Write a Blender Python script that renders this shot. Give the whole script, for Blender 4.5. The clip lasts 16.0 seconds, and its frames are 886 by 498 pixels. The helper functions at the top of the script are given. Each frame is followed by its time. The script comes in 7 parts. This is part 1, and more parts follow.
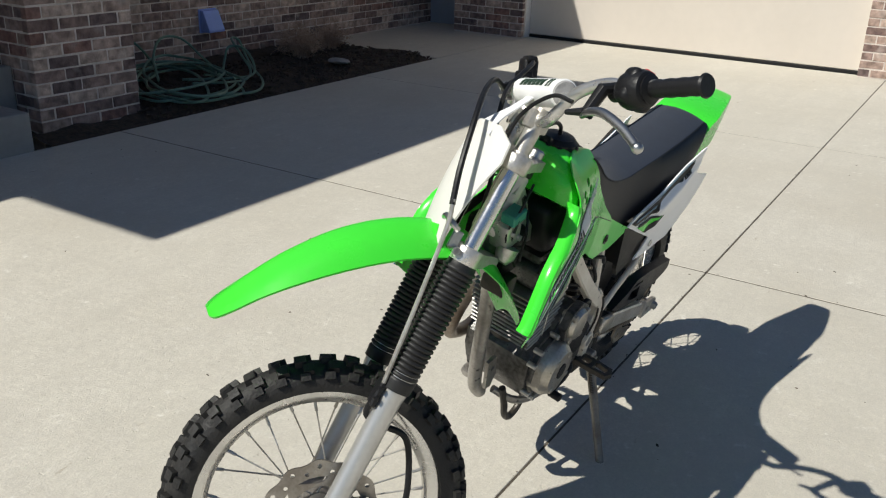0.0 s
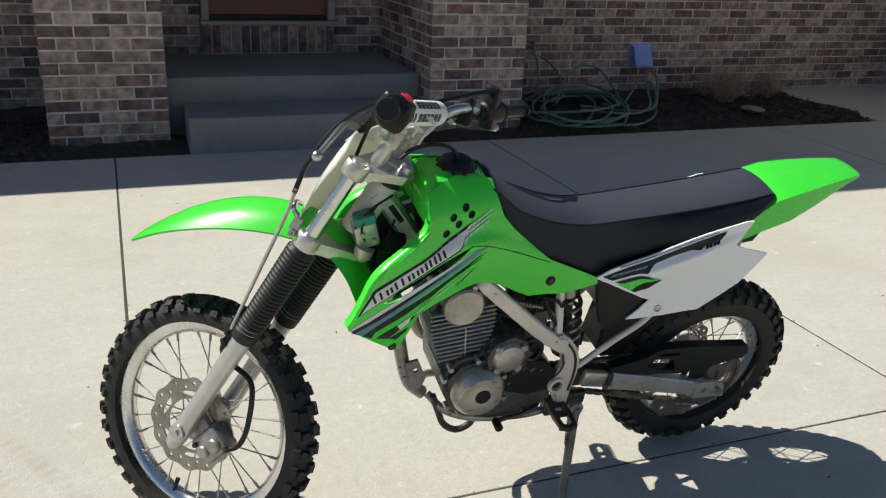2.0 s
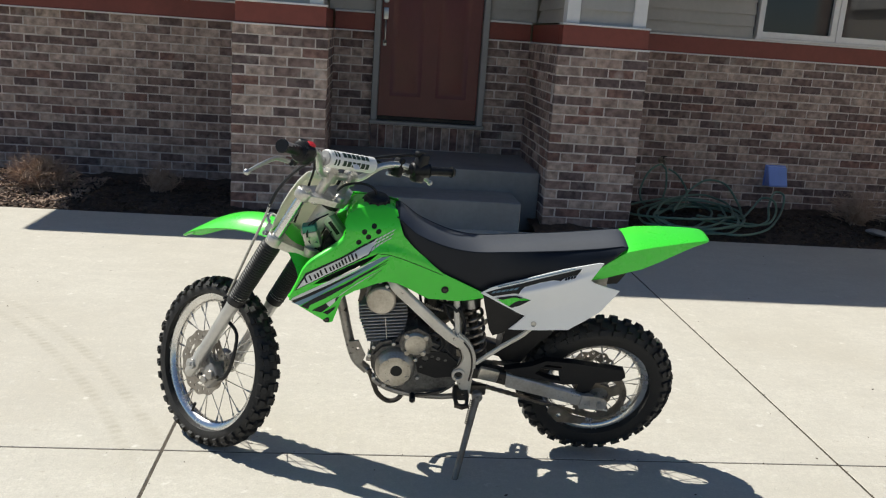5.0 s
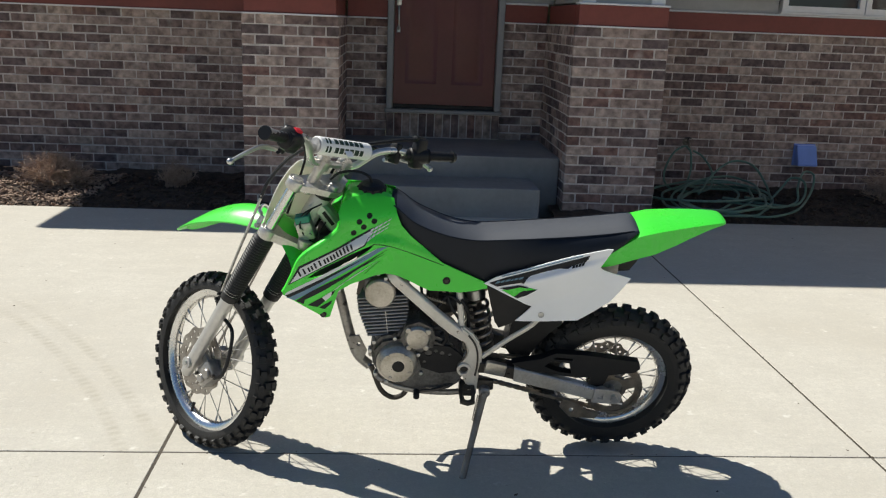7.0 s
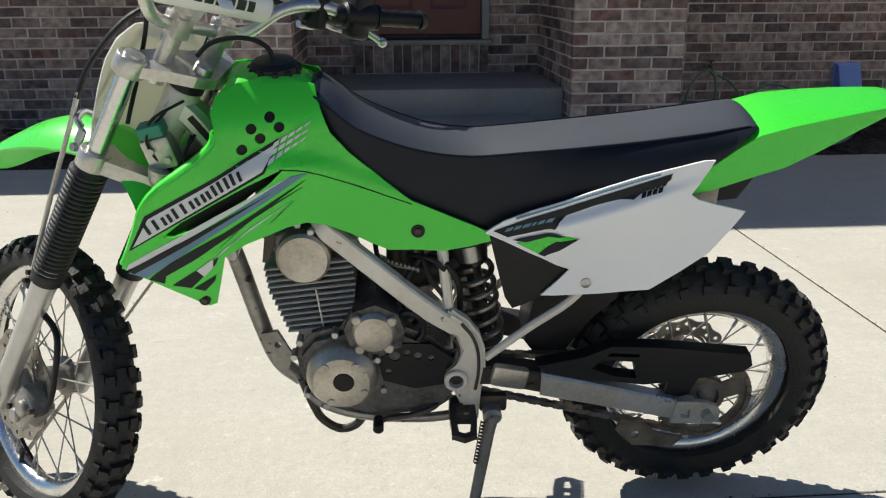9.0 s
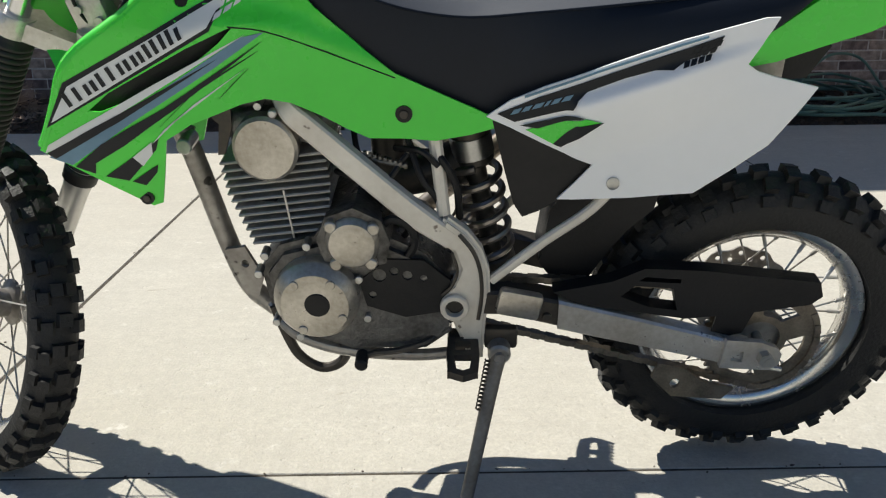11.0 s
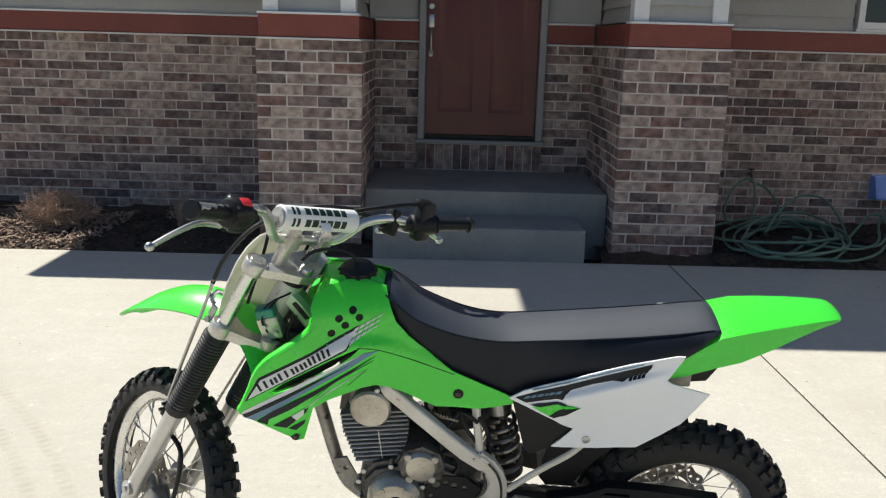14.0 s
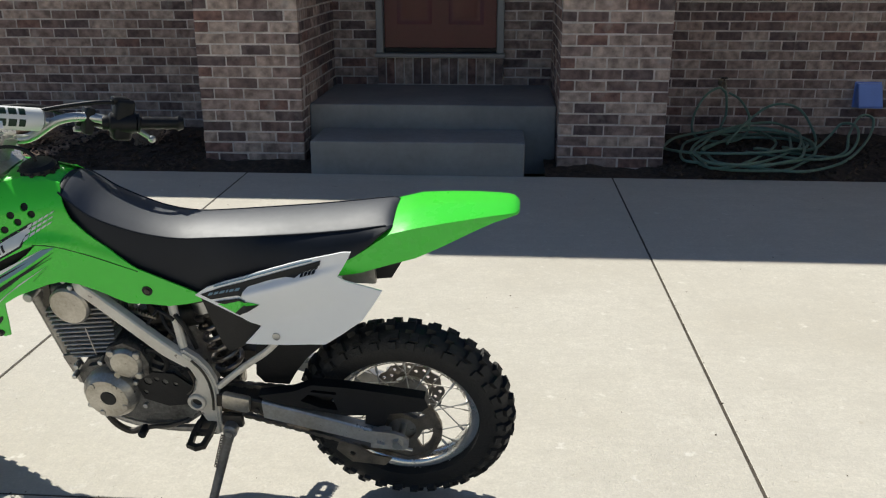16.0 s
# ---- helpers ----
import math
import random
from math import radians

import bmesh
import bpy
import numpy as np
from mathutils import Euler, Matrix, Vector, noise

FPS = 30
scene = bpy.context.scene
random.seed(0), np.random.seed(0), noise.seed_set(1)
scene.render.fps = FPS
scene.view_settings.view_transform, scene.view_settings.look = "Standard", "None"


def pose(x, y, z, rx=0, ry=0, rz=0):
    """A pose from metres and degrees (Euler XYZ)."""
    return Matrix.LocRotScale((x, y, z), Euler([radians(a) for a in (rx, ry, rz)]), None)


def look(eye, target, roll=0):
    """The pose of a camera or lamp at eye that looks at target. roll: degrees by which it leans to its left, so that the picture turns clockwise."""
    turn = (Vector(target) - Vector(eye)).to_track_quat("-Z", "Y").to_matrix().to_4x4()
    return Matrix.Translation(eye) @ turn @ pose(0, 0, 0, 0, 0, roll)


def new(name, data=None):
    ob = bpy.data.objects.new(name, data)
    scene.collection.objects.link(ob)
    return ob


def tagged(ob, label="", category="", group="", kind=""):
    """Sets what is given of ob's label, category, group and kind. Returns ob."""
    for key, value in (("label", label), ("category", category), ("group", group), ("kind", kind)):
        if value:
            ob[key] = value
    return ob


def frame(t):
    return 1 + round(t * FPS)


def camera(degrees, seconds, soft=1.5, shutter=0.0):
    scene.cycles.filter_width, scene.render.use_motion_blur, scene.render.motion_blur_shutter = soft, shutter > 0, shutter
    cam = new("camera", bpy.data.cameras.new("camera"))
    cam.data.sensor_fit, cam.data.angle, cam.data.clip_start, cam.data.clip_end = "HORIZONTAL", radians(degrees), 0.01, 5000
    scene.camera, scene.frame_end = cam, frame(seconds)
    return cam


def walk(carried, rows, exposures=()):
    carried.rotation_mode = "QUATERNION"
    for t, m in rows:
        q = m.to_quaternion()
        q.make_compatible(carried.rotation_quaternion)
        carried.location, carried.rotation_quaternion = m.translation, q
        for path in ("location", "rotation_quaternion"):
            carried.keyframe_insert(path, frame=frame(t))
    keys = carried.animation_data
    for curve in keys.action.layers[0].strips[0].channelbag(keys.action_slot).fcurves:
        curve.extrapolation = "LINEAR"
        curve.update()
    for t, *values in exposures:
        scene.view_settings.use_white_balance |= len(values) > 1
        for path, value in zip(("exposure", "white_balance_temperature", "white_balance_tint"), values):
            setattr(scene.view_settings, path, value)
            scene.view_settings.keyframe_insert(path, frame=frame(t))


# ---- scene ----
cam = camera(54.6, 16.0, soft=1.2)
PATH = [
    (0, (-1.809, -0.623, 1.341), (-0.239, 0.363, 0.592), 1.8),
    (0.5, (-1.643, -0.921, 1.339), (-0.317, 0.387, 0.609), 1.6),
    (1, (-1.451, -1.121, 1.357), (-0.325, 0.393, 0.693), 2.2),
    (1.5, (-1.208, -1.283, 1.368), (-0.263, 0.317, 0.63), 2.0),
    (2, (-0.942, -1.519, 1.375), (-0.256, 0.22, 0.665), 2.6),
    (2.5, (-0.687, -1.636, 1.374), (-0.116, 0.167, 0.725), 2.2),
    (3, (-0.446, -1.751, 1.375), (-0.041, 0.109, 0.761), 1.9),
    (3.5, (-0.298, -1.918, 1.392), (-0.104, -0.021, 0.791), 3.3),
    (4, (-0.339, -2.131, 1.405), (-0.144, -0.217, 0.859), 4.0),
    (4.2, (-0.346, -2.24, 1.411), (-0.142, -0.319, 0.895), 4.0),
    (6.3, (-0.317, -2.611, 1.418), (-0.161, -0.674, 0.944), 3.9),
    (6.5, (-0.297, -2.569, 1.415), (-0.157, -0.631, 0.943), 3.5),
    (7, (-0.245, -2.404, 1.388), (-0.117, -0.475, 0.874), 2.3),
    (7.5, (-0.234, -2.12, 1.361), (-0.132, -0.205, 0.793), 1.8),
    (8, (-0.181, -1.819, 1.319), (-0.079, 0.074, 0.682), 0.7),
    (8.5, (-0.172, -1.561, 1.261), (-0.087, 0.33, 0.617), 0.6),
    (9, (-0.132, -1.355, 1.042), (0.012, 0.549, 0.447), -0.2),
    (9.5, (-0.092, -1.227, 0.86), (-0.032, 0.704, 0.342), -0.5),
    (9.7, (-0.078, -1.184, 0.814), (-0.068, 0.749, 0.298), -0.5),
    (11.8, (-0.024, -1.138, 0.821), (0.026, 0.755, 0.178), -0.6),
    (12, (-0.055, -1.199, 0.905), (0.034, 0.692, 0.261), -0.0),
    (12.5, (-0.155, -1.368, 1.195), (-0.086, 0.518, 0.531), 1.2),
    (13, (-0.216, -1.568, 1.366), (-0.13, 0.354, 0.817), 1.6),
    (13.5, (-0.164, -1.714, 1.406), (-0.143, 0.227, 0.925), 2.6),
    (14, (-0.13, -1.742, 1.402), (-0.11, 0.202, 0.93), 1.6),
    (14.5, (-0.108, -1.721, 1.392), (0.04, 0.204, 0.874), 1.1),
    (15, (0.094, -1.758, 1.376), (0.324, 0.147, 0.814), -0.5),
    (15.5, (0.395, -1.801, 1.363), (0.487, 0.105, 0.764), 0.2),
    (16, (0.715, -1.699, 1.344), (0.582, 0.19, 0.701), -0.1),
]
EXPOSURES = [(0, -0.03), (1.5, 0.05), (3, 0.19), (7, 0.25), (9.5, 0.25), (12, 0.27), (12.5, 0.21), (13, 0.19), (13.5, 0.43), (14, 0.43), (14.5, 0.27), (15, 0.23), (15.5, 0.1), (16, 0.17)]
walk(cam, [(t, look(eye, target, roll)) for t, eye, target, roll in PATH], EXPOSURES)

# ---- light and exposure ----
SUN_FROM = Vector((-0.72, 0.38, 1.0)).normalized()
sun_el = math.asin(SUN_FROM.z)
world = bpy.data.worlds.new("sky")
scene.world = world
world.use_nodes = True
wn = world.node_tree.nodes
sky = wn.new("ShaderNodeTexSky")
sky.sky_type = "NISHITA"
sky.sun_disc = False
sky.sun_elevation = sun_el
sky.sun_rotation = math.atan2(SUN_FROM.x, SUN_FROM.y)
sky.air_density, sky.dust_density, sky.ozone_density = 1.0, 0.2, 6.0
wn["Background"].inputs["Strength"].default_value = 0.061
world.node_tree.links.new(sky.outputs[0], wn["Background"].inputs[0])
sun = new("sun", bpy.data.lights.new("sun", "SUN"))
sun.data.energy, sun.data.angle, sun.data.color = 5.0, radians(0.53), (0.986, 0.96, 0.872)
sun.matrix_world = look((0, 0, 20), Vector((0, 0, 20)) - SUN_FROM)

# ---- materials ----


def mat(name, color, rough=0.5, metal=0.0, vary=0.0, vscale=8.0, bump=0.0, bscale=60.0, color2=None, per="", coat=0.0, speck=None, spec=0.5, rvary=0.0, sss=0.0):
    """A principled material: base colour mixed by noise at two scales, with roughness variation and fine relief."""
    m = bpy.data.materials.new(name)
    m.use_nodes = True
    nt = m.node_tree
    n, l = nt.nodes, nt.links
    b = n["Principled BSDF"]
    b.inputs["Roughness"].default_value, b.inputs["Metallic"].default_value = rough, metal
    b.inputs["Specular IOR Level"].default_value = spec
    b.inputs["Coat Weight"].default_value = coat
    b.inputs["Coat Roughness"].default_value = 0.08
    b.inputs["Subsurface Weight"].default_value = sss
    b.inputs["Subsurface Radius"].default_value = (1.0, 1.0, 0.9)
    b.inputs["Subsurface Scale"].default_value = 0.012
    co = n.new("ShaderNodeTexCoord")
    src = None
    c1 = (*color, 1)
    c2 = (*(color2 or [c * (1 - vary) for c in color]), 1)
    if vary or color2:
        t1, t2 = n.new("ShaderNodeTexNoise"), n.new("ShaderNodeTexNoise")
        t1.inputs["Scale"].default_value, t1.inputs["Detail"].default_value = vscale, 6
        t2.inputs["Scale"].default_value, t2.inputs["Detail"].default_value = vscale * 9, 3
        l.new(co.outputs["Object"], t1.inputs["Vector"]), l.new(co.outputs["Object"], t2.inputs["Vector"])
        mx = n.new("ShaderNodeMath")
        mx.operation = "MULTIPLY_ADD"
        mx.inputs[1].default_value = 0.45
        l.new(t2.outputs["Fac"], mx.inputs[0]), l.new(t1.outputs["Fac"], mx.inputs[2])
        rp = n.new("ShaderNodeMapRange")
        rp.inputs[1].default_value, rp.inputs[2].default_value = 0.5, 0.95
        l.new(mx.outputs[0], rp.inputs[0])
        mix = n.new("ShaderNodeMix")
        mix.data_type = "RGBA"
        mix.inputs[6].default_value, mix.inputs[7].default_value = c1, c2
        l.new(rp.outputs[0], mix.inputs[0])
        src = mix.outputs[2]
        if rvary:
            rr = n.new("ShaderNodeMapRange")
            rr.inputs[1].default_value, rr.inputs[2].default_value = 0.5, 0.95
            rr.inputs[3].default_value, rr.inputs[4].default_value = max(0.03, rough - rvary), min(1, rough + rvary)
            l.new(mx.outputs[0], rr.inputs[0]), l.new(rr.outputs[0], b.inputs["Roughness"])
    if speck:
        sc, col, th = speck
        v = n.new("ShaderNodeTexNoise")
        v.inputs["Scale"].default_value, v.inputs["Detail"].default_value = sc, 2
        l.new(co.outputs["Object"], v.inputs["Vector"])
        r2 = n.new("ShaderNodeMapRange")
        r2.inputs[1].default_value, r2.inputs[2].default_value = th, th + 0.07
        l.new(v.outputs["Fac"], r2.inputs[0])
        m2 = n.new("ShaderNodeMix")
        m2.data_type = "RGBA"
        m2.inputs[7].default_value = (*col, 1)
        if src:
            l.new(src, m2.inputs[6])
        else:
            m2.inputs[6].default_value = c1
        l.new(r2.outputs[0], m2.inputs[0])
        src = m2.outputs[2]
    if src:
        l.new(src, b.inputs["Base Color"])
    else:
        b.inputs["Base Color"].default_value = c1
    if bump:
        t3 = n.new("ShaderNodeTexNoise")
        t3.inputs["Scale"].default_value, t3.inputs["Detail"].default_value = bscale, 5
        l.new(co.outputs["Object"], t3.inputs["Vector"])
        bp = n.new("ShaderNodeBump")
        bp.inputs["Strength"].default_value, bp.inputs["Distance"].default_value = bump, 0.01
        l.new(t3.outputs["Fac"], bp.inputs["Height"]), l.new(bp.outputs[0], b.inputs["Normal"])
    return m


def brick_mat(name, joined):
    """Mixed grey-brown bricks: one tone per brick, mottling and dark fire marks within each."""
    m = bpy.data.materials.new(name)
    m.use_nodes = True
    nt = m.node_tree
    n, l = nt.nodes, nt.links
    b = n["Principled BSDF"]
    b.inputs["Roughness"].default_value = 0.9
    b.inputs["Specular IOR Level"].default_value = 0.25
    if joined:
        rnd = n.new("ShaderNodeNewGeometry").outputs["Random Per Island"]
    else:
        rnd = n.new("ShaderNodeObjectInfo").outputs["Random"]
    ramp = n.new("ShaderNodeValToRGB")
    ramp.color_ramp.interpolation = "CONSTANT"
    stops = [(0.0, (0.405, 0.294, 0.244)), (0.13, (0.286, 0.202, 0.174)), (0.26, (0.475, 0.360, 0.299)), (0.38, (0.205, 0.140, 0.123)),
             (0.50, (0.373, 0.273, 0.229)), (0.61, (0.160, 0.116, 0.108)), (0.71, (0.437, 0.332, 0.275)), (0.81, (0.255, 0.148, 0.122)), (0.89, (0.221, 0.153, 0.134))]
    el = ramp.color_ramp.elements
    el[0].position, el[0].color = 0, (*stops[0][1], 1)
    el[1].position, el[1].color = stops[1][0], (*stops[1][1], 1)
    for p, c in stops[2:]:
        e = el.new(p)
        e.color = (*c, 1)
    l.new(rnd, ramp.inputs[0])
    geo = n.new("ShaderNodeNewGeometry")
    t = n.new("ShaderNodeTexNoise")
    t.inputs["Scale"].default_value, t.inputs["Detail"].default_value = 19, 7
    l.new(geo.outputs["Position"], t.inputs["Vector"])
    rp = n.new("ShaderNodeMapRange")
    rp.inputs[1].default_value, rp.inputs[2].default_value, rp.inputs[3].default_value, rp.inputs[4].default_value = 0.32, 0.70, 0.58, 1.42
    l.new(t.outputs["Fac"], rp.inputs[0])
    mul = n.new("ShaderNodeMix")
    mul.data_type, mul.blend_type = "RGBA", "MULTIPLY"
    mul.inputs[0].default_value = 1
    l.new(ramp.outputs[0], mul.inputs[6]), l.new(rp.outputs[0], mul.inputs[7])
    t2 = n.new("ShaderNodeTexNoise")
    t2.inputs["Scale"].default_value, t2.inputs["Detail"].default_value = 6.3, 5
    l.new(geo.outputs["Position"], t2.inputs["Vector"])
    r2 = n.new("ShaderNodeMapRange")
    r2.inputs[1].default_value, r2.inputs[2].default_value, r2.inputs[4].default_value = 0.60, 0.76, 0.45
    l.new(t2.outputs["Fac"], r2.inputs[0])
    fire = n.new("ShaderNodeMapRange")
    fire.inputs[1].default_value, fire.inputs[2].default_value, fire.inputs[4].default_value = 0.45, 0.33, 0.5
    l.new(t2.outputs["Fac"], fire.inputs[0])
    fm = n.new("ShaderNodeMix")
    fm.data_type = "RGBA"
    fm.inputs[7].default_value = (0.125, 0.088, 0.082, 1)
    l.new(fire.outputs[0], fm.inputs[0]), l.new(mul.outputs[2], fm.inputs[6])
    wh = n.new("ShaderNodeMix")
    wh.data_type = "RGBA"
    wh.inputs[7].default_value = (0.60, 0.54, 0.49, 1)
    l.new(r2.outputs[0], wh.inputs[0]), l.new(fm.outputs[2], wh.inputs[6])
    l.new(wh.outputs[2], b.inputs["Base Color"])
    t3 = n.new("ShaderNodeTexNoise")
    t3.inputs["Scale"].default_value, t3.inputs["Detail"].default_value = 90, 4
    l.new(geo.outputs["Position"], t3.inputs["Vector"])
    bp = n.new("ShaderNodeBump")
    bp.inputs["Strength"].default_value, bp.inputs["Distance"].default_value = 0.5, 0.01
    l.new(t3.outputs["Fac"], bp.inputs["Height"]), l.new(bp.outputs[0], b.inputs["Normal"])
    return m


def concrete_mat():
    """Pale broom-finished concrete: broad mottling, tan stains, fine grain, dark pits, faint brush lines."""
    m = bpy.data.materials.new("concrete")
    m.use_nodes = True
    nt = m.node_tree
    n, l = nt.nodes, nt.links
    b = n["Principled BSDF"]
    b.inputs["Roughness"].default_value = 0.88
    b.inputs["Specular IOR Level"].default_value = 0.3
    geo = n.new("ShaderNodeNewGeometry")
    oi = n.new("ShaderNodeObjectInfo")

    def noise_node(scale, detail, vec=geo.outputs["Position"], rough=0.55):
        t = n.new("ShaderNodeTexNoise")
        t.inputs["Scale"].default_value, t.inputs["Detail"].default_value, t.inputs["Roughness"].default_value = scale, detail, rough
        l.new(vec, t.inputs["Vector"])
        return t.outputs["Fac"]

    def ranged(v, a, c, lo, hi):
        r = n.new("ShaderNodeMapRange")
        for k, x in zip((1, 2, 3, 4), (a, c, lo, hi)):
            r.inputs[k].default_value = x
        l.new(v, r.inputs[0])
        return r.outputs[0]

    def blend(fac, a, c, kind="MIX"):
        x = n.new("ShaderNodeMix")
        x.data_type, x.blend_type = "RGBA", kind
        for k, v in ((0, fac), (6, a), (7, c)):
            if isinstance(v, (tuple, float)):
                x.inputs[k].default_value = v
            else:
                l.new(v, x.inputs[k])
        return x.outputs[2]
    base = blend(ranged(noise_node(1.1, 5), 0.32, 0.7, 0, 1), (0.66, 0.625, 0.545, 1), (0.58, 0.54, 0.455, 1))
    base = blend(ranged(noise_node(0.55, 4), 0.52, 0.72, 0, 0.55), base, (0.48, 0.43, 0.345, 1))
    base = blend(ranged(noise_node(7, 8, rough=0.75), 0.38, 0.72, 0, 0.6), base, (0.47, 0.44, 0.385, 1))
    base = blend(ranged(noise_node(38, 5, rough=0.7), 0.40, 0.68, 0, 0.5), base, (0.45, 0.42, 0.365, 1))
    base = blend(ranged(noise_node(21, 4, rough=0.65), 0.58, 0.70, 0, 0.4), base, (0.72, 0.695, 0.63, 1))
    base = blend(ranged(noise_node(120, 3), 0.3, 0.75, 0, 0.6), base, (0.42, 0.395, 0.35, 1))
    base = blend(ranged(noise_node(26, 2), 0.735, 0.775, 0, 0.55), base, (0.22, 0.19, 0.15, 1))
    base = blend(ranged(noise_node(9, 3), 0.73, 0.78, 0, 0.4), base, (0.34, 0.27, 0.18, 1))
    base = blend(ranged(noise_node(13, 3, rough=0.6), 0.66, 0.73, 0, 0.5), base, (0.78, 0.755, 0.69, 1))
    # broom streaks along the slabs, brown flecks drawn out the same way
    ms = n.new("ShaderNodeMapping")
    ms.inputs["Scale"].default_value = (1.3, 9, 1)
    l.new(geo.outputs["Position"], ms.inputs["Vector"])
    base = blend(ranged(noise_node(1.0, 6, ms.outputs[0], 0.7), 0.42, 0.72, 0, 0.42), base, (0.47, 0.44, 0.38, 1))
    mg = n.new("ShaderNodeMapping")
    mg.inputs["Scale"].default_value = (9, 20, 1)
    mg.inputs["Rotation"].default_value = (0, 0, 0.25)
    l.new(geo.outputs["Position"], mg.inputs["Vector"])
    base = blend(ranged(noise_node(1.0, 3, mg.outputs[0], 0.6), 0.70, 0.78, 0, 0.7), base, (0.27, 0.22, 0.16, 1))
    # a knobbly tyre's dusty double track
    sep = n.new("ShaderNodeVectorMath")
    sep.operation = "SUBTRACT"
    sep.inputs[1].default_value = (-1.39, 0.80, 0)
    l.new(geo.outputs["Position"], sep.inputs[0])

    def along(dx, dy):
        v = n.new("ShaderNodeVectorMath")
        v.operation = "DOT_PRODUCT"
        v.inputs[1].default_value = (dx, dy, 0)
        l.new(sep.outputs[0], v.inputs[0])
        return v.outputs["Value"]

    def math_node(op, x, y):
        v = n.new("ShaderNodeMath")
        v.operation = op
        for k, s in ((0, x), (1, y)):
            if isinstance(s, float):
                v.inputs[k].default_value = s
            else:
                l.new(s, v.inputs[k])
        return v.outputs[0]
    run, side = along(0.555, -0.83), along(0.83, 0.555)
    side = math_node("ADD", side, math_node("MULTIPLY", math_node("MULTIPLY", run, run), 0.10))
    dist = math_node("ABSOLUTE", math_node("SUBTRACT", math_node("ABSOLUTE", side, 0.0), 0.055), 0.0)
    band = ranged(dist, 0.012, 0.030, 1, 0)
    tread = ranged(math_node("SINE", math_node("MULTIPLY", run, 150.0), 0.0), -0.6, 0.6, 0.35, 1)
    ends = math_node("MULTIPLY", ranged(run, -1.3, -0.7, 0, 1), ranged(run, 0.5, 1.0, 1, 0))
    worn = ranged(noise_node(11, 4), 0.35, 0.65, 0.25, 1)
    base = blend(math_node("MULTIPLY", math_node("MULTIPLY", math_node("MULTIPLY", band, tread), ends), math_node("MULTIPLY", worn, 0.55)), base, (0.36, 0.325, 0.26, 1))
    tone = ranged(oi.outputs["Random"], 0, 1, 0.99, 1.01)
    base = blend(1.0, base, tone, "MULTIPLY")
    l.new(base, b.inputs["Base Color"])
    mp = n.new("ShaderNodeMapping")
    mp.inputs["Scale"].default_value = (14, 120, 14)
    l.new(geo.outputs["Position"], mp.inputs["Vector"])
    brush = noise_node(1.0, 2, mp.outputs[0])
    fine = noise_node(190, 3)
    lumps = noise_node(30, 4, rough=0.6)
    pits = ranged(noise_node(48, 2), 0.66, 0.74, 0, -1.6)
    height = math_node("ADD", math_node("ADD", math_node("MULTIPLY", brush, 0.6), fine), math_node("ADD", math_node("MULTIPLY", lumps, 1.8), pits))
    bp = n.new("ShaderNodeBump")
    bp.inputs["Strength"].default_value, bp.inputs["Distance"].default_value = 0.30, 0.004
    l.new(height, bp.inputs["Height"]), l.new(bp.outputs[0], b.inputs["Normal"])
    return m


M_CONC = concrete_mat()
M_CONC_GREY = mat("porch_concrete", (0.30, 0.295, 0.285), 0.85, vary=0.25, vscale=2.5, bump=0.2, bscale=120)
M_JOINT = mat("joint_filler", (0.105, 0.087, 0.066), 0.95, vary=0.6, vscale=25, bump=0.4)
M_BRICK = brick_mat("brick", False)
M_BRICK_J = brick_mat("brick_far", True)
M_MORTAR = mat("mortar", (0.76, 0.67, 0.60), 0.95, vary=0.4, vscale=11, bump=0.4, bscale=150)
M_BAND = mat("red_brown_paint", (0.250, 0.058, 0.040), 0.55, vary=0.22, vscale=3, bump=0.08, bscale=80)
M_TRIM = mat("pale_trim", (0.84, 0.81, 0.79), 0.5, vary=0.12, vscale=4)
M_SIDING = mat("grey_siding", (0.47, 0.44, 0.40), 0.6, vary=0.14, vscale=3, bump=0.1, bscale=70)
M_DOOR = mat("red_door", (0.156, 0.029, 0.024), 0.38, vary=0.18, vscale=4, bump=0.05, bscale=90)
M_JAMB = mat("jamb_grey", (0.33, 0.32, 0.31), 0.5, vary=0.15, vscale=5)
M_GARAGE = mat("garage_door_paint", (0.66, 0.60, 0.53), 0.55, vary=0.06, vscale=1.5, bump=0.06, bscale=200)
M_SVC = mat("service_door_paint", (0.33, 0.36, 0.42), 0.5, vary=0.1, vscale=2)
M_SOFFIT = mat("soffit", (0.6, 0.57, 0.52), 0.6, vary=0.1)
M_SHINGLE = mat("shingle", (0.11, 0.10, 0.09), 0.95, vary=0.4, vscale=12, bump=0.6, bscale=80)
M_MULCH = mat("mulch", (0.085, 0.055, 0.036), 0.95, vary=0.6, vscale=30, bump=1.0, bscale=70, color2=(0.03, 0.02, 0.014))
# litter and chips: sunlit and shaded bed tones put into the base colours
M_LITTER_LIT = mat("leaf_litter_lit", (0.42, 0.31, 0.23), 0.95, color2=(0.16, 0.10, 0.07), vscale=15)
M_CHIP = mat("bark_chip", (0.10, 0.068, 0.05), 0.95, color2=(0.04, 0.028, 0.02), vscale=15)
M_TWIG = mat("dry_twig", (0.50, 0.38, 0.29), 0.9, color2=(0.27, 0.17, 0.12), vscale=20)
M_HOSE = mat("hose_green", (0.145, 0.255, 0.195), 0.45, vary=0.3, vscale=20)
M_BRASS = mat("brass", (0.30, 0.26, 0.20), 0.4, 0.9, vary=0.3)
M_VENT = mat("vent_plastic", (0.26, 0.39, 0.86), 0.3, vary=0.1)
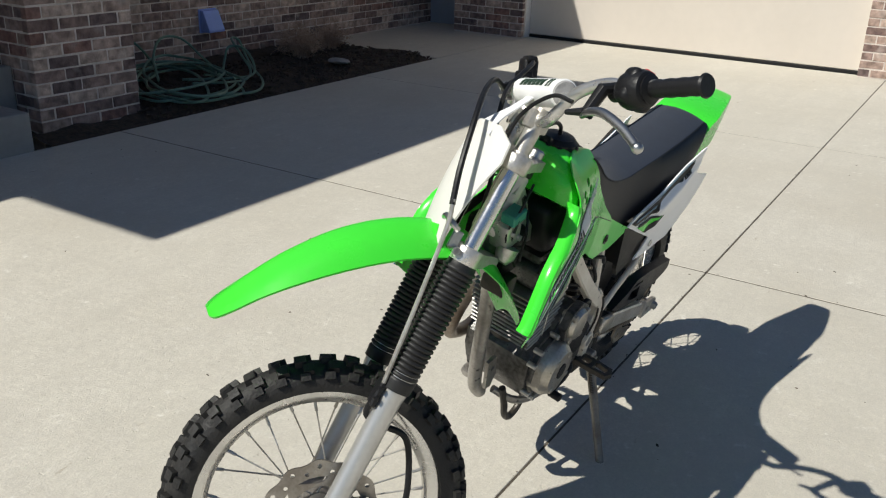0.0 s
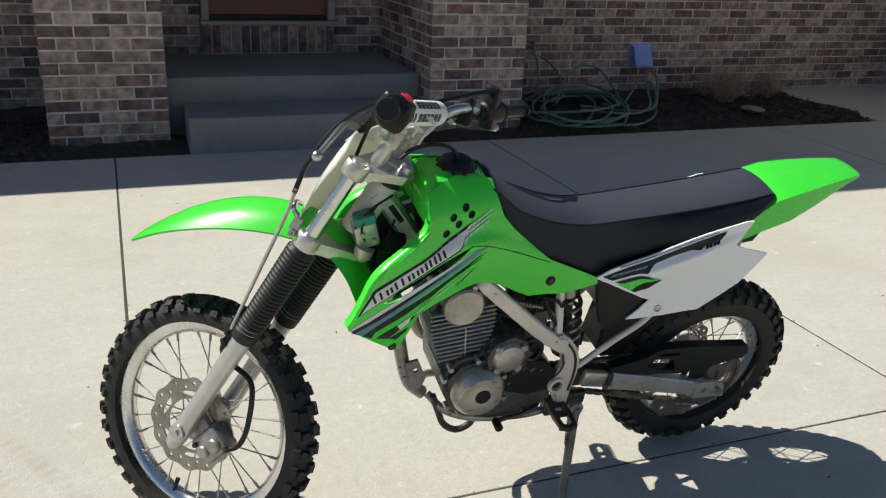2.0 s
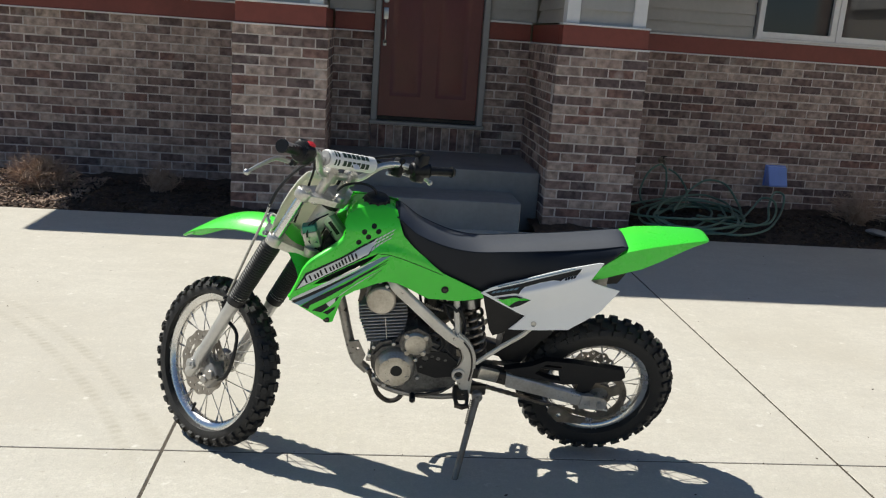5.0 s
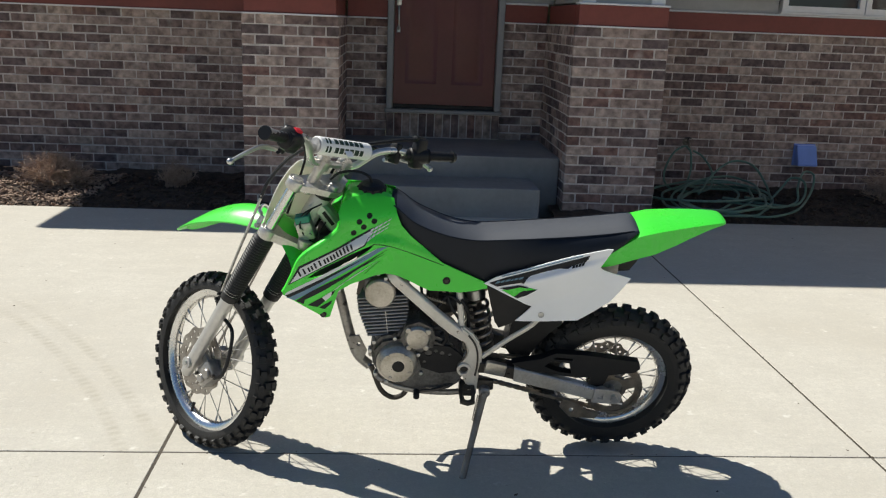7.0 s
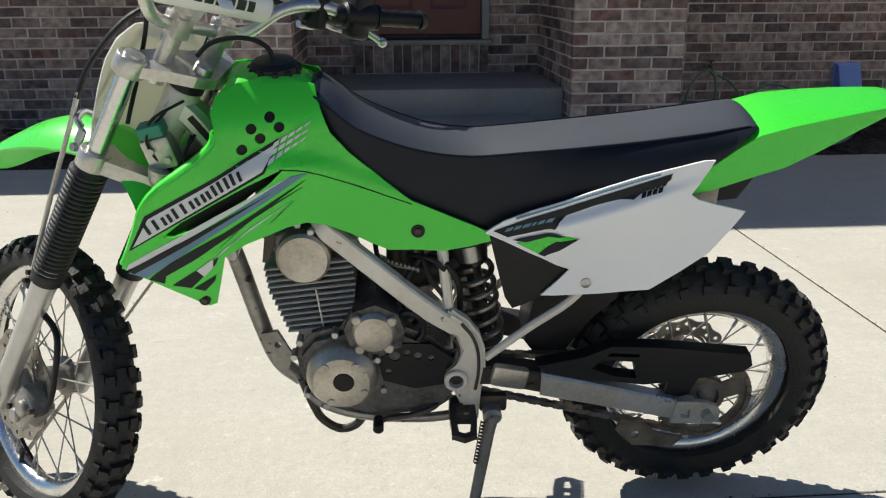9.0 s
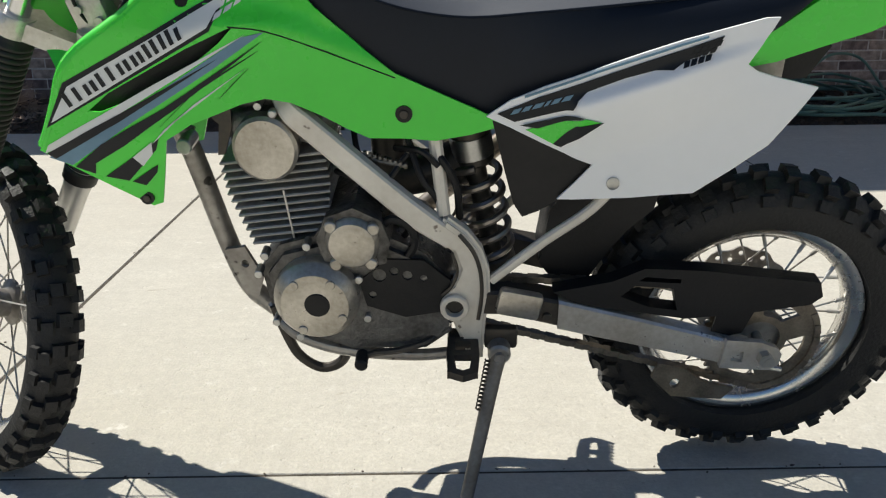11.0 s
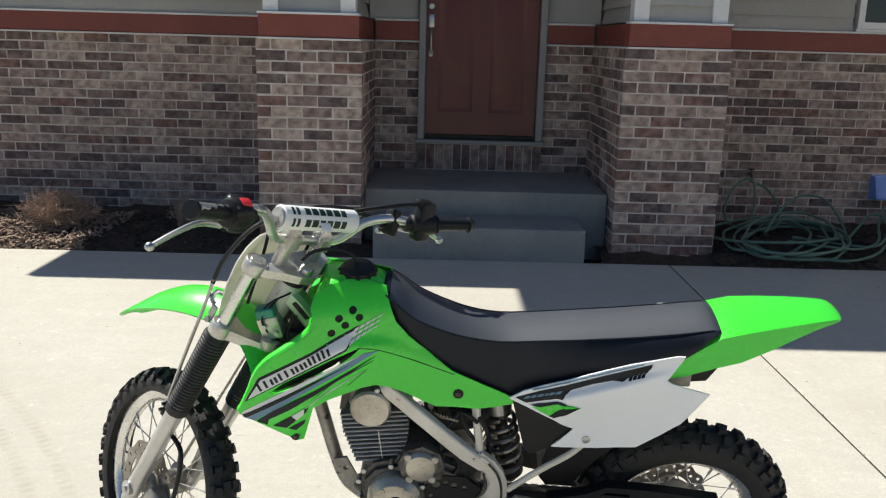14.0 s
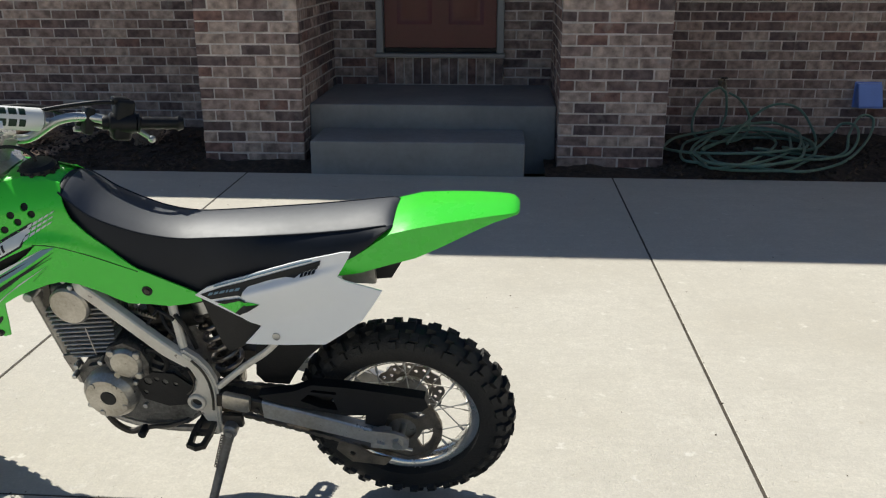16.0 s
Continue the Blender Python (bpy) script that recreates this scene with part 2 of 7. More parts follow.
M_GRASS = mat("dry_lawn", (0.14, 0.15, 0.06), 0.95, color2=(0.22, 0.18, 0.09), vscale=3, bump=0.8, bscale=40)
M_ROAD = mat("asphalt", (0.055, 0.053, 0.05), 0.9, vary=0.4, vscale=20, bump=0.4, bscale=200)

M_GREEN = mat("lime_plastic", (0.055, 0.72, 0.04), 0.30, vary=0.08, vscale=5, bump=0.02, bscale=260, rvary=0.08, coat=0.35)
M_WHITE = mat("white_plastic", (0.90, 0.905, 0.91), 0.34, vary=0.03, vscale=6, bump=0.02, bscale=200, rvary=0.06)
M_PLATE = mat("plate_plastic", (0.88, 0.87, 0.83), 0.4, vary=0.04, vscale=6, bump=0.02, bscale=200)
nt = M_PLATE.node_tree
thin, both = nt.nodes.new("ShaderNodeBsdfTranslucent"), nt.nodes.new("ShaderNodeMixShader")
thin.inputs["Color"].default_value = (0.90, 0.86, 0.74, 1)
both.inputs[0].default_value = 0.27
nt.links.new(nt.nodes["Principled BSDF"].outputs[0], both.inputs[1]), nt.links.new(thin.outputs[0], both.inputs[2])
nt.links.new(both.outputs[0], nt.nodes["Material Output"].inputs["Surface"])
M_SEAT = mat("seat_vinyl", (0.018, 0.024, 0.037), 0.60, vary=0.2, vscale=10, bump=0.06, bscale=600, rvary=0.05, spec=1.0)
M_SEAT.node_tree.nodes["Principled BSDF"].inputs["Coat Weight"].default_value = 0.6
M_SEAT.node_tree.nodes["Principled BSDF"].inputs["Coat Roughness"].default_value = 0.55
# same vinyl, with the shade of the seat's flanks put into the colour
M_SEAT_SHADED = mat("seat_vinyl_shaded", (0.006, 0.0096, 0.0180), 0.50, vary=0.25, vscale=12, bump=0.06, bscale=600, spec=0.3)
M_BLACK = mat("black_plastic", (0.012, 0.012, 0.0132), 0.44, vary=0.3, vscale=12, bump=0.08, bscale=200, spec=0.3, rvary=0.08)
M_RUBBER = mat("tyre_rubber", (0.014, 0.0138, 0.0138), 0.62, color2=(0.026, 0.024, 0.022), vscale=14, bump=0.25, bscale=160, spec=0.4, rvary=0.1)
M_GAITER = mat("gaiter_rubber", (0.018, 0.0175, 0.0175), 0.52, vary=0.3, vscale=16, bump=0.1, spec=0.4)
M_CHROME = mat("chrome", (0.74, 0.74, 0.74), 0.2, 1.0, vary=0.15, vscale=9, rvary=0.08)
M_ALU = mat("cast_aluminium", (0.68, 0.66, 0.63), 0.34, 0.68, color2=(0.44, 0.41, 0.36), vscale=13, bump=0.12, bscale=240, rvary=0.1, speck=(90, (0.2, 0.17, 0.14), 0.70))
M_RIM = mat("rim_alloy", (0.76, 0.75, 0.73), 0.24, 1.0, vary=0.18, vscale=12, rvary=0.1)
M_SPOKE = mat("spoke_steel", (0.62, 0.61, 0.58), 0.38, 0.6, color2=(0.36, 0.32, 0.27), vscale=16)
M_FRAME = mat("frame_silver_paint", (0.76, 0.715, 0.635), 0.42, 0.15, color2=(0.62, 0.565, 0.48), vscale=9, bump=0.06, bscale=200, rvary=0.08, speck=(60, (0.22, 0.18, 0.14), 0.70))
M_DISC = mat("disc_steel", (0.40, 0.38, 0.35), 0.34, 0.9, color2=(0.24, 0.21, 0.18), vscale=14, rvary=0.1)
M_BAR = mat("bar_alloy", (0.70, 0.69, 0.67), 0.33, 0.85, vary=0.2, vscale=11, rvary=0.1)
M_CASTING = mat("frame_casting", (0.42, 0.40, 0.37), 0.36, 0.55, color2=(0.22, 0.20, 0.18), vscale=10, bump=0.08, bscale=200, rvary=0.1, speck=(45, (0.05, 0.045, 0.04), 0.68))
M_SLIDER = mat("fork_slider", (0.60, 0.59, 0.57), 0.38, 0.7, vary=0.15, vscale=10, rvary=0.07)
M_ENGINE = mat("engine_grey", (0.19, 0.187, 0.182), 0.38, 0.6, color2=(0.04, 0.037, 0.034), vscale=11, bump=0.2, bscale=180, rvary=0.14)
M_COVER = mat("engine_cover", (0.56, 0.53, 0.48), 0.36, 0.8, color2=(0.34, 0.31, 0.26), vscale=15, bump=0.08, bscale=260, rvary=0.1, speck=(70, (0.19, 0.175, 0.155), 0.71))
M_DARKMETAL = mat("dark_metal", (0.042, 0.040, 0.038), 0.46, 0.55, color2=(0.085, 0.072, 0.058), vscale=20, bump=0.15, rvary=0.1)
M_CHAIN = mat("chain_steel", (0.36, 0.31, 0.25), 0.38, 0.9, vary=0.5, vscale=30)
M_STAND = mat("stand_steel", (0.24, 0.23, 0.215), 0.45, 0.6, color2=(0.14, 0.125, 0.11), vscale=16, bump=0.1, bscale=160, rvary=0.1)
M_STEEL = mat("zinc_steel", (0.56, 0.56, 0.55), 0.35, 1.0, vary=0.3, vscale=20)
M_PAD = mat("bar_pad", (0.86, 0.86, 0.84), 0.5, vary=0.06, vscale=9)
M_PADEND = mat("pad_foam", (0.42, 0.41, 0.40), 0.9, vary=0.3, vscale=40, bump=0.4)
M_DGREEN = mat("dark_green_print", (0.008, 0.032, 0.016), 0.5)
M_DECALB = mat("decal_charcoal", (0.016, 0.018, 0.021), 0.45, vary=0.2, vscale=20, spec=0.25)
M_DECALW = mat("decal_white", (0.72, 0.74, 0.74), 0.3, vary=0.06)
M_DECALS = mat("decal_steel_blue", (0.13, 0.26, 0.37), 0.3, vary=0.2, vscale=14)
M_RED = mat("red_switch", (0.62, 0.02, 0.03), 0.4)
M_TEAL = mat("teal_connector", (0.03, 0.24, 0.17), 0.45, vary=0.2)
M_YELLOW = mat("yellow_tag", (0.6, 0.42, 0.03), 0.5)
M_EXH = mat("exhaust_steel", (0.32, 0.29, 0.26), 0.4, 0.9, color2=(0.2, 0.15, 0.11), vscale=12)
M_FIN = mat("fin_metal", (0.45, 0.44, 0.42), 0.44, 0.5, color2=(0.27, 0.26, 0.24), vscale=14, bump=0.1, bscale=220, rvary=0.1)
M_SPRING = mat("spring_steel", (0.30, 0.27, 0.245), 0.35, 0.9, vary=0.3)
M_GLASS = mat("window_glass", (0.02, 0.022, 0.025), 0.04, spec=0.6)

# ---- building helpers ----


def link(name, bm, material, parent=None, label="", sharp=35, m=None):
    if m is not None:
        bm.transform(m)
    me = bpy.data.meshes.new(name)
    bm.normal_update()
    bm.to_mesh(me)
    bm.free()
    me.materials.append(material)
    me.polygons.foreach_set("use_smooth", [True] * len(me.polygons))
    me.set_sharp_from_angle(angle=radians(sharp))
    ob = new(name, me)
    if parent is not None:
        ob.parent = parent
    if label:
        ob["label"] = label
    return ob


def part(name, bm, material, parent, label="", m=None, sharp=35):
    """Links a bmesh as one mesh object under a thing or a part."""
    top = parent
    while top.parent is not None:
        top = top.parent
    if m is None and top.name == "motorcycle":
        for v in bm.verts:
            v.co.z = body_z(v.co.z)
    return link(name, bm, material, parent, label, sharp, m)


def thing(name, label, category, group="", kind="", m=None):
    e = new(name)
    e.empty_display_size = 0.1
    if m is not None:
        e.matrix_world = m
    return tagged(e, label, category, group, kind)


def box(bm, x0, x1, y0, y1, z0, z1, bevel=0.0, seg=1, m=None):
    r = bmesh.ops.create_cube(bm, size=1)
    vs = r["verts"]
    bmesh.ops.transform(bm, matrix=Matrix.LocRotScale(((x0 + x1) / 2, (y0 + y1) / 2, (z0 + z1) / 2), None, (x1 - x0, y1 - y0, z1 - z0)), verts=vs)
    if bevel:
        es = list({e for v in vs for e in v.link_edges})
        out = bmesh.ops.bevel(bm, geom=es, offset=bevel, segments=seg, affect="EDGES", profile=0.5)
        vs = list({v for f in out["faces"] for v in f.verts} | {v for v in vs if v.is_valid})
    if m is not None:
        bmesh.ops.transform(bm, matrix=m, verts=[v for v in vs if v.is_valid])
    return bm


def boxed(*a, **k):
    return box(bmesh.new(), *a, **k)


def smooth_path(pts, n=8, closed=False):
    """Catmull-Rom through the points."""
    p = [Vector(q) for q in pts]
    if len(p) < 3:
        return p
    out = []
    cnt = len(p) if closed else len(p) - 1
    for i in range(cnt):
        a = p[(i - 1) % len(p)] if closed or i > 0 else p[0] * 2 - p[1]
        b, c = p[i], p[(i + 1) % len(p)]
        d = p[(i + 2) % len(p)] if closed or i + 2 < len(p) else p[-1] * 2 - p[-2]
        for k in range(n):
            t = k / n
            out.append(0.5 * ((2 * b) + (c - a) * t + (2 * a - 5 * b + 4 * c - d) * t * t + (3 * b - a - 3 * c + d) * t ** 3))
    if not closed:
        out.append(p[-1])
    return out


def tube(bm, pts, r, seg=10, closed=False, n=0, sx=1.0, sy=1.0):
    """A round (or oval) tube along points; r one radius or one for each point."""
    p = smooth_path(pts, n, closed) if n else [Vector(q) for q in pts]
    rs = r if isinstance(r, (list, tuple)) else [r] * len(p)
    if len(rs) != len(p):
        rs = [float(x) for x in np.interp(np.linspace(0, 1, len(p)), np.linspace(0, 1, len(rs)), rs)]
    d0 = (p[1] - p[0]).normalized()
    u = d0.orthogonal().normalized() if abs(d0.y) > 0.9 else (Vector((0, 1, 0)) - d0 * d0.y).normalized()
    rings = []
    for i, q in enumerate(p):
        if closed:
            d = (p[(i + 1) % len(p)] - p[i - 1]).normalized()
        else:
            d = (p[min(i + 1, len(p) - 1)] - p[max(i - 1, 0)]).normalized()
        u = (u - d * u.dot(d)).normalized()
        v = d.cross(u)
        rings.append([bm.verts.new(q + (u * math.cos(a) * sx + v * math.sin(a) * sy) * rs[i]) for a in (2 * math.pi * k / seg for k in range(seg))])
    m = len(rings)
    for i in range(m if closed else m - 1):
        a, b = rings[i], rings[(i + 1) % m]
        for k in range(seg):
            bm.faces.new((a[k], a[(k + 1) % seg], b[(k + 1) % seg], b[k]))
    if not closed:
        bm.faces.new(rings[0][::-1])
        bm.faces.new(rings[-1])
    return bm


def tubed(*a, **k):
    return tube(bmesh.new(), *a, **k)


def cyl(bm, a, b, r, seg=20, bevel=0.0):
    a, b = Vector(a), Vector(b)
    if bevel:
        d = (b - a).normalized() * bevel
        return tube(bm, [a, a + d, b - d, b], [r - bevel, r, r, r - bevel], seg)
    return tube(bm, [a, b], r, seg)


def lathe(bm, profile, seg=48, centre=(0, 0, 0)):
    """Spins (radius, y) points round the y axis; the profile is a closed loop."""
    c = Vector(centre)
    rings = []
    for k in range(seg):
        a = 2 * math.pi * k / seg
        rings.append([bm.verts.new(c + Vector((r * math.cos(a), y, r * math.sin(a)))) for r, y in profile])
    n = len(profile)
    for k in range(seg):
        a, b = rings[k], rings[(k + 1) % seg]
        for i in range(n):
            bm.faces.new((a[i], a[(i + 1) % n], b[(i + 1) % n], b[i]))
    bmesh.ops.recalc_face_normals(bm, faces=bm.faces)
    return bm


def loft(bm, sections, closed_ends=True):
    rings = [[bm.verts.new(v) for v in s] for s in sections]
    n = len(rings[0])
    for a, b in zip(rings, rings[1:]):
        for k in range(n):
            bm.faces.new((a[k], a[(k + 1) % n], b[(k + 1) % n], b[k]))
    if closed_ends:
        bm.faces.new(rings[0][::-1])
        bm.faces.new(rings[-1])
    bmesh.ops.recalc_face_normals(bm, faces=bm.faces)
    return bm


def plate(bm, outline, holes=(), depth=0.004, surf=None, grid=0.0, side=1):
    """A plate cut from the x-z plane, with holes, laid on the surface y = surf(x, z) and given depth away from the outside."""
    start = set(bm.verts)
    loops = [outline, *holes]
    edges = []
    for lp in loops:
        vs = [bm.verts.new((x, 0, z)) for x, z in lp]
        edges += [bm.edges.new((vs[i], vs[(i + 1) % len(vs)])) for i in range(len(vs))]
    faces = [g for g in bmesh.ops.triangle_fill(bm, use_beauty=True, use_dissolve=False, edges=edges, normal=(0, -1, 0))["geom"] if isinstance(g, bmesh.types.BMFace)]
    if grid:
        xs, zs = [p[0] for p in outline], [p[1] for p in outline]
        for lo, hi, no in ((min(xs), max(xs), (1, 0, 0)), (min(zs), max(zs), (0, 0, 1))):
            k = int((hi - lo) / grid)
            for i in range(1, k + 1):
                v = lo + (hi - lo) * i / (k + 1)
                mine = [f for f in bm.faces if f.verts[0] not in start]
                geom = list({v2 for f in mine for v2 in f.verts}) + list({e for f in mine for e in f.edges}) + mine
                bmesh.ops.bisect_plane(bm, geom=geom, plane_co=(no[0] * v, 0, no[2] * v), plane_no=no, dist=1e-5)
    faces = [f for f in bm.faces if f.verts[0] not in start]
    for f in faces:
        f.normal_update()
        if f.normal.y < 0:
            f.normal_flip()
    ext = bmesh.ops.extrude_face_region(bm, geom=faces)
    back = {v for v in ext["geom"] if isinstance(v, bmesh.types.BMVert)}
    mine = [v for v in bm.verts if v not in start]
    for v in mine:
        y = surf(v.co.x, v.co.z) if surf else 0.0
        v.co.y = (y if v in back else y - depth) * 1.0
    for v in mine:
        v.co.y *= side
    bmesh.ops.recalc_face_normals(bm, faces=[f for f in bm.faces if f.verts[0] not in start])
    return bm


def ring_pts(cx, cz, r, n=12, wave=0.0, waves=0):
    return [(cx + (r + wave * math.cos(waves * 2 * math.pi * k / n)) * math.cos(2 * math.pi * k / n), cz + (r + wave * math.cos(waves * 2 * math.pi * k / n)) * math.sin(2 * math.pi * k / n)) for k in range(n)]


def interp(x, xs, ys):
    return float(np.interp(x, xs, ys))


# ---- ground, driveway and bed ----
bm = bmesh.new()
bmesh.ops.create_grid(bm, x_segments=2, y_segments=2, size=600)
ground = tagged(link("ground", bm, M_GRASS, m=pose(0, 0, -0.16)), "flat dormant lawn reaching to the horizon", "ground", kind="structure")

X_JOINTS = [-8.15, -5.75, -3.36, -0.967, 1.425, 3.815, 6.80]
Y_JOINTS = [-9.4, -7.0, -4.6, -2.2, 0.163, 3.74]
driveway = tagged(link("driveway", boxed(-8.15, 6.95, -9.4, 3.735, -0.15, -0.002), M_JOINT), "dark filled base under pale concrete driveway slabs", "driveway", kind="structure")


def slab(x0, x1, y0, y1, parent):
    g, h = 0.0052, 0.0036
    b = boxed(x0 + g, x1 - g, y0 + h, y1 - h, -0.12, 0.0, 0.0015, 1)
    return part("slab", b, M_CONC, parent, sharp=5)


for i in range(len(X_JOINTS) - 1):
    for j in range(len(Y_JOINTS) - 1):
        slab(X_JOINTS[i], X_JOINTS[i + 1], Y_JOINTS[j], Y_JOINTS[j + 1], driveway)
slab(4.94, 7.1, 3.745, 5.22, driveway)

# small grit and leaf crumbs lying on the slabs
rnd = random.Random(5)
bm = bmesh.new()
for k in range(520):
    x, y = rnd.uniform(-3.0, 3.6), rnd.uniform(-1.6, 3.6)
    if k > 170:
        # crumbs gathered along the joints
        if k % 3:
            x = rnd.choice((1.425, -0.967)) + rnd.gauss(0, 0.006)
        else:
            y = 0.163 + rnd.gauss(0, 0.006)
    s = rnd.choice([0.002, 0.003, 0.004, 0.005]) * rnd.uniform(0.5, 1.2) * (0.7 if k > 170 else 1)
    r = bmesh.ops.create_icosphere(bm, subdivisions=1, radius=s)
    bmesh.ops.transform(bm, matrix=Matrix.LocRotScale((x, y, s * 0.2), Euler((0, 0, rnd.random() * 6)), (rnd.uniform(0.7, 1.8), rnd.uniform(0.5, 1), 0.35)), verts=r["verts"])
tagged(link("grit", bm, M_CHIP), "scattered brown grit and leaf crumbs on concrete", "debris", kind="stuff")


def bed(name, x0, x1, y0, y1, label):
    b = bmesh.new()
    nx, ny = int((x1 - x0) / 0.05), int((y1 - y0) / 0.05)
    vs = [[b.verts.new((x0 + (x1 - x0) * i / nx, y0 + (y1 - y0) * j / ny, 0)) for j in range(ny + 1)] for i in range(nx + 1)]
    for col in vs:
        for j, v in enumerate(col):
            edge = min(1.0, j / 4)
            v.co.z = -0.03 + 0.045 * edge + edge * (0.03 * noise.noise(v.co * 3.1) + 0.022 * noise.noise(v.co * 11))
    for i in range(nx):
        for j in range(ny):
            b.faces.new((vs[i][j], vs[i + 1][j], vs[i + 1][j + 1], vs[i][j + 1]))
    return tagged(link(name, b, M_MULCH), label, "mulch bed", kind="structure")


bed("mulch_bed_right", 1.0, 4.94, 3.745, 5.25, "dark bark mulch bed in house shade beside the driveway")
bed("mulch_bed_left", -6.2, -0.5, 3.745, 5.25, "dark bark mulch bed along the brick wall")


def chips(n, x0, x1, y0, y1, seed, label, material=M_CHIP):
    r = random.Random(seed)
    b = bmesh.new()
    for _ in range(n):
        x, y = r.uniform(x0, x1), r.uniform(y0, y1)
        l, w, h = r.uniform(0.012, 0.05), r.uniform(0.006, 0.016), r.uniform(0.003, 0.008)
        z = 0.027 + 0.03 * noise.noise(Vector((x, y, 0)) * 3.1) + 0.02 * noise.noise(Vector((x, y, 0)) * 11)
        if y < y0 + 0.15:
            z = 0.002 + (z - 0.002) * (y - y0) / 0.15
        box(b, -l / 2, l / 2, -w / 2, w / 2, -h, h, m=Matrix.LocRotScale((x, y, z), Euler((r.uniform(-.5, .5), r.uniform(-.5, .5), r.uniform(0, 6.3))), None))
    return tagged(link("bark_chips", b, material, sharp=20), label, "bark mulch", kind="stuff")


# shade-darkened chips in shaded ground, sun-lightened litter where sun reaches
chips(1500, 1.75, 4.9, 3.75, 4.9, 3, "loose bark chips, coloured darker for the shaded bed")
chips(500, -2.55, -1.35, 3.75, 4.9, 5, "loose bark chips, coloured darker for the shaded bed")
chips(2300, -4.4, -2.45, 3.75, 4.9, 4, "bark and leaf litter, coloured paler for the sunlit part of the bed", M_LITTER_LIT)

# ---- house front ----
COURSE, MODULE, JOINT = 0.0728, 0.2025, 0.0095
BRICK_TOP = 19 * COURSE
WALL_Y, PILLAR_Y = 5.22, 3.985
PLX0, PLX1, PRX0, PRX1 = -1.325, -0.632, 1.08, 1.783
brick_meshes = {}


def brick_mesh(length, material, height=COURSE - JOINT):
    key = (round(length, 3), material.name, round(height, 3))
    if key not in brick_meshes:
        b = bmesh.new()
        box(b, 0, length, 0, 0.05, 0, height, 0.0035, 1)
        me = bpy.data.meshes.new("brick")
        b.to_mesh(me)
        b.free()
        me.materials.append(material)
        brick_meshes[key] = me
    return brick_meshes[key]


def brick_spots(length, z0, z1, phase):
    """(offset along the wall, length, height above the base) of the bricks of a running bond."""
    out = []
    k = int(round(z0 / COURSE))
    while k * COURSE < z1 - 0.03:
        u = -(MODULE / 2) * ((k + phase) % 2) - 0.0
        while u < length - 0.012:
            a, c = max(u, 0), min(u + MODULE - JOINT, length)
            if c - a > 0.03:
                out.append((a, c - a, k * COURSE + JOINT))
            u += MODULE
        k += 1
    return out


def brick_wall(name, start, direction, length, thick, z0, z1, label, phase=0, parts=300, reverse=False, gaps=()):
    """A mortar core with bricks set 3 mm proud of it. start: the face's lower corner; direction: degrees of the run; the face looks to the run's right."""
    base = pose(start[0], start[1], 0, 0, 0, direction)
    core = bmesh.new()
    box(core, 0.003, length - 0.003, 0.003, thick, max(z0 - 0.1, -0.1), z1)
    w = tagged(link(name, core, M_MORTAR, m=base), label, "brick wall", kind="structure")
    spots = brick_spots(length, z0, z1, phase)
    spots = [s for s in spots if not any(s[0] + s[1] > g0 and s[0] < g1 and s[2] > h0 - 0.04 and s[2] < h1 for g0, g1, h0, h1 in gaps)]
    if reverse:
        spots.sort(key=lambda s: -s[0])
    else:
        spots.sort(key=lambda s: s[0])
    jr = random.Random(name)
    rest = bmesh.new()
    for i, (u, l, z) in enumerate(spots):
        m = base @ Matrix.Translation((u + jr.uniform(-0.0022, 0.0022), jr.uniform(-0.0014, 0.0014), z + jr.uniform(-0.0012, 0.0012))) @ Matrix.Rotation(jr.uniform(-0.011, 0.011), 4, "Y")
        if i < parts:
            ob = new("brick", brick_mesh(l, M_BRICK))
            ob.parent, ob.matrix_parent_inverse = w, Matrix()
            ob.matrix_local = m
        else:
            vs0 = len(rest.verts)
            box(rest, 0, l, 0, 0.05, 0, COURSE - JOINT, m=m)
    if len(rest.verts):
        part("far_bricks", rest, M_BRICK_J, w)["kind"] = "stuff"
    else:
        rest.free()
    return w


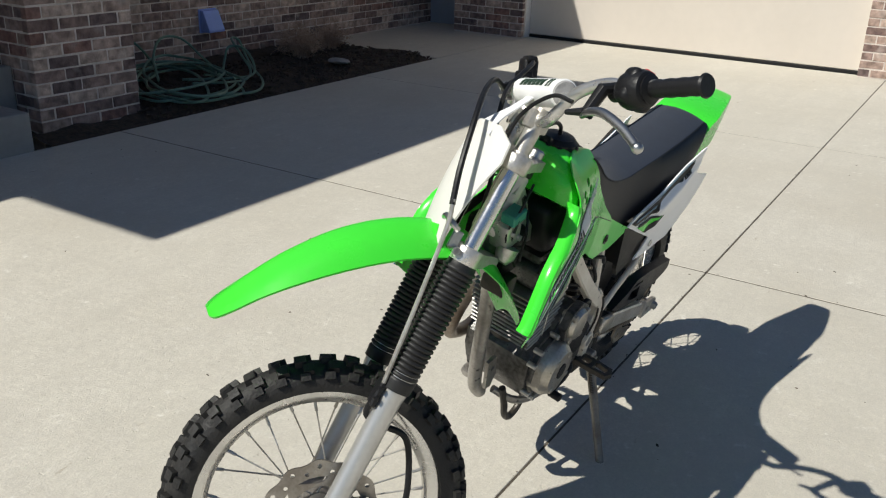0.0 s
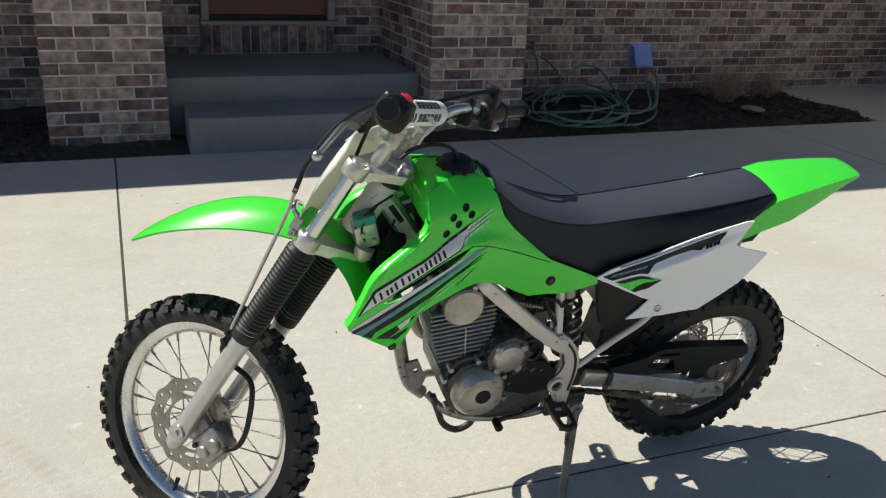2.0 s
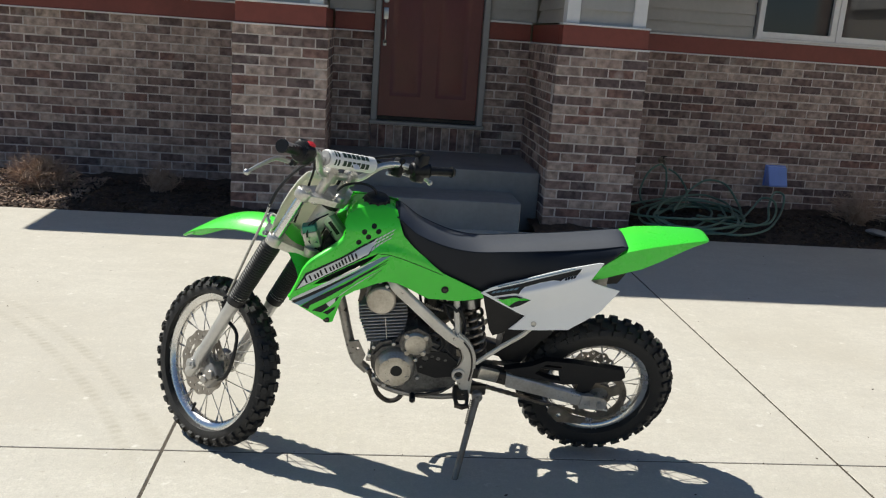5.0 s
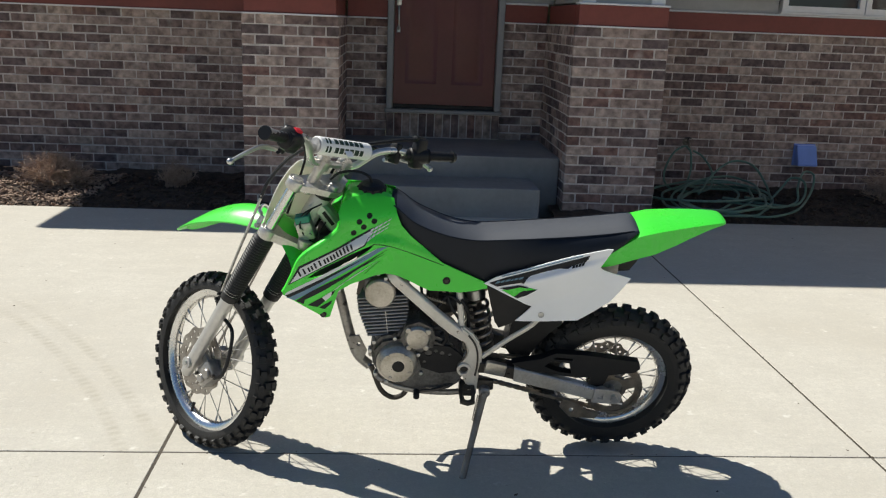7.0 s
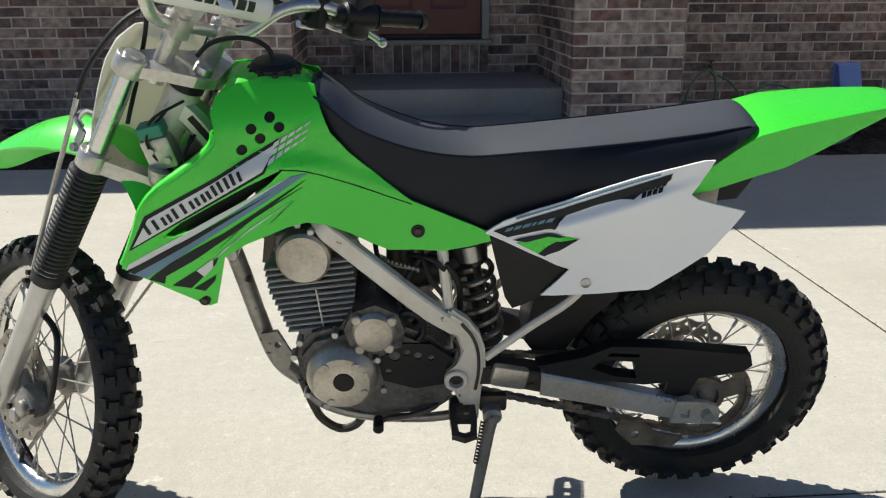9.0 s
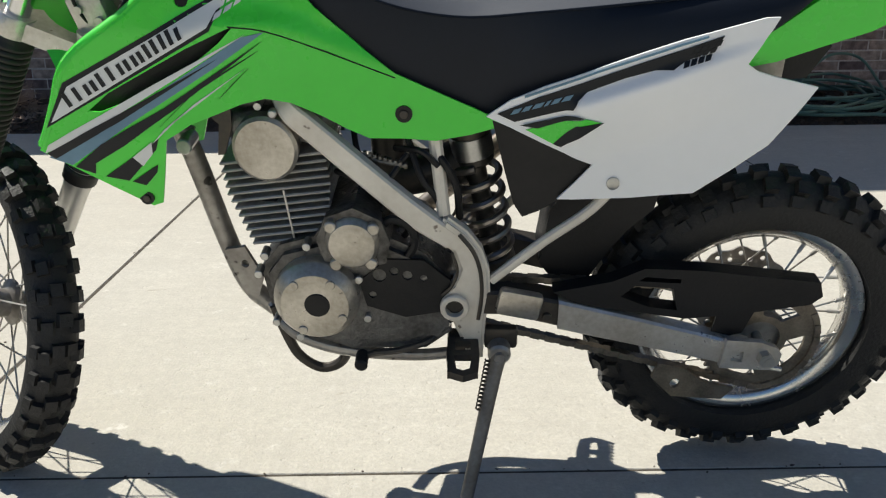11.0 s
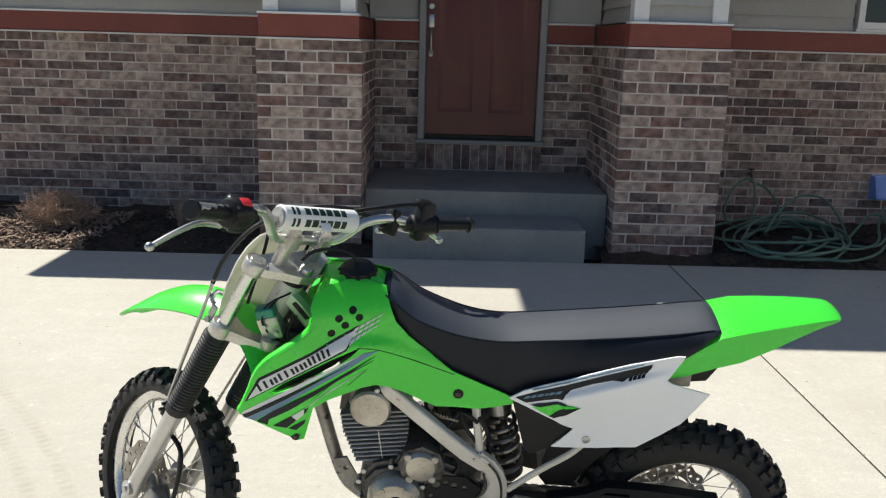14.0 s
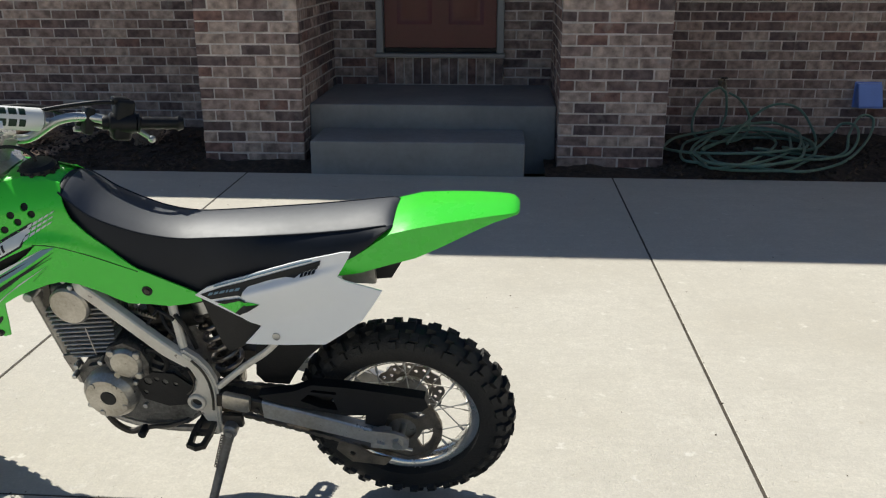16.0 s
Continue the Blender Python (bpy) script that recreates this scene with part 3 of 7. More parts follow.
brick_walls = [
    ("wall_left", (-4.55, WALL_Y), 0, 4.55 + PLX0 + 0.05, 0.25, 0, BRICK_TOP, "grey-brown running-bond brick wall in shade", 0, True),
    ("pillar_left_front", (PLX0, PILLAR_Y), 0, PLX1 - PLX0, 0.14, 0, BRICK_TOP, "brick porch pillar of mixed grey and brown bricks", 1, False),
    ("pillar_left_inner_side", (PLX1 - 0.002, PILLAR_Y + 0.006), 90, WALL_Y - PILLAR_Y - 0.012, 0.14, 0, BRICK_TOP, "inner brick side of the porch pillar", 0, False),
    ("pillar_left_outer_side", (PLX0 + 0.002, WALL_Y - 0.003), -90, WALL_Y - PILLAR_Y - 0.012, 0.14, 0, BRICK_TOP, "outer brick side of the porch pillar", 0, False),
    ("pillar_right_front", (PRX0, PILLAR_Y), 0, PRX1 - PRX0, 0.14, 0, BRICK_TOP, "brick porch pillar of mixed grey and brown bricks", 0, False),
    ("pillar_right_inner_side", (PRX0 + 0.002, WALL_Y - 0.003), -90, WALL_Y - PILLAR_Y - 0.012, 0.14, 0, BRICK_TOP, "inner brick side of the porch pillar", 0, False),
    ("pillar_right_outer_side", (PRX1 - 0.002, PILLAR_Y + 0.006), 90, WALL_Y - PILLAR_Y - 0.012, 0.14, 0, BRICK_TOP, "outer brick side of the porch pillar", 0, False),
    ("wall_right", (PRX1 - 0.05, WALL_Y), 0, 7.10 - PRX1, 0.25, 0, BRICK_TOP, "grey-brown running-bond brick wall in shade", 0, False),
    ("wall_door_left", (PLX1 - 0.05, WALL_Y), 0, -0.242 - PLX1, 0.25, 0, BRICK_TOP, "narrow brick wall beside the front door", 0, False),
    ("wall_door_right", (0.71, WALL_Y), 0, PRX0 - 0.66, 0.25, 0, BRICK_TOP, "narrow brick wall beside the front door", 1, False),
    ("garage_pier", (6.62, 4.62), -90, 0.86, 0.3, 0, BRICK_TOP + 1.2, "brick pier between service door and garage door", 0, False),
    ("garage_corner_pier", (6.68, 0.40), -90, 0.75, 0.3, 0, BRICK_TOP + 1.2, "sunlit brick corner of the garage", 1, False),
]


def wood_box(name, x0, x1, y0, y1, z0, z1, material, label, category="trim", bevel=0.003):
    return tagged(link(name, boxed(x0, x1, y0, y1, z0, z1, bevel), material, sharp=10), label, category, kind="structure")


# painted band and light drip edges above the brick, following the front's steps
BAND0, BAND1 = BRICK_TOP + 0.014, BRICK_TOP + 0.158
FRONT_RUNS = [("a", -4.6, PLX0 + 0.03, WALL_Y), ("b", PLX0 + 0.02, PLX1 - 0.02, PILLAR_Y + 0.03), ("c", PLX1, -0.292, WALL_Y), ("d", 0.71, PRX0, WALL_Y), ("e", PRX0 + 0.02, PRX1 - 0.02, PILLAR_Y + 0.03), ("f", PRX1 - 0.03, 7.05, WALL_Y)]
for k, (_, x0, x1, y) in enumerate(FRONT_RUNS, 1):
    wood_box("trim_band_%d" % k, x0, x1, y - 0.028, y + 0.1, BAND0, BAND1, M_BAND, "red-brown painted band board above the brick")
    wood_box("trim_sill_%d" % k, x0 - 0.012, x1 + 0.012, y - 0.045, y + 0.1, BRICK_TOP, BAND0 - 0.002, M_TRIM, "thin pale drip ledge capping the brick")
    wood_box("trim_cap_%d" % k, x0 - 0.006, x1 + 0.006, y - 0.04, y + 0.1, BAND1 + 0.001, BAND1 + 0.016, M_TRIM, "thin pale strip over the band board")
for k, (x, s) in enumerate(((PLX0 + 0.02, 1), (PLX1 - 0.02, -1), (PRX0 + 0.02, 1), (PRX1 - 0.02, -1)), 11):
    xs = sorted((x - 0.0, x + s * 0.10))
    wood_box("trim_band_%d" % k, xs[0], xs[1], PILLAR_Y + 0.135, WALL_Y - 0.03, BAND0, BAND1, M_BAND, "red-brown painted band board round the pillar")
    xs = sorted((x - s * 0.018, x + s * 0.10))
    wood_box("trim_sill_%d" % k, xs[0], xs[1], PILLAR_Y + 0.135, WALL_Y - 0.05, BRICK_TOP, BAND0 - 0.002, M_TRIM, "thin pale drip ledge capping the brick")


def siding(name, x0, x1, y, z0, z1, label, direction=0, exposure=0.105):
    """Lap siding: boards tilted out at their lower edge, over a backing wall."""
    ln = x1 - x0
    base = pose(x0, y, 0, 0, 0, direction)
    w = tagged(link(name, boxed(0, ln, 0.025, 0.2, z0, z1), M_SIDING, m=base), label, "siding", kind="structure")
    z = z0
    while z < z1 - 0.02:
        b = bmesh.new()
        h = min(exposure + 0.012, z1 - z)
        v = [b.verts.new(p) for p in ((0, -0.004, z), (0, 0.006, z), (0, 0.024, z + h), (0, 0.02, z + h), (ln, -0.004, z), (ln, 0.006, z), (ln, 0.024, z + h), (ln, 0.02, z + h))]
        for f in ((0, 1, 2, 3), (7, 6, 5, 4), (0, 4, 5, 1), (1, 5, 6, 2), (2, 6, 7, 3), (3, 7, 4, 0)):
            b.faces.new([v[i] for i in f])
        bmesh.ops.recalc_face_normals(b, faces=b.faces)
        part("siding_board", b, M_SIDING, w, m=base)
        z += exposure
    return w


S0, S1 = BAND1 + 0.018, 2.85
siding("siding_left", -4.6, PLX0 + 0.05, WALL_Y, S0, S1, "grey lap siding above the brick")
siding("siding_door_left", PLX1 - 0.05, -0.30, WALL_Y, S0, S1, "grey lap siding beside the front door")
siding("siding_door_right", 0.72, PRX0 + 0.05, WALL_Y, S0, S1, "grey lap siding beside the front door")
siding("siding_over_door", -0.30, 0.72, WALL_Y, 2.72, S1, "grey lap siding over the front door")
siding("siding_right_a", PRX1 - 0.05, 3.12, WALL_Y, S0, S1, "grey lap siding beside the window")
siding("siding_right_b", 4.72, 7.05, WALL_Y, S0, S1, "grey lap siding beside the window")
siding("siding_right_c", 3.12, 4.72, WALL_Y, 2.7, S1, "grey lap siding over the window")
for k, (a, b_) in enumerate(((PLX0, PLX1), (PRX0, PRX1)), 1):
    x0, x1 = a + 0.045, b_ - 0.045
    siding("siding_pillar_%d" % k, x0 + 0.1, x1 - 0.1, PILLAR_Y + 0.05, S0, S1 + 0.9, "grey lap siding panel of the porch pier")
    siding("siding_pillar_side_%d" % (2 * k), x0 + 0.012, x0 + 0.012 + 1.08, WALL_Y - 0.03, S0, S1 + 0.9, "grey lap siding side of the porch pier", -90)
    siding("siding_pillar_side_%d" % (2 * k + 1), x1 - 0.012, x1 - 0.012 + 1.08, PILLAR_Y + 0.16, S0, S1 + 0.9, "grey lap siding side of the porch pier", 90)
    for j, xx in enumerate((x0, x1 - 0.1)):
        wood_box("trim_corner_%d" % (2 * k + j), xx, xx + 0.1, PILLAR_Y + 0.032, PILLAR_Y + 0.16, S0, S1 + 0.9, M_TRIM, "pale vertical corner board of the porch pier")

# ---- front door ----
door = thing("door_1", "closed red-brown two-panel front door in a grey frame", "front door", kind="structure")
DX0, DX1, DZ = -0.292, 0.71, 0.612
b = bmesh.new()
box(b, DX0, DX0 + 0.055, WALL_Y - 0.06, WALL_Y + 0.12, DZ + 0.02, 2.72, 0.004)
box(b, DX1 - 0.055, DX1, WALL_Y - 0.06, WALL_Y + 0.12, DZ + 0.02, 2.72, 0.004)
box(b, DX0 + 0.056, DX1 - 0.056, WALL_Y - 0.06, WALL_Y + 0.12, 2.665, 2.72, 0.004)
part("door_frame", b, M_JAMB, door)
part("threshold", boxed(DX0 - 0.012, DX1 + 0.012, WALL_Y - 0.085, WALL_Y + 0.12, DZ - 0.012, DZ + 0.018, 0.004), M_JAMB, door, "dull grey metal threshold")
part("kick_strip", boxed(DX0 + 0.06, DX1 - 0.06, WALL_Y - 0.012, WALL_Y + 0.09, DZ + 0.02, DZ + 0.055, 0.003), M_BLACK, door, "dark weather strip")


def raised_panel(b, x0, x1, z0, z1, y, d=0.012):
    loops = [[(x0 + o, y + yy, z0 + o), (x1 - o, y + yy, z0 + o), (x1 - o, y + yy, z1 - o), (x0 + o, y + yy, z1 - o)] for o, yy in ((0, 0), (0.018, d), (0.042, d), (0.06, 0.002))]
    rings = [[b.verts.new(p) for p in lp] for lp in loops]
    for a, c in zip(rings, rings[1:]):
        for k in range(4):
            b.faces.new((a[k], a[(k + 1) % 4], c[(k + 1) % 4], c[k]))
    b.faces.new(rings[-1])
    return b


SX0, SX1, SZ0, SZ1, DY = DX0 + 0.06, DX1 - 0.06, DZ + 0.057, 2.66, WALL_Y + 0.005
panels = [(SX0 + 0.10, SX0 + 0.375, DZ + 0.235, 1.95), (SX1 - 0.375, SX1 - 0.10, DZ + 0.235, 1.95)]
b = bmesh.new()
outl = [(SX0, SZ0), (SX1, SZ0), (SX1, SZ1), (SX0, SZ1)]
plate(b, outl, [[(x0, z0), (x1, z0), (x1, z1), (x0, z1)] for x0, x1, z0, z1 in panels], depth=-0.04, surf=lambda x, z: DY)
leaf = part("door_leaf", b, M_DOOR, door)
for x0, x1, z0, z1 in panels:
    part("raised_panel", raised_panel(bmesh.new(), x0, x1, z0, z1, DY, 0.008), M_DOOR, leaf)
hx = SX0 + 0.035
b = boxed(hx - 0.022, hx + 0.022, DY - 0.012, DY, 1.50, 1.60, 0.005, 2)
handle = part("handle_set", b, M_STEEL, door, "silver door handle set")
part("grip_bar", tubed([(hx + 0.0, DY - 0.01, 1.49), (hx, DY - 0.05, 1.46), (hx, DY - 0.055, 1.38), (hx, DY - 0.045, 1.32), (hx, DY - 0.008, 1.30)], 0.009, 10, n=5), M_STEEL, handle)
part("lower_rose", boxed(hx - 0.016, hx + 0.016, DY - 0.01, DY, 1.275, 1.325, 0.004), M_STEEL, handle)
b = bmesh.new()
cyl(b, (hx, DY - 0.02, 1.66), (hx, DY, 1.66), 0.024, 20, 0.004)
part("deadbolt", b, M_STEEL, door)

# soldier course under the threshold
soldier_core = tagged(link("soldier_course", boxed(DX0 + 0.002, DX1 - 0.002, WALL_Y - 0.03, WALL_Y + 0.2, 0.30, DZ - 0.014), M_MORTAR), "row of upright bricks under the front door sill", "brick course", kind="structure")
n_s = 14
sw = (DX1 - DX0) / n_s
for i in range(n_s):
    bb = bmesh.new()
    box(bb, 0, sw - JOINT, 0, 0.05, 0, 0.2, 0.0035)
    part("brick", bb, M_BRICK, soldier_core, m=Matrix.Translation((DX0 + i * sw + JOINT / 2, WALL_Y - 0.036, 0.39)))

# ---- porch ----
porch = tagged(link("porch_slab", boxed(PLX1 + 0.001, PRX0 - 0.001, 4.20, WALL_Y - 0.001, -0.1, 0.382, 0.012, 3), M_CONC_GREY, sharp=5), "grey concrete porch landing between brick pillars", "porch", kind="structure")
step_ob = tagged(link("porch_step", boxed(-0.535, 0.858, 3.73, 4.199, -0.05, 0.218, 0.012, 3), M_CONC_GREY, sharp=5), "grey concrete step below the porch landing", "step", kind="structure")

# ---- window above the right wall ----
win = thing("window_1", "white vinyl double window with dark glass", "window", kind="structure")
WX0, WX1, WZ0, WZ1, WM = 3.14, 4.70, 1.58, 2.68, 3.885
for a, c in ((WX0, WM - 0.004), (WM + 0.004, WX1)):
    b = bmesh.new()
    plate(b, [(a, WZ0), (c, WZ0), (c, WZ1), (a, WZ1)], [[(a + 0.05, WZ0 + 0.05), (c - 0.05, WZ0 + 0.05), (c - 0.05, WZ1 - 0.05), (a + 0.05, WZ1 - 0.05)]], depth=-0.07, surf=lambda x, z: WALL_Y - 0.03)
    fr = part("window_frame", b, M_TRIM, win)
    part("pane", boxed(a + 0.045, c - 0.045, WALL_Y + 0.01, WALL_Y + 0.016, WZ0 + 0.045, WZ1 - 0.045), M_GLASS, fr)
part("window_sill", boxed(WX0 - 0.02, WX1 + 0.02, WALL_Y - 0.05, WALL_Y + 0.05, WZ0 - 0.022, WZ0 - 0.001, 0.004), M_TRIM, win)
# added black sheet whose colour stands in for the unlit room
tagged(link("room_dark_backing", boxed(3.0, 4.9, WALL_Y + 0.35, WALL_Y + 0.4, 1.4, 2.85), M_BLACK), "added black backing sheet for the unlit room behind the window", "wall", kind="structure")

# ---- garage wing ----
garage = thing("garage_door", "closed sunlit beige sectional garage door", "garage door", kind="structure")
for k in range(3):
    part("door_section", boxed(6.80, 6.85, 0.405, 3.755, 0.035 + 0.705 * k, 0.035 + 0.705 * (k + 1) - 0.008, 0.006), M_GARAGE, garage)
part("bottom_seal", boxed(6.795, 6.85, 0.405, 3.755, 0.001, 0.032, 0.004), M_BLACK, garage, "black rubber bottom seal")
for k, (y0, y1) in enumerate(((3.76, 3.86), (0.34, 0.40)), 1):
    wood_box("trim_garage_%d" % k, 6.70, 6.86, y0, y1, 0.0, 2.5, M_TRIM, "pale painted garage door jamb")
wood_box("trim_garage_3", 6.70, 6.86, 0.34, 3.86, 2.16, 2.5, M_TRIM, "pale painted garage door head")
wood_box("garage_wall", 6.63, 6.95, -0.36, 5.22, 2.55, 3.3, M_SIDING, "grey garage gable wall", "wall")
wood_box("service_recess", 7.05, 7.15, 4.55, 5.3, -0.02, 2.6, M_SVC, "grey service door in a shaded recess", "door")
wood_box("garage_side", 6.63, 12.0, -0.45, -0.355, 0, 3.3, M_SIDING, "grey garage side wall", "wall")

# ---- roofs and the closing walls of the house ----
wood_box("porch_roof", -2.410, 2.0, 3.622, 8.6, 3.84, 3.87, M_SOFFIT, "flat soffit of the porch roof", "roof", 0.0)
wood_box("main_roof", -4.58, 7.2, 4.215, 8.6, 2.86, 2.95, M_SOFFIT, "soffit of the main eave", "roof", 0.0)
wood_box("garage_roof", 6.35, 12.0, -0.9, 5.2, 3.305, 3.4, M_SOFFIT, "soffit of the garage eave", "roof", 0.0)
wood_box("house_left_side", -4.6, -4.4, 5.471, 9.0, 0, 2.85, M_SIDING, "grey side wall of the house", "wall")
wood_box("house_back", -4.4, 7.2, 8.7, 9.0, 0, 2.85, M_SIDING, "grey rear wall of the house", "wall")
wood_box("porch_gable", -2.2, 1.78, 4.6, 8.5, 2.955, 3.715, M_SIDING, "grey gable wall over the porch", "wall")


# ---- motorcycle ----
BIKE = pose(0.5466, 0.2515, 0.018, 0, 0, 178.0) @ pose(0, 0, 0, -13.4, 0, 0) @ Matrix.Scale(0.977, 4)
BODY = Matrix.Translation((0, 0, -0.028)) @ Matrix.Diagonal((1, 1, 1.062, 1))


def body_z(z):
    """Height of a body part above the wheels' contact line."""
    return interp(z, [-0.5, 0.0, 0.38, 0.67, 0.95, 1.25], [-0.531, -0.03, 0.372, 0.682, 0.957, 1.257])


bike = thing("motorcycle", "lime green and white off-road motorcycle leaning on its kickstand", "motorcycle", m=BIKE)
RAKE, STEER = radians(29.0), radians(-46.5)
HEAD = Vector((1.083, 0, 0.759))
AXIS = Vector((-math.sin(RAKE), 0, math.cos(RAKE)))
FWD = Vector((math.cos(RAKE), 0, math.sin(RAKE)))
TURN = Matrix.Translation(HEAD) @ Matrix.Rotation(STEER, 4, AXIS) @ Matrix.Translation(-HEAD)
S = Matrix.Translation((-0.002, 0.012, -0.022)) @ TURN


def stem(s, f=0.0, y=0.0):
    """A point of the unturned fork: s metres up the steering axis from the lower clamp, f ahead of it, y to the left."""
    p = HEAD + AXIS * s + FWD * f
    return Vector((p.x, y, p.z))


# the bar stands a touch higher on the turned steering axis; the fender is skewed a little in its mounts
SB = TURN @ Matrix.Translation(AXIS * 0.008) @ Matrix.Diagonal((1, 1.04, 1, 1))
SF = Matrix.Translation(HEAD) @ Matrix.Rotation(STEER + radians(7), 4, AXIS) @ Matrix.Translation(-HEAD)
LEG_F, LEG_Y = 0.06, 0.086
F_AXLE = stem(-0.555, LEG_F)
R_AXLE = Vector((0.0556, 0, 0.2724))


def tyre(b, radius, rim_r, width):
    """Carcass with a rounded section."""
    h = radius - 0.0105 - rim_r
    prof = []
    for k in range(15):
        a = math.pi * (-0.12 + 1.24 * k / 14)
        prof.append((rim_r + 0.35 * h + math.sin(a) * h * 0.65 if math.sin(a) > 0 else rim_r + 0.35 * h + math.sin(a) * h * 0.8, math.cos(a) * width * 0.5))
    lathe(b, prof, 72)
    return b


block_meshes = {}


def block_mesh(lw, ll, tall):
    key = (lw, ll, tall)
    if key not in block_meshes:
        me = bpy.data.meshes.new("tread_block")
        b = boxed(-0.006, tall, -lw / 2, lw / 2, -ll / 2, ll / 2)
        for v in b.verts:
            if v.co.x > 0:
                v.co.y *= 0.86
                v.co.z *= 0.86
        b.to_mesh(me)
        b.free()
        me.materials.append(M_RUBBER)
        block_meshes[key] = me
    return block_meshes[key]


def tread(parent, m, radius, rim_r, width, knobs, seed):
    """Rows of separate rubber blocks round the carcass."""
    h = radius - 0.0105 - rim_r
    rr = random.Random(seed)
    sc = width / 0.085
    for k in range(knobs):
        base = 2 * math.pi * k / knobs
        rows = [(-0.21, 0.0, 0.023, 0.023), (0.21, 0.0, 0.023, 0.023)] if k % 2 else [(0.0, 0.0, 0.027, 0.024)]
        rows += [(-0.62, 0.5, 0.022, 0.022), (0.62, 0.5, 0.022, 0.022)] if k % 2 else [(-0.55, 0.5, 0.022, 0.023), (0.55, 0.5, 0.022, 0.023)]
        rows += [(-0.98, 0.2, 0.018, 0.021), (0.98, 0.2, 0.018, 0.021)]
        for lat, sh, lw, ll in rows:
            ang = lat * 1.12
            r0 = rim_r + 0.35 * h + math.cos(ang) * h * 0.65
            y0 = math.sin(ang) * width * 0.5
            t = base + sh * 2 * math.pi / knobs * 0.5
            tall = 0.0105 if abs(lat) < 0.9 else 0.008
            loc = Matrix.Rotation(-t, 4, "Y") @ Matrix.Translation((r0, y0, 0)) @ Matrix.Rotation(ang, 4, "Z") @ Matrix.Rotation(rr.uniform(-0.05, 0.05), 4, "X") @ Matrix.Translation((rr.uniform(-0.0012, 0.0004), 0, 0))
            ob = new("tread_block", block_mesh(round(lw * sc, 4), ll, tall))
            ob.parent, ob.matrix_parent_inverse = parent, Matrix()
            ob.matrix_local = m @ loc


def rim_mesh(b, r, w):
    return lathe(b, [(r, -w / 2), (r + 0.002, -w / 2 - 0.0), (r + 0.002, -w / 2 + 0.004), (r - 0.010, -w / 2 + 0.007), (r - 0.019, -w * 0.22), (r - 0.021, 0), (r - 0.019, w * 0.22), (r - 0.010, w / 2 - 0.007), (r + 0.002, w / 2 - 0.004), (r + 0.002, w / 2), (r, w / 2), (r - 0.012, w / 2 - 0.001), (r - 0.026, w * 0.25), (r - 0.0275, 0), (r - 0.026, -w * 0.25), (r - 0.012, -w / 2 + 0.001)], 96)


def petal_disc(r, inner, y, petals=12):
    out = [(0 + (r + 0.0032 * math.cos(petals * a)) * math.cos(a), (r + 0.0032 * math.cos(petals * a)) * math.sin(a)) for a in (2 * math.pi * k / 120 for k in range(120))]
    holes = [ring_pts(0, 0, inner, 30)]
    for k in range(petals):
        a = 2 * math.pi * (k + 0.0) / petals
        holes.append(ring_pts((r - 0.010) * math.cos(a), (r - 0.010) * math.sin(a), 0.0048, 8))
        a += math.pi / petals
        holes.append(ring_pts((r - 0.021) * math.cos(a), (r - 0.021) * math.sin(a), 0.0046, 8))
    for k in range(6):
        a0 = 2 * math.pi * k / 6
        ri, ro = inner + 0.007, r - 0.030
        holes.append([(ro * math.cos(a0 + d), ro * math.sin(a0 + d)) for d in (0.0, 0.25, 0.5, 0.72)] + [(ri * math.cos(a0 + d), ri * math.sin(a0 + d)) for d in (0.60, 0.32)])
    return plate(bmesh.new(), out, holes, depth=0.0035, surf=lambda x, z: y)


def wheel(name, radius, rim_r, width, m, knobs, hub_r, hub_w, disc_r, disc_side, label, seed):
    b = bmesh.new()
    lathe(b, [(0.008, -hub_w / 2), (hub_r, -hub_w / 2), (hub_r, -hub_w / 2 + 0.006), (hub_r * 0.62, -hub_w / 2 + 0.014), (hub_r * 0.62, hub_w / 2 - 0.014), (hub_r, hub_w / 2 - 0.006), (hub_r, hub_w / 2), (0.008, hub_w / 2)], 32)
    w = part(name, b, M_CASTING, bike, label, m=m)
    part("tyre", tyre(bmesh.new(), radius, rim_r, width), M_RUBBER, w, "black knobbly tyre", m=m, sharp=30)
    tread(w, m, radius, rim_r, width, knobs, seed)
    part("rim", rim_mesh(bmesh.new(), rim_r, width * 0.52), M_RIM, w, "polished alloy rim", m=m, sharp=50)
    n_sp = 28
    for k in range(n_sp):
        sgn = 1 if k % 2 else -1
        a = 2 * math.pi * k / n_sp
        cross = 0.62 * (1 if (k // 2) % 2 else -1)
        hubp = Vector((math.cos(a + cross) * hub_r * 0.9, sgn * (hub_w / 2 - 0.004), math.sin(a + cross) * hub_r * 0.9))
        rimp = Vector((math.cos(a) * (rim_r - 0.024), sgn * 0.006, math.sin(a) * (rim_r - 0.024)))
        b = bmesh.new()
        d = (hubp - rimp).normalized()
        tube(b, [rimp + d * 0.018, hubp], 0.0017, 6)
        tube(b, [rimp - d * 0.004, rimp + d * 0.02], 0.0033, 6)
        part("spoke", b, M_SPOKE, w, m=m)
    dm = petal_disc(disc_r, disc_r * 0.56, disc_side * (hub_w / 2 + 0.012))
    disc = part("brake_disc", dm, M_DISC, w, "drilled petal-edge brake disc", m=m)
    return w


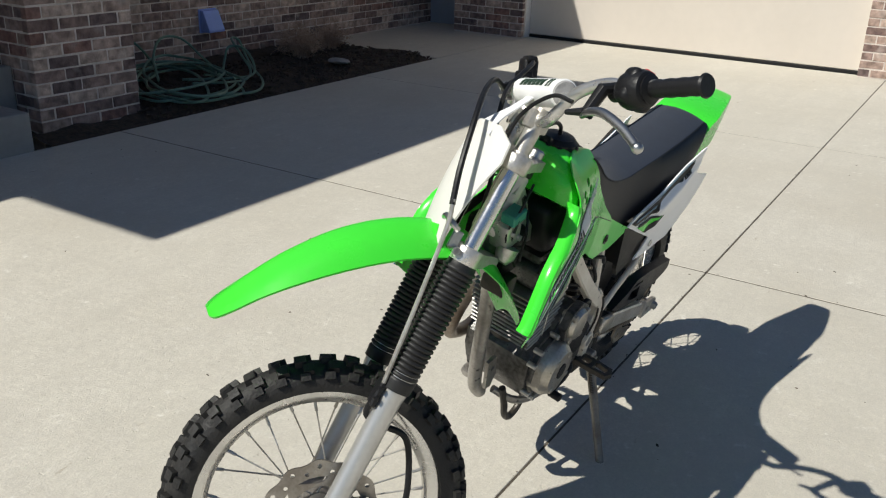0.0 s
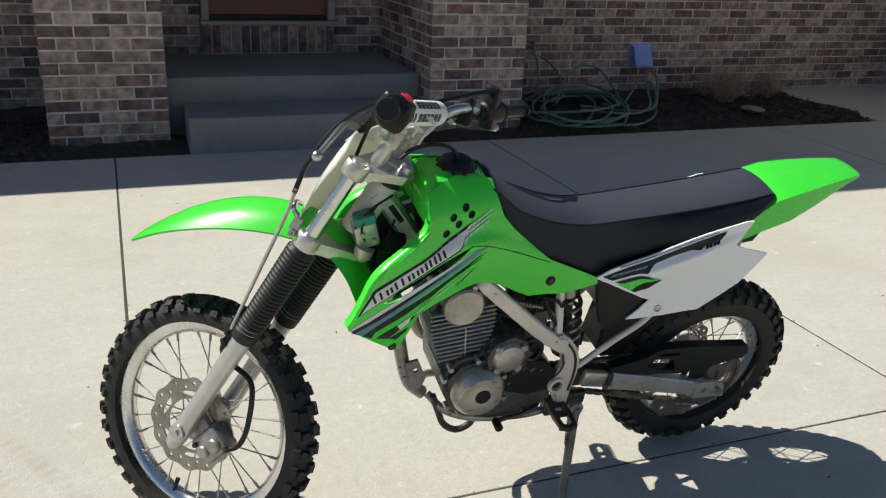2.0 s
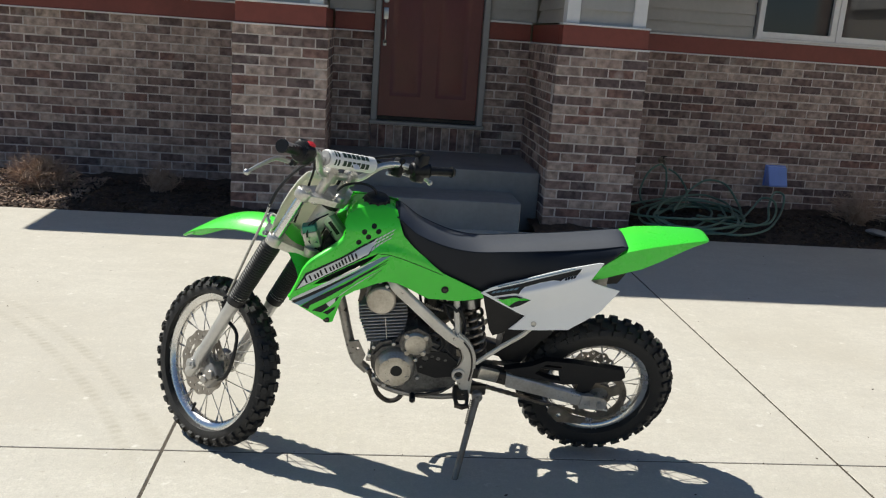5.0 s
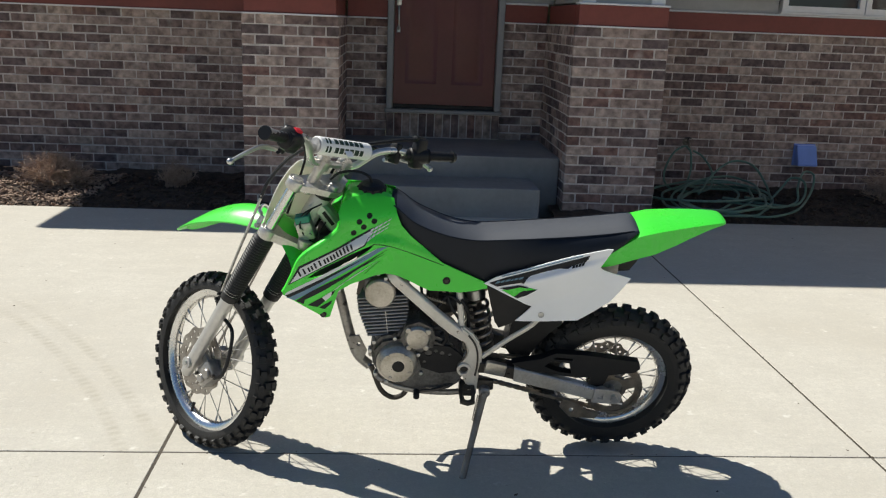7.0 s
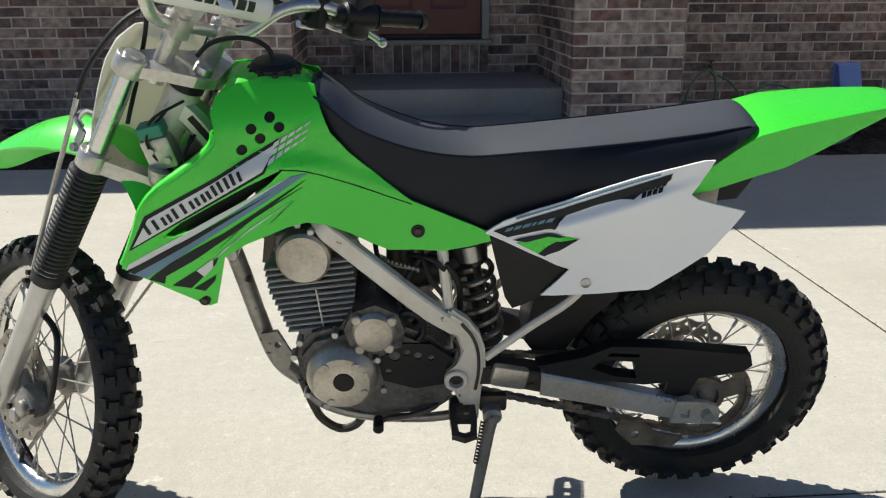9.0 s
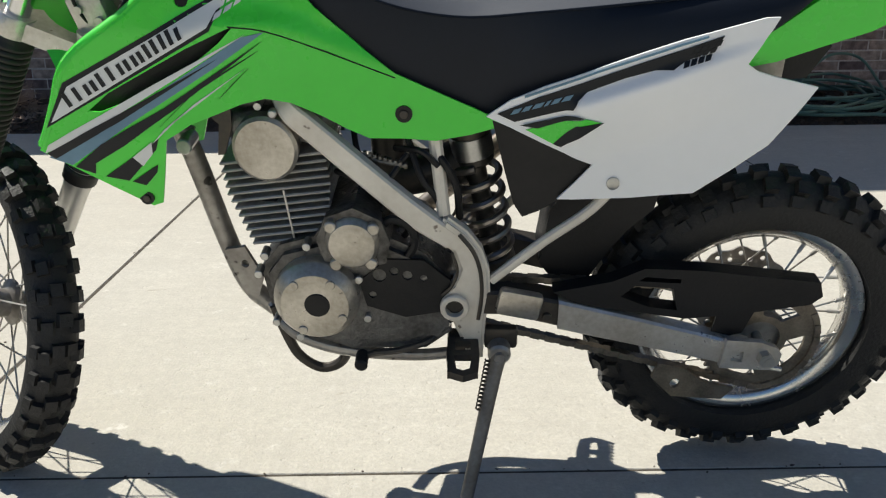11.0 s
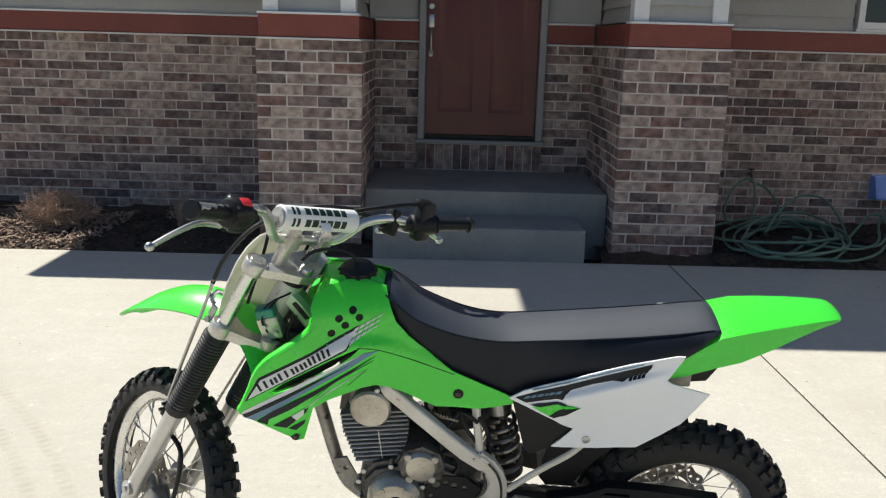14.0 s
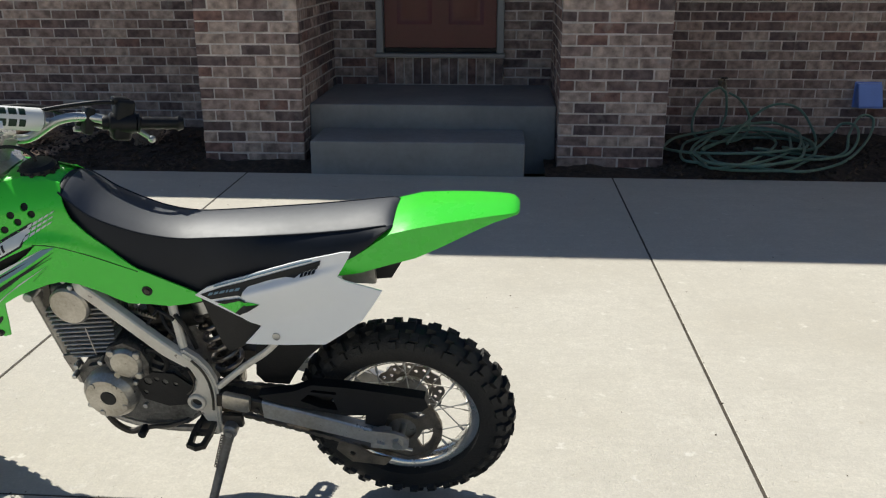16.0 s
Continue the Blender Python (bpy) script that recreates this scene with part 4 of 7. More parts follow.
FW = S @ Matrix.Translation(F_AXLE)
front_wheel = wheel("front_wheel", 0.297, 0.235, 0.076, FW, 38, 0.042, 0.088, 0.111, 1, "spoked front wheel turned to the side", 1)
RW = Matrix.Translation(R_AXLE)
rear_wheel = wheel("rear_wheel", 0.278, 0.186, 0.092, RW, 34, 0.050, 0.12, 0.088, -1, "spoked rear wheel", 2)
b = bmesh.new()
tube(b, [(0.216 * math.cos(-1.25), 0.01, 0.216 * math.sin(-1.25)), (0.18 * math.cos(-1.25), 0.012, 0.18 * math.sin(-1.25))], [0.004, 0.006], 8)
part("valve", b, M_BLACK, front_wheel, m=FW)
b = bmesh.new()
cyl(b, (0, -0.115, 0), (0, 0.118, 0), 0.008, 12)
part("axle", b, M_STEEL, front_wheel, m=FW)

# rear sprocket, axle
teeth = 46
spr = [((0.094 + (0.004 if k % 2 else -0.004)) * math.cos(math.pi * k / teeth), (0.094 + (0.004 if k % 2 else -0.004)) * math.sin(math.pi * k / teeth)) for k in range(2 * teeth)]
hol = [ring_pts(0, 0, 0.035, 20)]
for k in range(4):
    a = math.pi / 2 * k + 0.4
    hol.append([(0.076 * math.cos(a + d), 0.076 * math.sin(a + d)) for d in (-0.5, -0.25, 0, 0.25, 0.5)] + [(0.047 * math.cos(a + d), 0.047 * math.sin(a + d)) for d in (0.35, 0, -0.35)])
part("sprocket", plate(bmesh.new(), spr, hol, depth=0.006, surf=lambda x, z: 0.072), M_CHAIN, rear_wheel, "steel rear sprocket", m=RW)
b = bmesh.new()
cyl(b, (0, -0.13, 0), (0, 0.135, 0), 0.0085, 12)
part("axle", b, M_STEEL, rear_wheel, m=RW)

# fork legs
for sy, nm in ((1, "left"), (-1, "right")):
    y = LEG_Y * sy
    b = bmesh.new()
    tube(b, [stem(-0.07, LEG_F, y), stem(0.205, LEG_F, y)], 0.0165, 20)
    leg = part("fork_leg", b, M_CHROME, bike, "telescopic fork leg with rubber gaiter", m=S)
    b = bmesh.new()
    ys = y + 0.010 * sy
    tube(b, [stem(-0.225, LEG_F, y), stem(-0.24, LEG_F, y), stem(-0.265, LEG_F, y), stem(-0.29, LEG_F, y), stem(-0.48, LEG_F, y), stem(-0.555, LEG_F, y), stem(-0.600, LEG_F, y), stem(-0.610, LEG_F, y)], [0.026, 0.0265, 0.0255, 0.0225, 0.021, 0.023, 0.020, 0.012], 20)
    tube(b, [F_AXLE + Vector((0, y - 0.028 * sy, 0)), F_AXLE + Vector((0, y + 0.026 * sy, 0))], 0.019, 16)
    part("slider", b, M_SLIDER, leg, "silver fork slider", m=S)
    b = bmesh.new()
    pts, rad = [], []
    n_f = 24
    for k in range(n_f):
        for j, rr_ in ((0.0, 0.0285), (0.3, 0.0325), (0.65, 0.0328)):
            s = -0.018 - 0.236 * (k + j) / n_f
            pts.append(stem(s, LEG_F, y))
            rad.append(rr_ - 0.003 * k / n_f)
    pts = [stem(-0.005, LEG_F, y)] + pts + [stem(-0.258, LEG_F, y), stem(-0.270, LEG_F, y)]
    rad = [0.027] + rad + [0.029, 0.0285]
    tube(b, pts, rad, 20)
    part("gaiter", b, M_GAITER, leg, "black ribbed rubber fork gaiter", m=S, sharp=80)
    b = bmesh.new()
    tube(b, [stem(0.205, LEG_F, y), stem(0.214, LEG_F, y), stem(0.215, LEG_F, y)], [0.0175, 0.0165, 0.011], 16)
    part("fork_cap", b, M_ALU, leg, m=S)

# triple clamps


def clamp(s0, s1, rise, back, far=0.0, thick=0.8):
    b = bmesh.new()
    for sy in (1, -1):
        tube(b, [stem(s0, LEG_F, LEG_Y * sy), stem(s0 + 0.003, LEG_F, LEG_Y * sy), stem(s1 - 0.003, LEG_F, LEG_Y * sy), stem(s1, LEG_F, LEG_Y * sy)], [0.0255, 0.0275, 0.0275, 0.0255], 20)
    hh = (s1 - s0) * 0.5
    mid = (s0 + s1) / 2
    sec = []
    for y, f0, f1, k in ((-LEG_Y, 0.035, 0.082, far), (-0.05, 0.018 - back * 0.6, 0.075, 0.5 + far * 0.5), (-0.02, -back * 0.93, 0.07, 1), (0, -back, 0.068, 1), (0.02, -back * 0.93, 0.07, 1), (0.05, 0.018 - back * 0.6, 0.075, 0.6), (LEG_Y, 0.035, 0.082, 0)):
        z0, z1 = mid - hh * thick + rise * k, mid + hh * thick + rise * k
        sec.append([stem(z0, f0, y), stem(z0, f1, y), stem(z1, f1, y), stem(z1, f0, y)])
    loft(b, sec)
    return b


lower = part("lower_clamp", clamp(-0.012, 0.022, 0.008, 0.03, 1.0), M_ALU, bike, "cast aluminium lower triple clamp", m=S)
upper = part("upper_clamp", clamp(0.177, 0.209, 0.024, 0.020, 1.4, 0.62), M_ALU, bike, "cast aluminium upper triple clamp", m=S)
b = bmesh.new()
tube(b, [stem(0.212, 0.0), stem(0.224, 0.0), stem(0.226, 0.0), stem(0.240, 0.0), stem(0.244, 0.0)], [0.021, 0.021, 0.016, 0.016, 0.012], 12)
part("stem_nut", b, M_STEEL, upper, m=S)
for sy in (1, -1):
    b = bmesh.new()
    tube(b, [stem(0.006, LEG_F + 0.03, sy * (LEG_Y - 0.026)), stem(0.006, LEG_F + 0.03, sy * (LEG_Y + 0.026))], 0.005, 8)
    tube(b, [stem(0.006, LEG_F + 0.03, sy * (LEG_Y + 0.018)), stem(0.006, LEG_F + 0.03, sy * (LEG_Y + 0.026))], 0.0085, 6)
    part("pinch_bolt", b, M_STEEL, lower, m=S)
# handlebar with its clamps, pad, grips, levers
BS, BF = 0.256, 0.028
bar_pts = [(0.385, -0.054, 0.362), (0.355, -0.016, 0.25), (0.348, 0.005, 0.185), (0.318, 0.024, 0.135), (0.266, BF, 0.092), (BS, BF, 0.055), (BS, BF, 0.0)]
path = [stem(s, f, y) for s, f, y in bar_pts] + [stem(s, f, -y) for s, f, y in bar_pts[-2::-1]]
handlebar = part("handlebar", tubed(path, 0.011, 14, n=7), M_BAR, bike, "bare alloy motocross handlebar turned to the side", m=SB)
for sy in (1, -1):
    b = bmesh.new()
    tube(b, [stem(0.150, BF, 0.042 * sy), stem(0.245, BF, 0.042 * sy), stem(0.262, BF, 0.042 * sy), stem(0.28, BF, 0.042 * sy)], [0.015, 0.016, 0.019, 0.015], 14)
    box(b, -0.022, 0.022, -0.014, 0.014, -0.018, 0.018, 0.004, 2, m=Matrix.Translation(stem(BS, BF, 0.042 * sy)) @ Matrix.Rotation(-RAKE, 4, "Y"))
    part("bar_clamp", b, M_ALU, handlebar, m=SB)
b = bmesh.new()
tube(b, [stem(0.308, 0.029, 0.125), stem(0.308, 0.029, -0.125)], 0.0095, 12)
part("crossbar", b, M_BAR, handlebar, m=SB)
b = bmesh.new()
pc = [stem(0.314, 0.030, y) for y in (0.102, 0.099, -0.099, -0.102)]
tube(b, pc, [0.0225, 0.0265, 0.0265, 0.0225], 28)
pad = part("bar_pad", b, M_PAD, handlebar, "round white crossbar pad with dark green print", m=SB)
for sy in (1, -1):
    b = bmesh.new()
    tube(b, [stem(0.314, 0.030, 0.1025 * sy), stem(0.314, 0.030, 0.106 * sy)], [0.0235, 0.021], 24)
    part("pad_end", b, M_PADEND, pad, m=SB)


def pad_bars(ang, h, widths, y_start, gap):
    """Plain bars in place of the print, wrapped round the pad."""
    b = bmesh.new()
    y = y_start
    c = stem(0.314, 0.030)
    for wd in widths:
        r = 0.0268
        rows = []
        for k in range(4):
            a = ang + h * (k / 3 - 0.5) / r
            rows.append([c + AXIS * (math.cos(a) * r) - FWD * (math.sin(a) * r) + Vector((0, yy, 0)) for yy in (y, y - wd)])
        vs = [[b.verts.new(p) for p in row] for row in rows]
        for p, q in zip(vs, vs[1:]):
            b.faces.new((p[0], p[1], q[1], q[0]))
        y -= wd + gap
    ext = bmesh.ops.extrude_face_region(b, geom=list(b.faces))
    for v in ext["geom"]:
        if isinstance(v, bmesh.types.BMVert):
            d = v.co - c
            d.y = 0
            v.co += d.normalized() * 0.0008
    bmesh.ops.recalc_face_normals(b, faces=b.faces)
    return b


for ang in (1.32, 0.30, -1.2):
    part("print_block", pad_bars(ang, 0.017, [0.0135, 0.0155, 0.0135, 0.0155, 0.0165, 0.013], 0.050, 0.0050), M_DGREEN, pad, m=SB)
    part("print_mark", pad_bars(ang, 0.019, [0.006, 0.007], 0.084, 0.006), M_DGREEN, pad, m=SB)

grip_dir = {}
for sy, nm in ((1, "left"), (-1, "right")):
    ya = 0.272 if sy == 1 else 0.288
    low = 0.008 if sy == 1 else 0.0
    a, c = stem(0.365 - low, -0.0205 - 0.3 * (ya - 0.254), ya * sy), stem(0.390 - low, -0.056, 0.374 * sy)
    d = (c - a).normalized()
    b = bmesh.new()
    tube(b, [a, a + d * 0.004, a + d * 0.007] + [a + d * (0.007 + 0.0118 * k) for k in range(1, 9)] + [c - d * 0.004, c], [0.023, 0.024, 0.0138] + [0.0156 if k % 2 else 0.0142 for k in range(1, 9)] + [0.0195, 0.0175], 18)
    grip = part("grip", b, M_BLACK, handlebar, "black rubber grip", m=SB)
    b = bmesh.new()
    h0 = a - d * 0.050
    if sy == 1:
        tube(b, [h0, h0 + d * 0.004, h0 + d * 0.014, a - d * 0.012, a - d * 0.003, a], [0.020, 0.029, 0.033, 0.033, 0.029, 0.023], 22)
        box(b, -0.03, 0.03, -0.019, 0.019, -0.034, 0.026, 0.011, 3, m=Matrix.Translation(h0 + d * 0.026 + AXIS * 0.004) @ Matrix.Rotation(-RAKE, 4, "Y"))
    else:
        tube(b, [h0 - d * 0.012, h0 - d * 0.008, a - d * 0.020, a - d * 0.003, a], [0.020, 0.025, 0.026, 0.024, 0.020], 20)
        box(b, -0.018, 0.016, -0.022, 0.022, -0.042, 0.056, 0.009, 3, m=Matrix.Translation(h0 + d * 0.016 + AXIS * 0.002) @ Matrix.Rotation(-RAKE * 0.2, 4, "Y"))
        box(b, -0.012, 0.012, -0.010, 0.030, 0.046, 0.062, 0.006, 2, m=Matrix.Translation(h0 + d * 0.016) @ Matrix.Rotation(-RAKE * 0.2, 4, "Y"))
    housing = part("switch_housing", b, M_BLACK, handlebar, "black control housing", m=SB)
    if sy == 1:
        part("stop_button", boxed(-0.010, 0.010, -0.011, 0.011, 0, 0.010, 0.003, 2, m=Matrix.Translation(h0 + d * 0.020 + AXIS * 0.028 - FWD * 0.006) @ Matrix.Rotation(-RAKE, 4, "Y")), M_RED, housing, "red stop switch", m=SB)
        part("tag", boxed(-0.003, 0.004, -0.005, 0.005, 0, 0.008, 0.001, m=Matrix.Translation(h0 + d * 0.004 - FWD * 0.027 - AXIS * 0.006)), M_YELLOW, housing, "small yellow tag", m=SB)
    b = bmesh.new()
    pc_ = h0 - d * 0.014
    pv = pc_ + FWD * 0.034 - AXIS * (0.062 if sy == 1 else 0.022)
    tube(b, [pc_ - d * 0.012, pc_ - d * 0.009, pc_ + d * 0.009, pc_ + d * 0.012], [0.016, 0.018, 0.018, 0.016], 14)
    tube(b, [pc_ + FWD * 0.008, pc_ + FWD * 0.026 - AXIS * 0.010, pv, pv + d * 0.012], [0.011, 0.012, 0.010, 0.008], 10)
    tube(b, [pv + FWD * 0.004 + AXIS * 0.004, pv + FWD * 0.012 - d * 0.03], [0.0075, 0.0045], 8)
    perch = part("lever_perch", b, M_BLACK, handlebar, m=SB)
    b = bmesh.new()
    o = FWD
    if sy == 1:
        lv = [pv - d * 0.004, stem(0.283, 0.034, 0.240), stem(0.285, 0.030, 0.280), stem(0.271, 0.014, 0.330), stem(0.250, 0.000, 0.374)]
    else:
        lv = [pv - d * 0.004, pv + d * 0.025 + o * 0.012 - AXIS * 0.004, pv + d * 0.055 + o * 0.010 - AXIS * 0.010, pv + d * 0.090 - o * 0.008 - AXIS * 0.024, pv + d * 0.112 - o * 0.022 - AXIS * 0.034]
    tube(b, lv, [0.0062, 0.0072, 0.0070, 0.0064, 0.0058], 12, n=5, sx=0.85, sy=1.2)
    r = bmesh.ops.create_icosphere(b, subdivisions=2, radius=0.0095)
    bmesh.ops.translate(b, verts=r["verts"], vec=lv[-1] + (lv[-1] - lv[-2]).normalized() * 0.003)
    part("lever", b, M_STEEL, perch, "silver control lever", m=SB)
b = bmesh.new()
RV = Matrix.Translation(stem(0.350, 0.008, -0.192)) @ Matrix.Rotation(-RAKE * 0.2, 4, "Y")
box(b, -0.015, 0.020, -0.011, 0.011, -0.044, 0.020, 0.006, 2, m=RV)
cyl(b, RV @ Vector((0.020, 0.02, -0.020)), RV @ Vector((0.020, -0.055, -0.020)), 0.011, 12, 0.002)
part("brake_master", b, M_BLACK, handlebar, "black front brake lever clamp", m=SB)
b = bmesh.new()
cyl(b, RV @ Vector((0.024, -0.012, -0.040)), RV @ Vector((0.024, 0.020, -0.040)), 0.0065, 10)
tube(b, [RV @ Vector((0.022, -0.03, -0.028)), RV @ Vector((0.026, -0.06, -0.034)), RV @ Vector((0.016, -0.085, -0.036))], 0.0055, 8, n=3)
part("lever_linkage", b, M_STEEL, handlebar, m=SB)

# cables and hose


def cable(name, pts, r, material, label="", m=None, n=8):
    return part(name, tubed(pts, r, 8, n=n), material, bike, label, m=m)


cable("clutch_cable", [stem(0.325, 0.05, 0.165), stem(0.322, 0.075, 0.13), stem(0.275, 0.09, 0.075), stem(0.20, 0.085, 0.055), stem(0.08, 0.06, 0.05)], 0.0038, M_BLACK, m=S)
cable("throttle_cable", [stem(0.402, -0.006, -0.240), stem(0.392, 0.004, -0.205), stem(0.366, 0.024, -0.165), stem(0.332, 0.048, -0.12), stem(0.300, 0.066, -0.085), stem(0.26, 0.07, -0.06), stem(0.14, 0.045, -0.04)], 0.0052, M_BLACK, m=SB)
cable("brake_line", [stem(0.340, 0.06, -0.19), stem(0.335, 0.105, -0.12), stem(0.295, 0.140, -0.03), stem(0.23, 0.155, 0.05), stem(0.14, 0.150, 0.092), stem(0.075, 0.135, 0.104)], 0.0056, M_BLACK, "front brake hose running down past the plate", m=S)
cable("brake_pipe", [stem(0.085, 0.137, 0.104), stem(0.03, 0.124, 0.106), stem(-0.12, 0.106, 0.104), stem(-0.265, 0.090, 0.098)], 0.0044, M_SPOKE, "dull steel brake pipe ahead of the fork", m=S)
cable("brake_hose_loop", [stem(-0.268, 0.084, 0.096), stem(-0.30, 0.090, 0.090), stem(-0.335, 0.085, 0.08), stem(-0.345, 0.05, 0.075), stem(-0.352, -0.01, 0.072), stem(-0.43, -0.056, 0.075), stem(-0.485, -0.068, 0.078), stem(-0.52, -0.05, 0.08)], 0.0062, M_BLACK, "black brake hose", m=S)
b = bmesh.new()
box(b, -0.006, 0.006, -0.016, 0.016, -0.03, 0.022, 0.003, m=Matrix.Translation(stem(-0.285, LEG_F + 0.028, LEG_Y - 0.002)) @ Matrix.Rotation(-RAKE, 4, "Y"))
for k in (-0.012, 0.008):
    cyl(b, stem(-0.285 + k, LEG_F + 0.03, LEG_Y + 0.012), stem(-0.285 + k, LEG_F + 0.03, LEG_Y + 0.022), 0.005, 8)
part("hose_bracket", b, M_BLACK, bike, m=S)
b = bmesh.new()
tube(b, [stem(0.05, 0.125, 0.068), stem(0.054, 0.128, 0.086), stem(0.046, 0.116, 0.102), stem(0.04, 0.102, 0.10)], 0.006, 8, n=4)
box(b, -0.004, 0.016, -0.003, 0.003, -0.018, 0.016, 0.002, m=Matrix.Translation(stem(0.024, LEG_F + 0.032, LEG_Y + 0.012)) @ Matrix.Rotation(-RAKE, 4, "Y"))
part("cable_guide", b, M_STEEL, bike, "bent steel hose guide on the lower clamp", m=S)
# brake caliper behind the fork leg
b = bmesh.new()
cc = stem(-0.532, LEG_F - 0.075, LEG_Y - 0.018)
cm = Matrix.Translation(cc) @ Matrix.Rotation(-RAKE - 0.25, 4, "Y")
box(b, -0.034, 0.034, -0.026, 0.024, -0.042, 0.036, 0.010, 2, m=cm)
cyl(b, cm @ Vector((-0.008, 0.02, 0.012)), cm @ Vector((-0.008, 0.034, 0.012)), 0.017, 16, 0.003)
cyl(b, cm @ Vector((-0.004, 0.02, -0.022)), cm @ Vector((-0.004, 0.033, -0.022)), 0.015, 16, 0.003)
box(b, 0.02, 0.075, -0.012, 0.004, -0.012, 0.016, 0.004, 1, m=cm)
caliper = part("brake_caliper", b, M_CASTING, bike, "cast brake caliper", m=S)
for px, pz in ((0.02, -0.03), (-0.028, 0.034)):
    b = bmesh.new()
    cyl(b, cm @ Vector((px, 0.02, pz)), cm @ Vector((px, 0.031, pz)), 0.006, 6)
    part("caliper_bolt", b, M_DARKMETAL, caliper, m=S)

# front fender: a channel that arches over the wheel
fsec = []
fx = [(-0.126, -0.150, 0.048, 0.012), (-0.122, -0.122, 0.068, 0.020), (-0.110, -0.085, 0.072, 0.028), (-0.078, -0.032, 0.066, 0.034), (-0.02, 0.022, 0.064, 0.040), (0.06, 0.042, 0.072, 0.044), (0.14, 0.043, 0.076, 0.044), (0.22, 0.029, 0.076, 0.040), (0.30, 0.000, 0.072, 0.030), (0.36, -0.030, 0.066, 0.020), (0.405, -0.057, 0.061, 0.013), (0.430, -0.073, 0.053, 0.009), (0.442, -0.082, 0.042, 0.006), (0.448, -0.087, 0.026, 0.003)]
FO = stem(0.006, 0.064)
for dx, dz, hw, drop in [(q.x, q.y, w_.x, w_.y * 1.15) for q, w_ in zip(smooth_path([(p[0], p[1], 0) for p in fx], 4), smooth_path([(p[2], p[3], 0) for p in fx], 4))]:
    out, inn = [], []
    for k in range(13):
        u = -1 + 2 * k / 12
        y = hw * u
        z = -drop * (abs(u) ** 2.6) + 0.008 * min(1, (hw / 0.07) ** 2) * math.exp(-(u / 0.28) ** 2)
        out.append(Vector((FO.x + dx, y, FO.z + dz + z)))
        inn.append(Vector((FO.x + dx - 0.002, y * 0.95, FO.z + dz + z - 0.0042)))
    fsec.append(out + inn[::-1])
part("front_fender", loft(bmesh.new(), fsec), M_GREEN, bike, "long lime green front fender", m=Matrix.Translation((0, 0, -0.016)) @ SF, sharp=60)

# number plate
b = bmesh.new()
outl = [(-0.066, -0.158), (-0.096, -0.03), (-0.110, 0.03), (-0.104, 0.068), (-0.070, 0.090), (-0.02, 0.092), (0.02, 0.092), (0.070, 0.090), (0.104, 0.068), (0.110, 0.03), (0.096, -0.03), (0.066, -0.158), (0.0, -0.17)]
plate(b, outl, depth=0.0035, grid=0.02, surf=lambda x, z: -3.4 * x * x + 0.02 * (1 - ((z - 0.02) / 0.17) ** 2))
PLM = Matrix.Translation(stem(0.150, 0.116)) @ Matrix.Rotation(-RAKE - 0.06, 4, "Y") @ Matrix.Rotation(-math.pi / 2, 4, "Z")
plate_ob = part("number_plate", b, M_PLATE, bike, "plain white plastic front number plate", m=S @ PLM, sharp=50)
b = bmesh.new()
plate(b, [(-0.055, -0.150), (0.055, -0.150), (0.064, -0.122), (0.01, -0.126), (-0.050, -0.118)], depth=0.001, grid=0.02, surf=lambda x, z: -3.4 * x * x + 0.02 * (1 - ((z - 0.02) / 0.17) ** 2) + 0.0014)
part("plate_stripe", b, M_GREEN, plate_ob, m=S @ PLM)

b = bmesh.new()
sec = []
for s, f, hw in ((0.218, 0.122, 0.062), (0.240, 0.116, 0.050), (0.262, 0.103, 0.034), (0.290, 0.084, 0.024), (0.316, 0.069, 0.019), (0.338, 0.058, 0.017), (0.349, 0.042, 0.016), (0.352, 0.026, 0.015), (0.344, 0.006, 0.014)):
    sec.append([stem(s, f, -hw), stem(s, f, hw), stem(s - 0.002, f - 0.002, hw), stem(s - 0.002, f - 0.002, -hw)])
part("plate_strap", loft(b, sec), M_WHITE, plate_ob, "white strap over the bar pad", m=S)

# wiring and connectors behind the plate
b = boxed(-0.022, 0.022, -0.016, 0.016, -0.012, 0.012, 0.003, m=Matrix.Translation((1.058, 0.045, 0.842)) @ Matrix.Rotation(0.25, 4, "Y"))
conn = part("wiring_connector", b, M_TEAL, bike, "teal plastic wiring connector")
b = bmesh.new()
box(b, -0.026, 0.024, -0.022, 0.02, -0.03, 0.028, 0.006, 2, m=Matrix.Translation((1.052, 0.035, 0.800)) @ Matrix.Rotation(0.25, 4, "Y"))
tube(b, [(1.052, 0.05, 0.772), (1.058, 0.05, 0.752), (1.066, 0.05, 0.742)], [0.022, 0.020, 0.012], 14)
for k in (-0.014, 0.012):
    cyl(b, (1.05 + k, 0.05, 0.80 + k * 0.6), (1.05 + k, 0.062, 0.80 + k * 0.6), 0.006, 8)
part("coil_bracket", b, M_ALU, bike, "silver cast bracket behind the fork")
for k, pts in enumerate(([(1.03, 0.045, 0.875), (1.065, 0.06, 0.83), (1.045, 0.05, 0.775), (0.99, 0.05, 0.75)], [(1.0, 0.04, 0.89), (1.055, 0.055, 0.86), (1.075, 0.05, 0.80), (1.02, 0.06, 0.72)], [(0.99, 0.04, 0.83), (1.01, 0.06, 0.79), (0.985, 0.05, 0.74), (0.955, 0.04, 0.70)])):
    cable("wire", pts, 0.0026, M_BLACK)

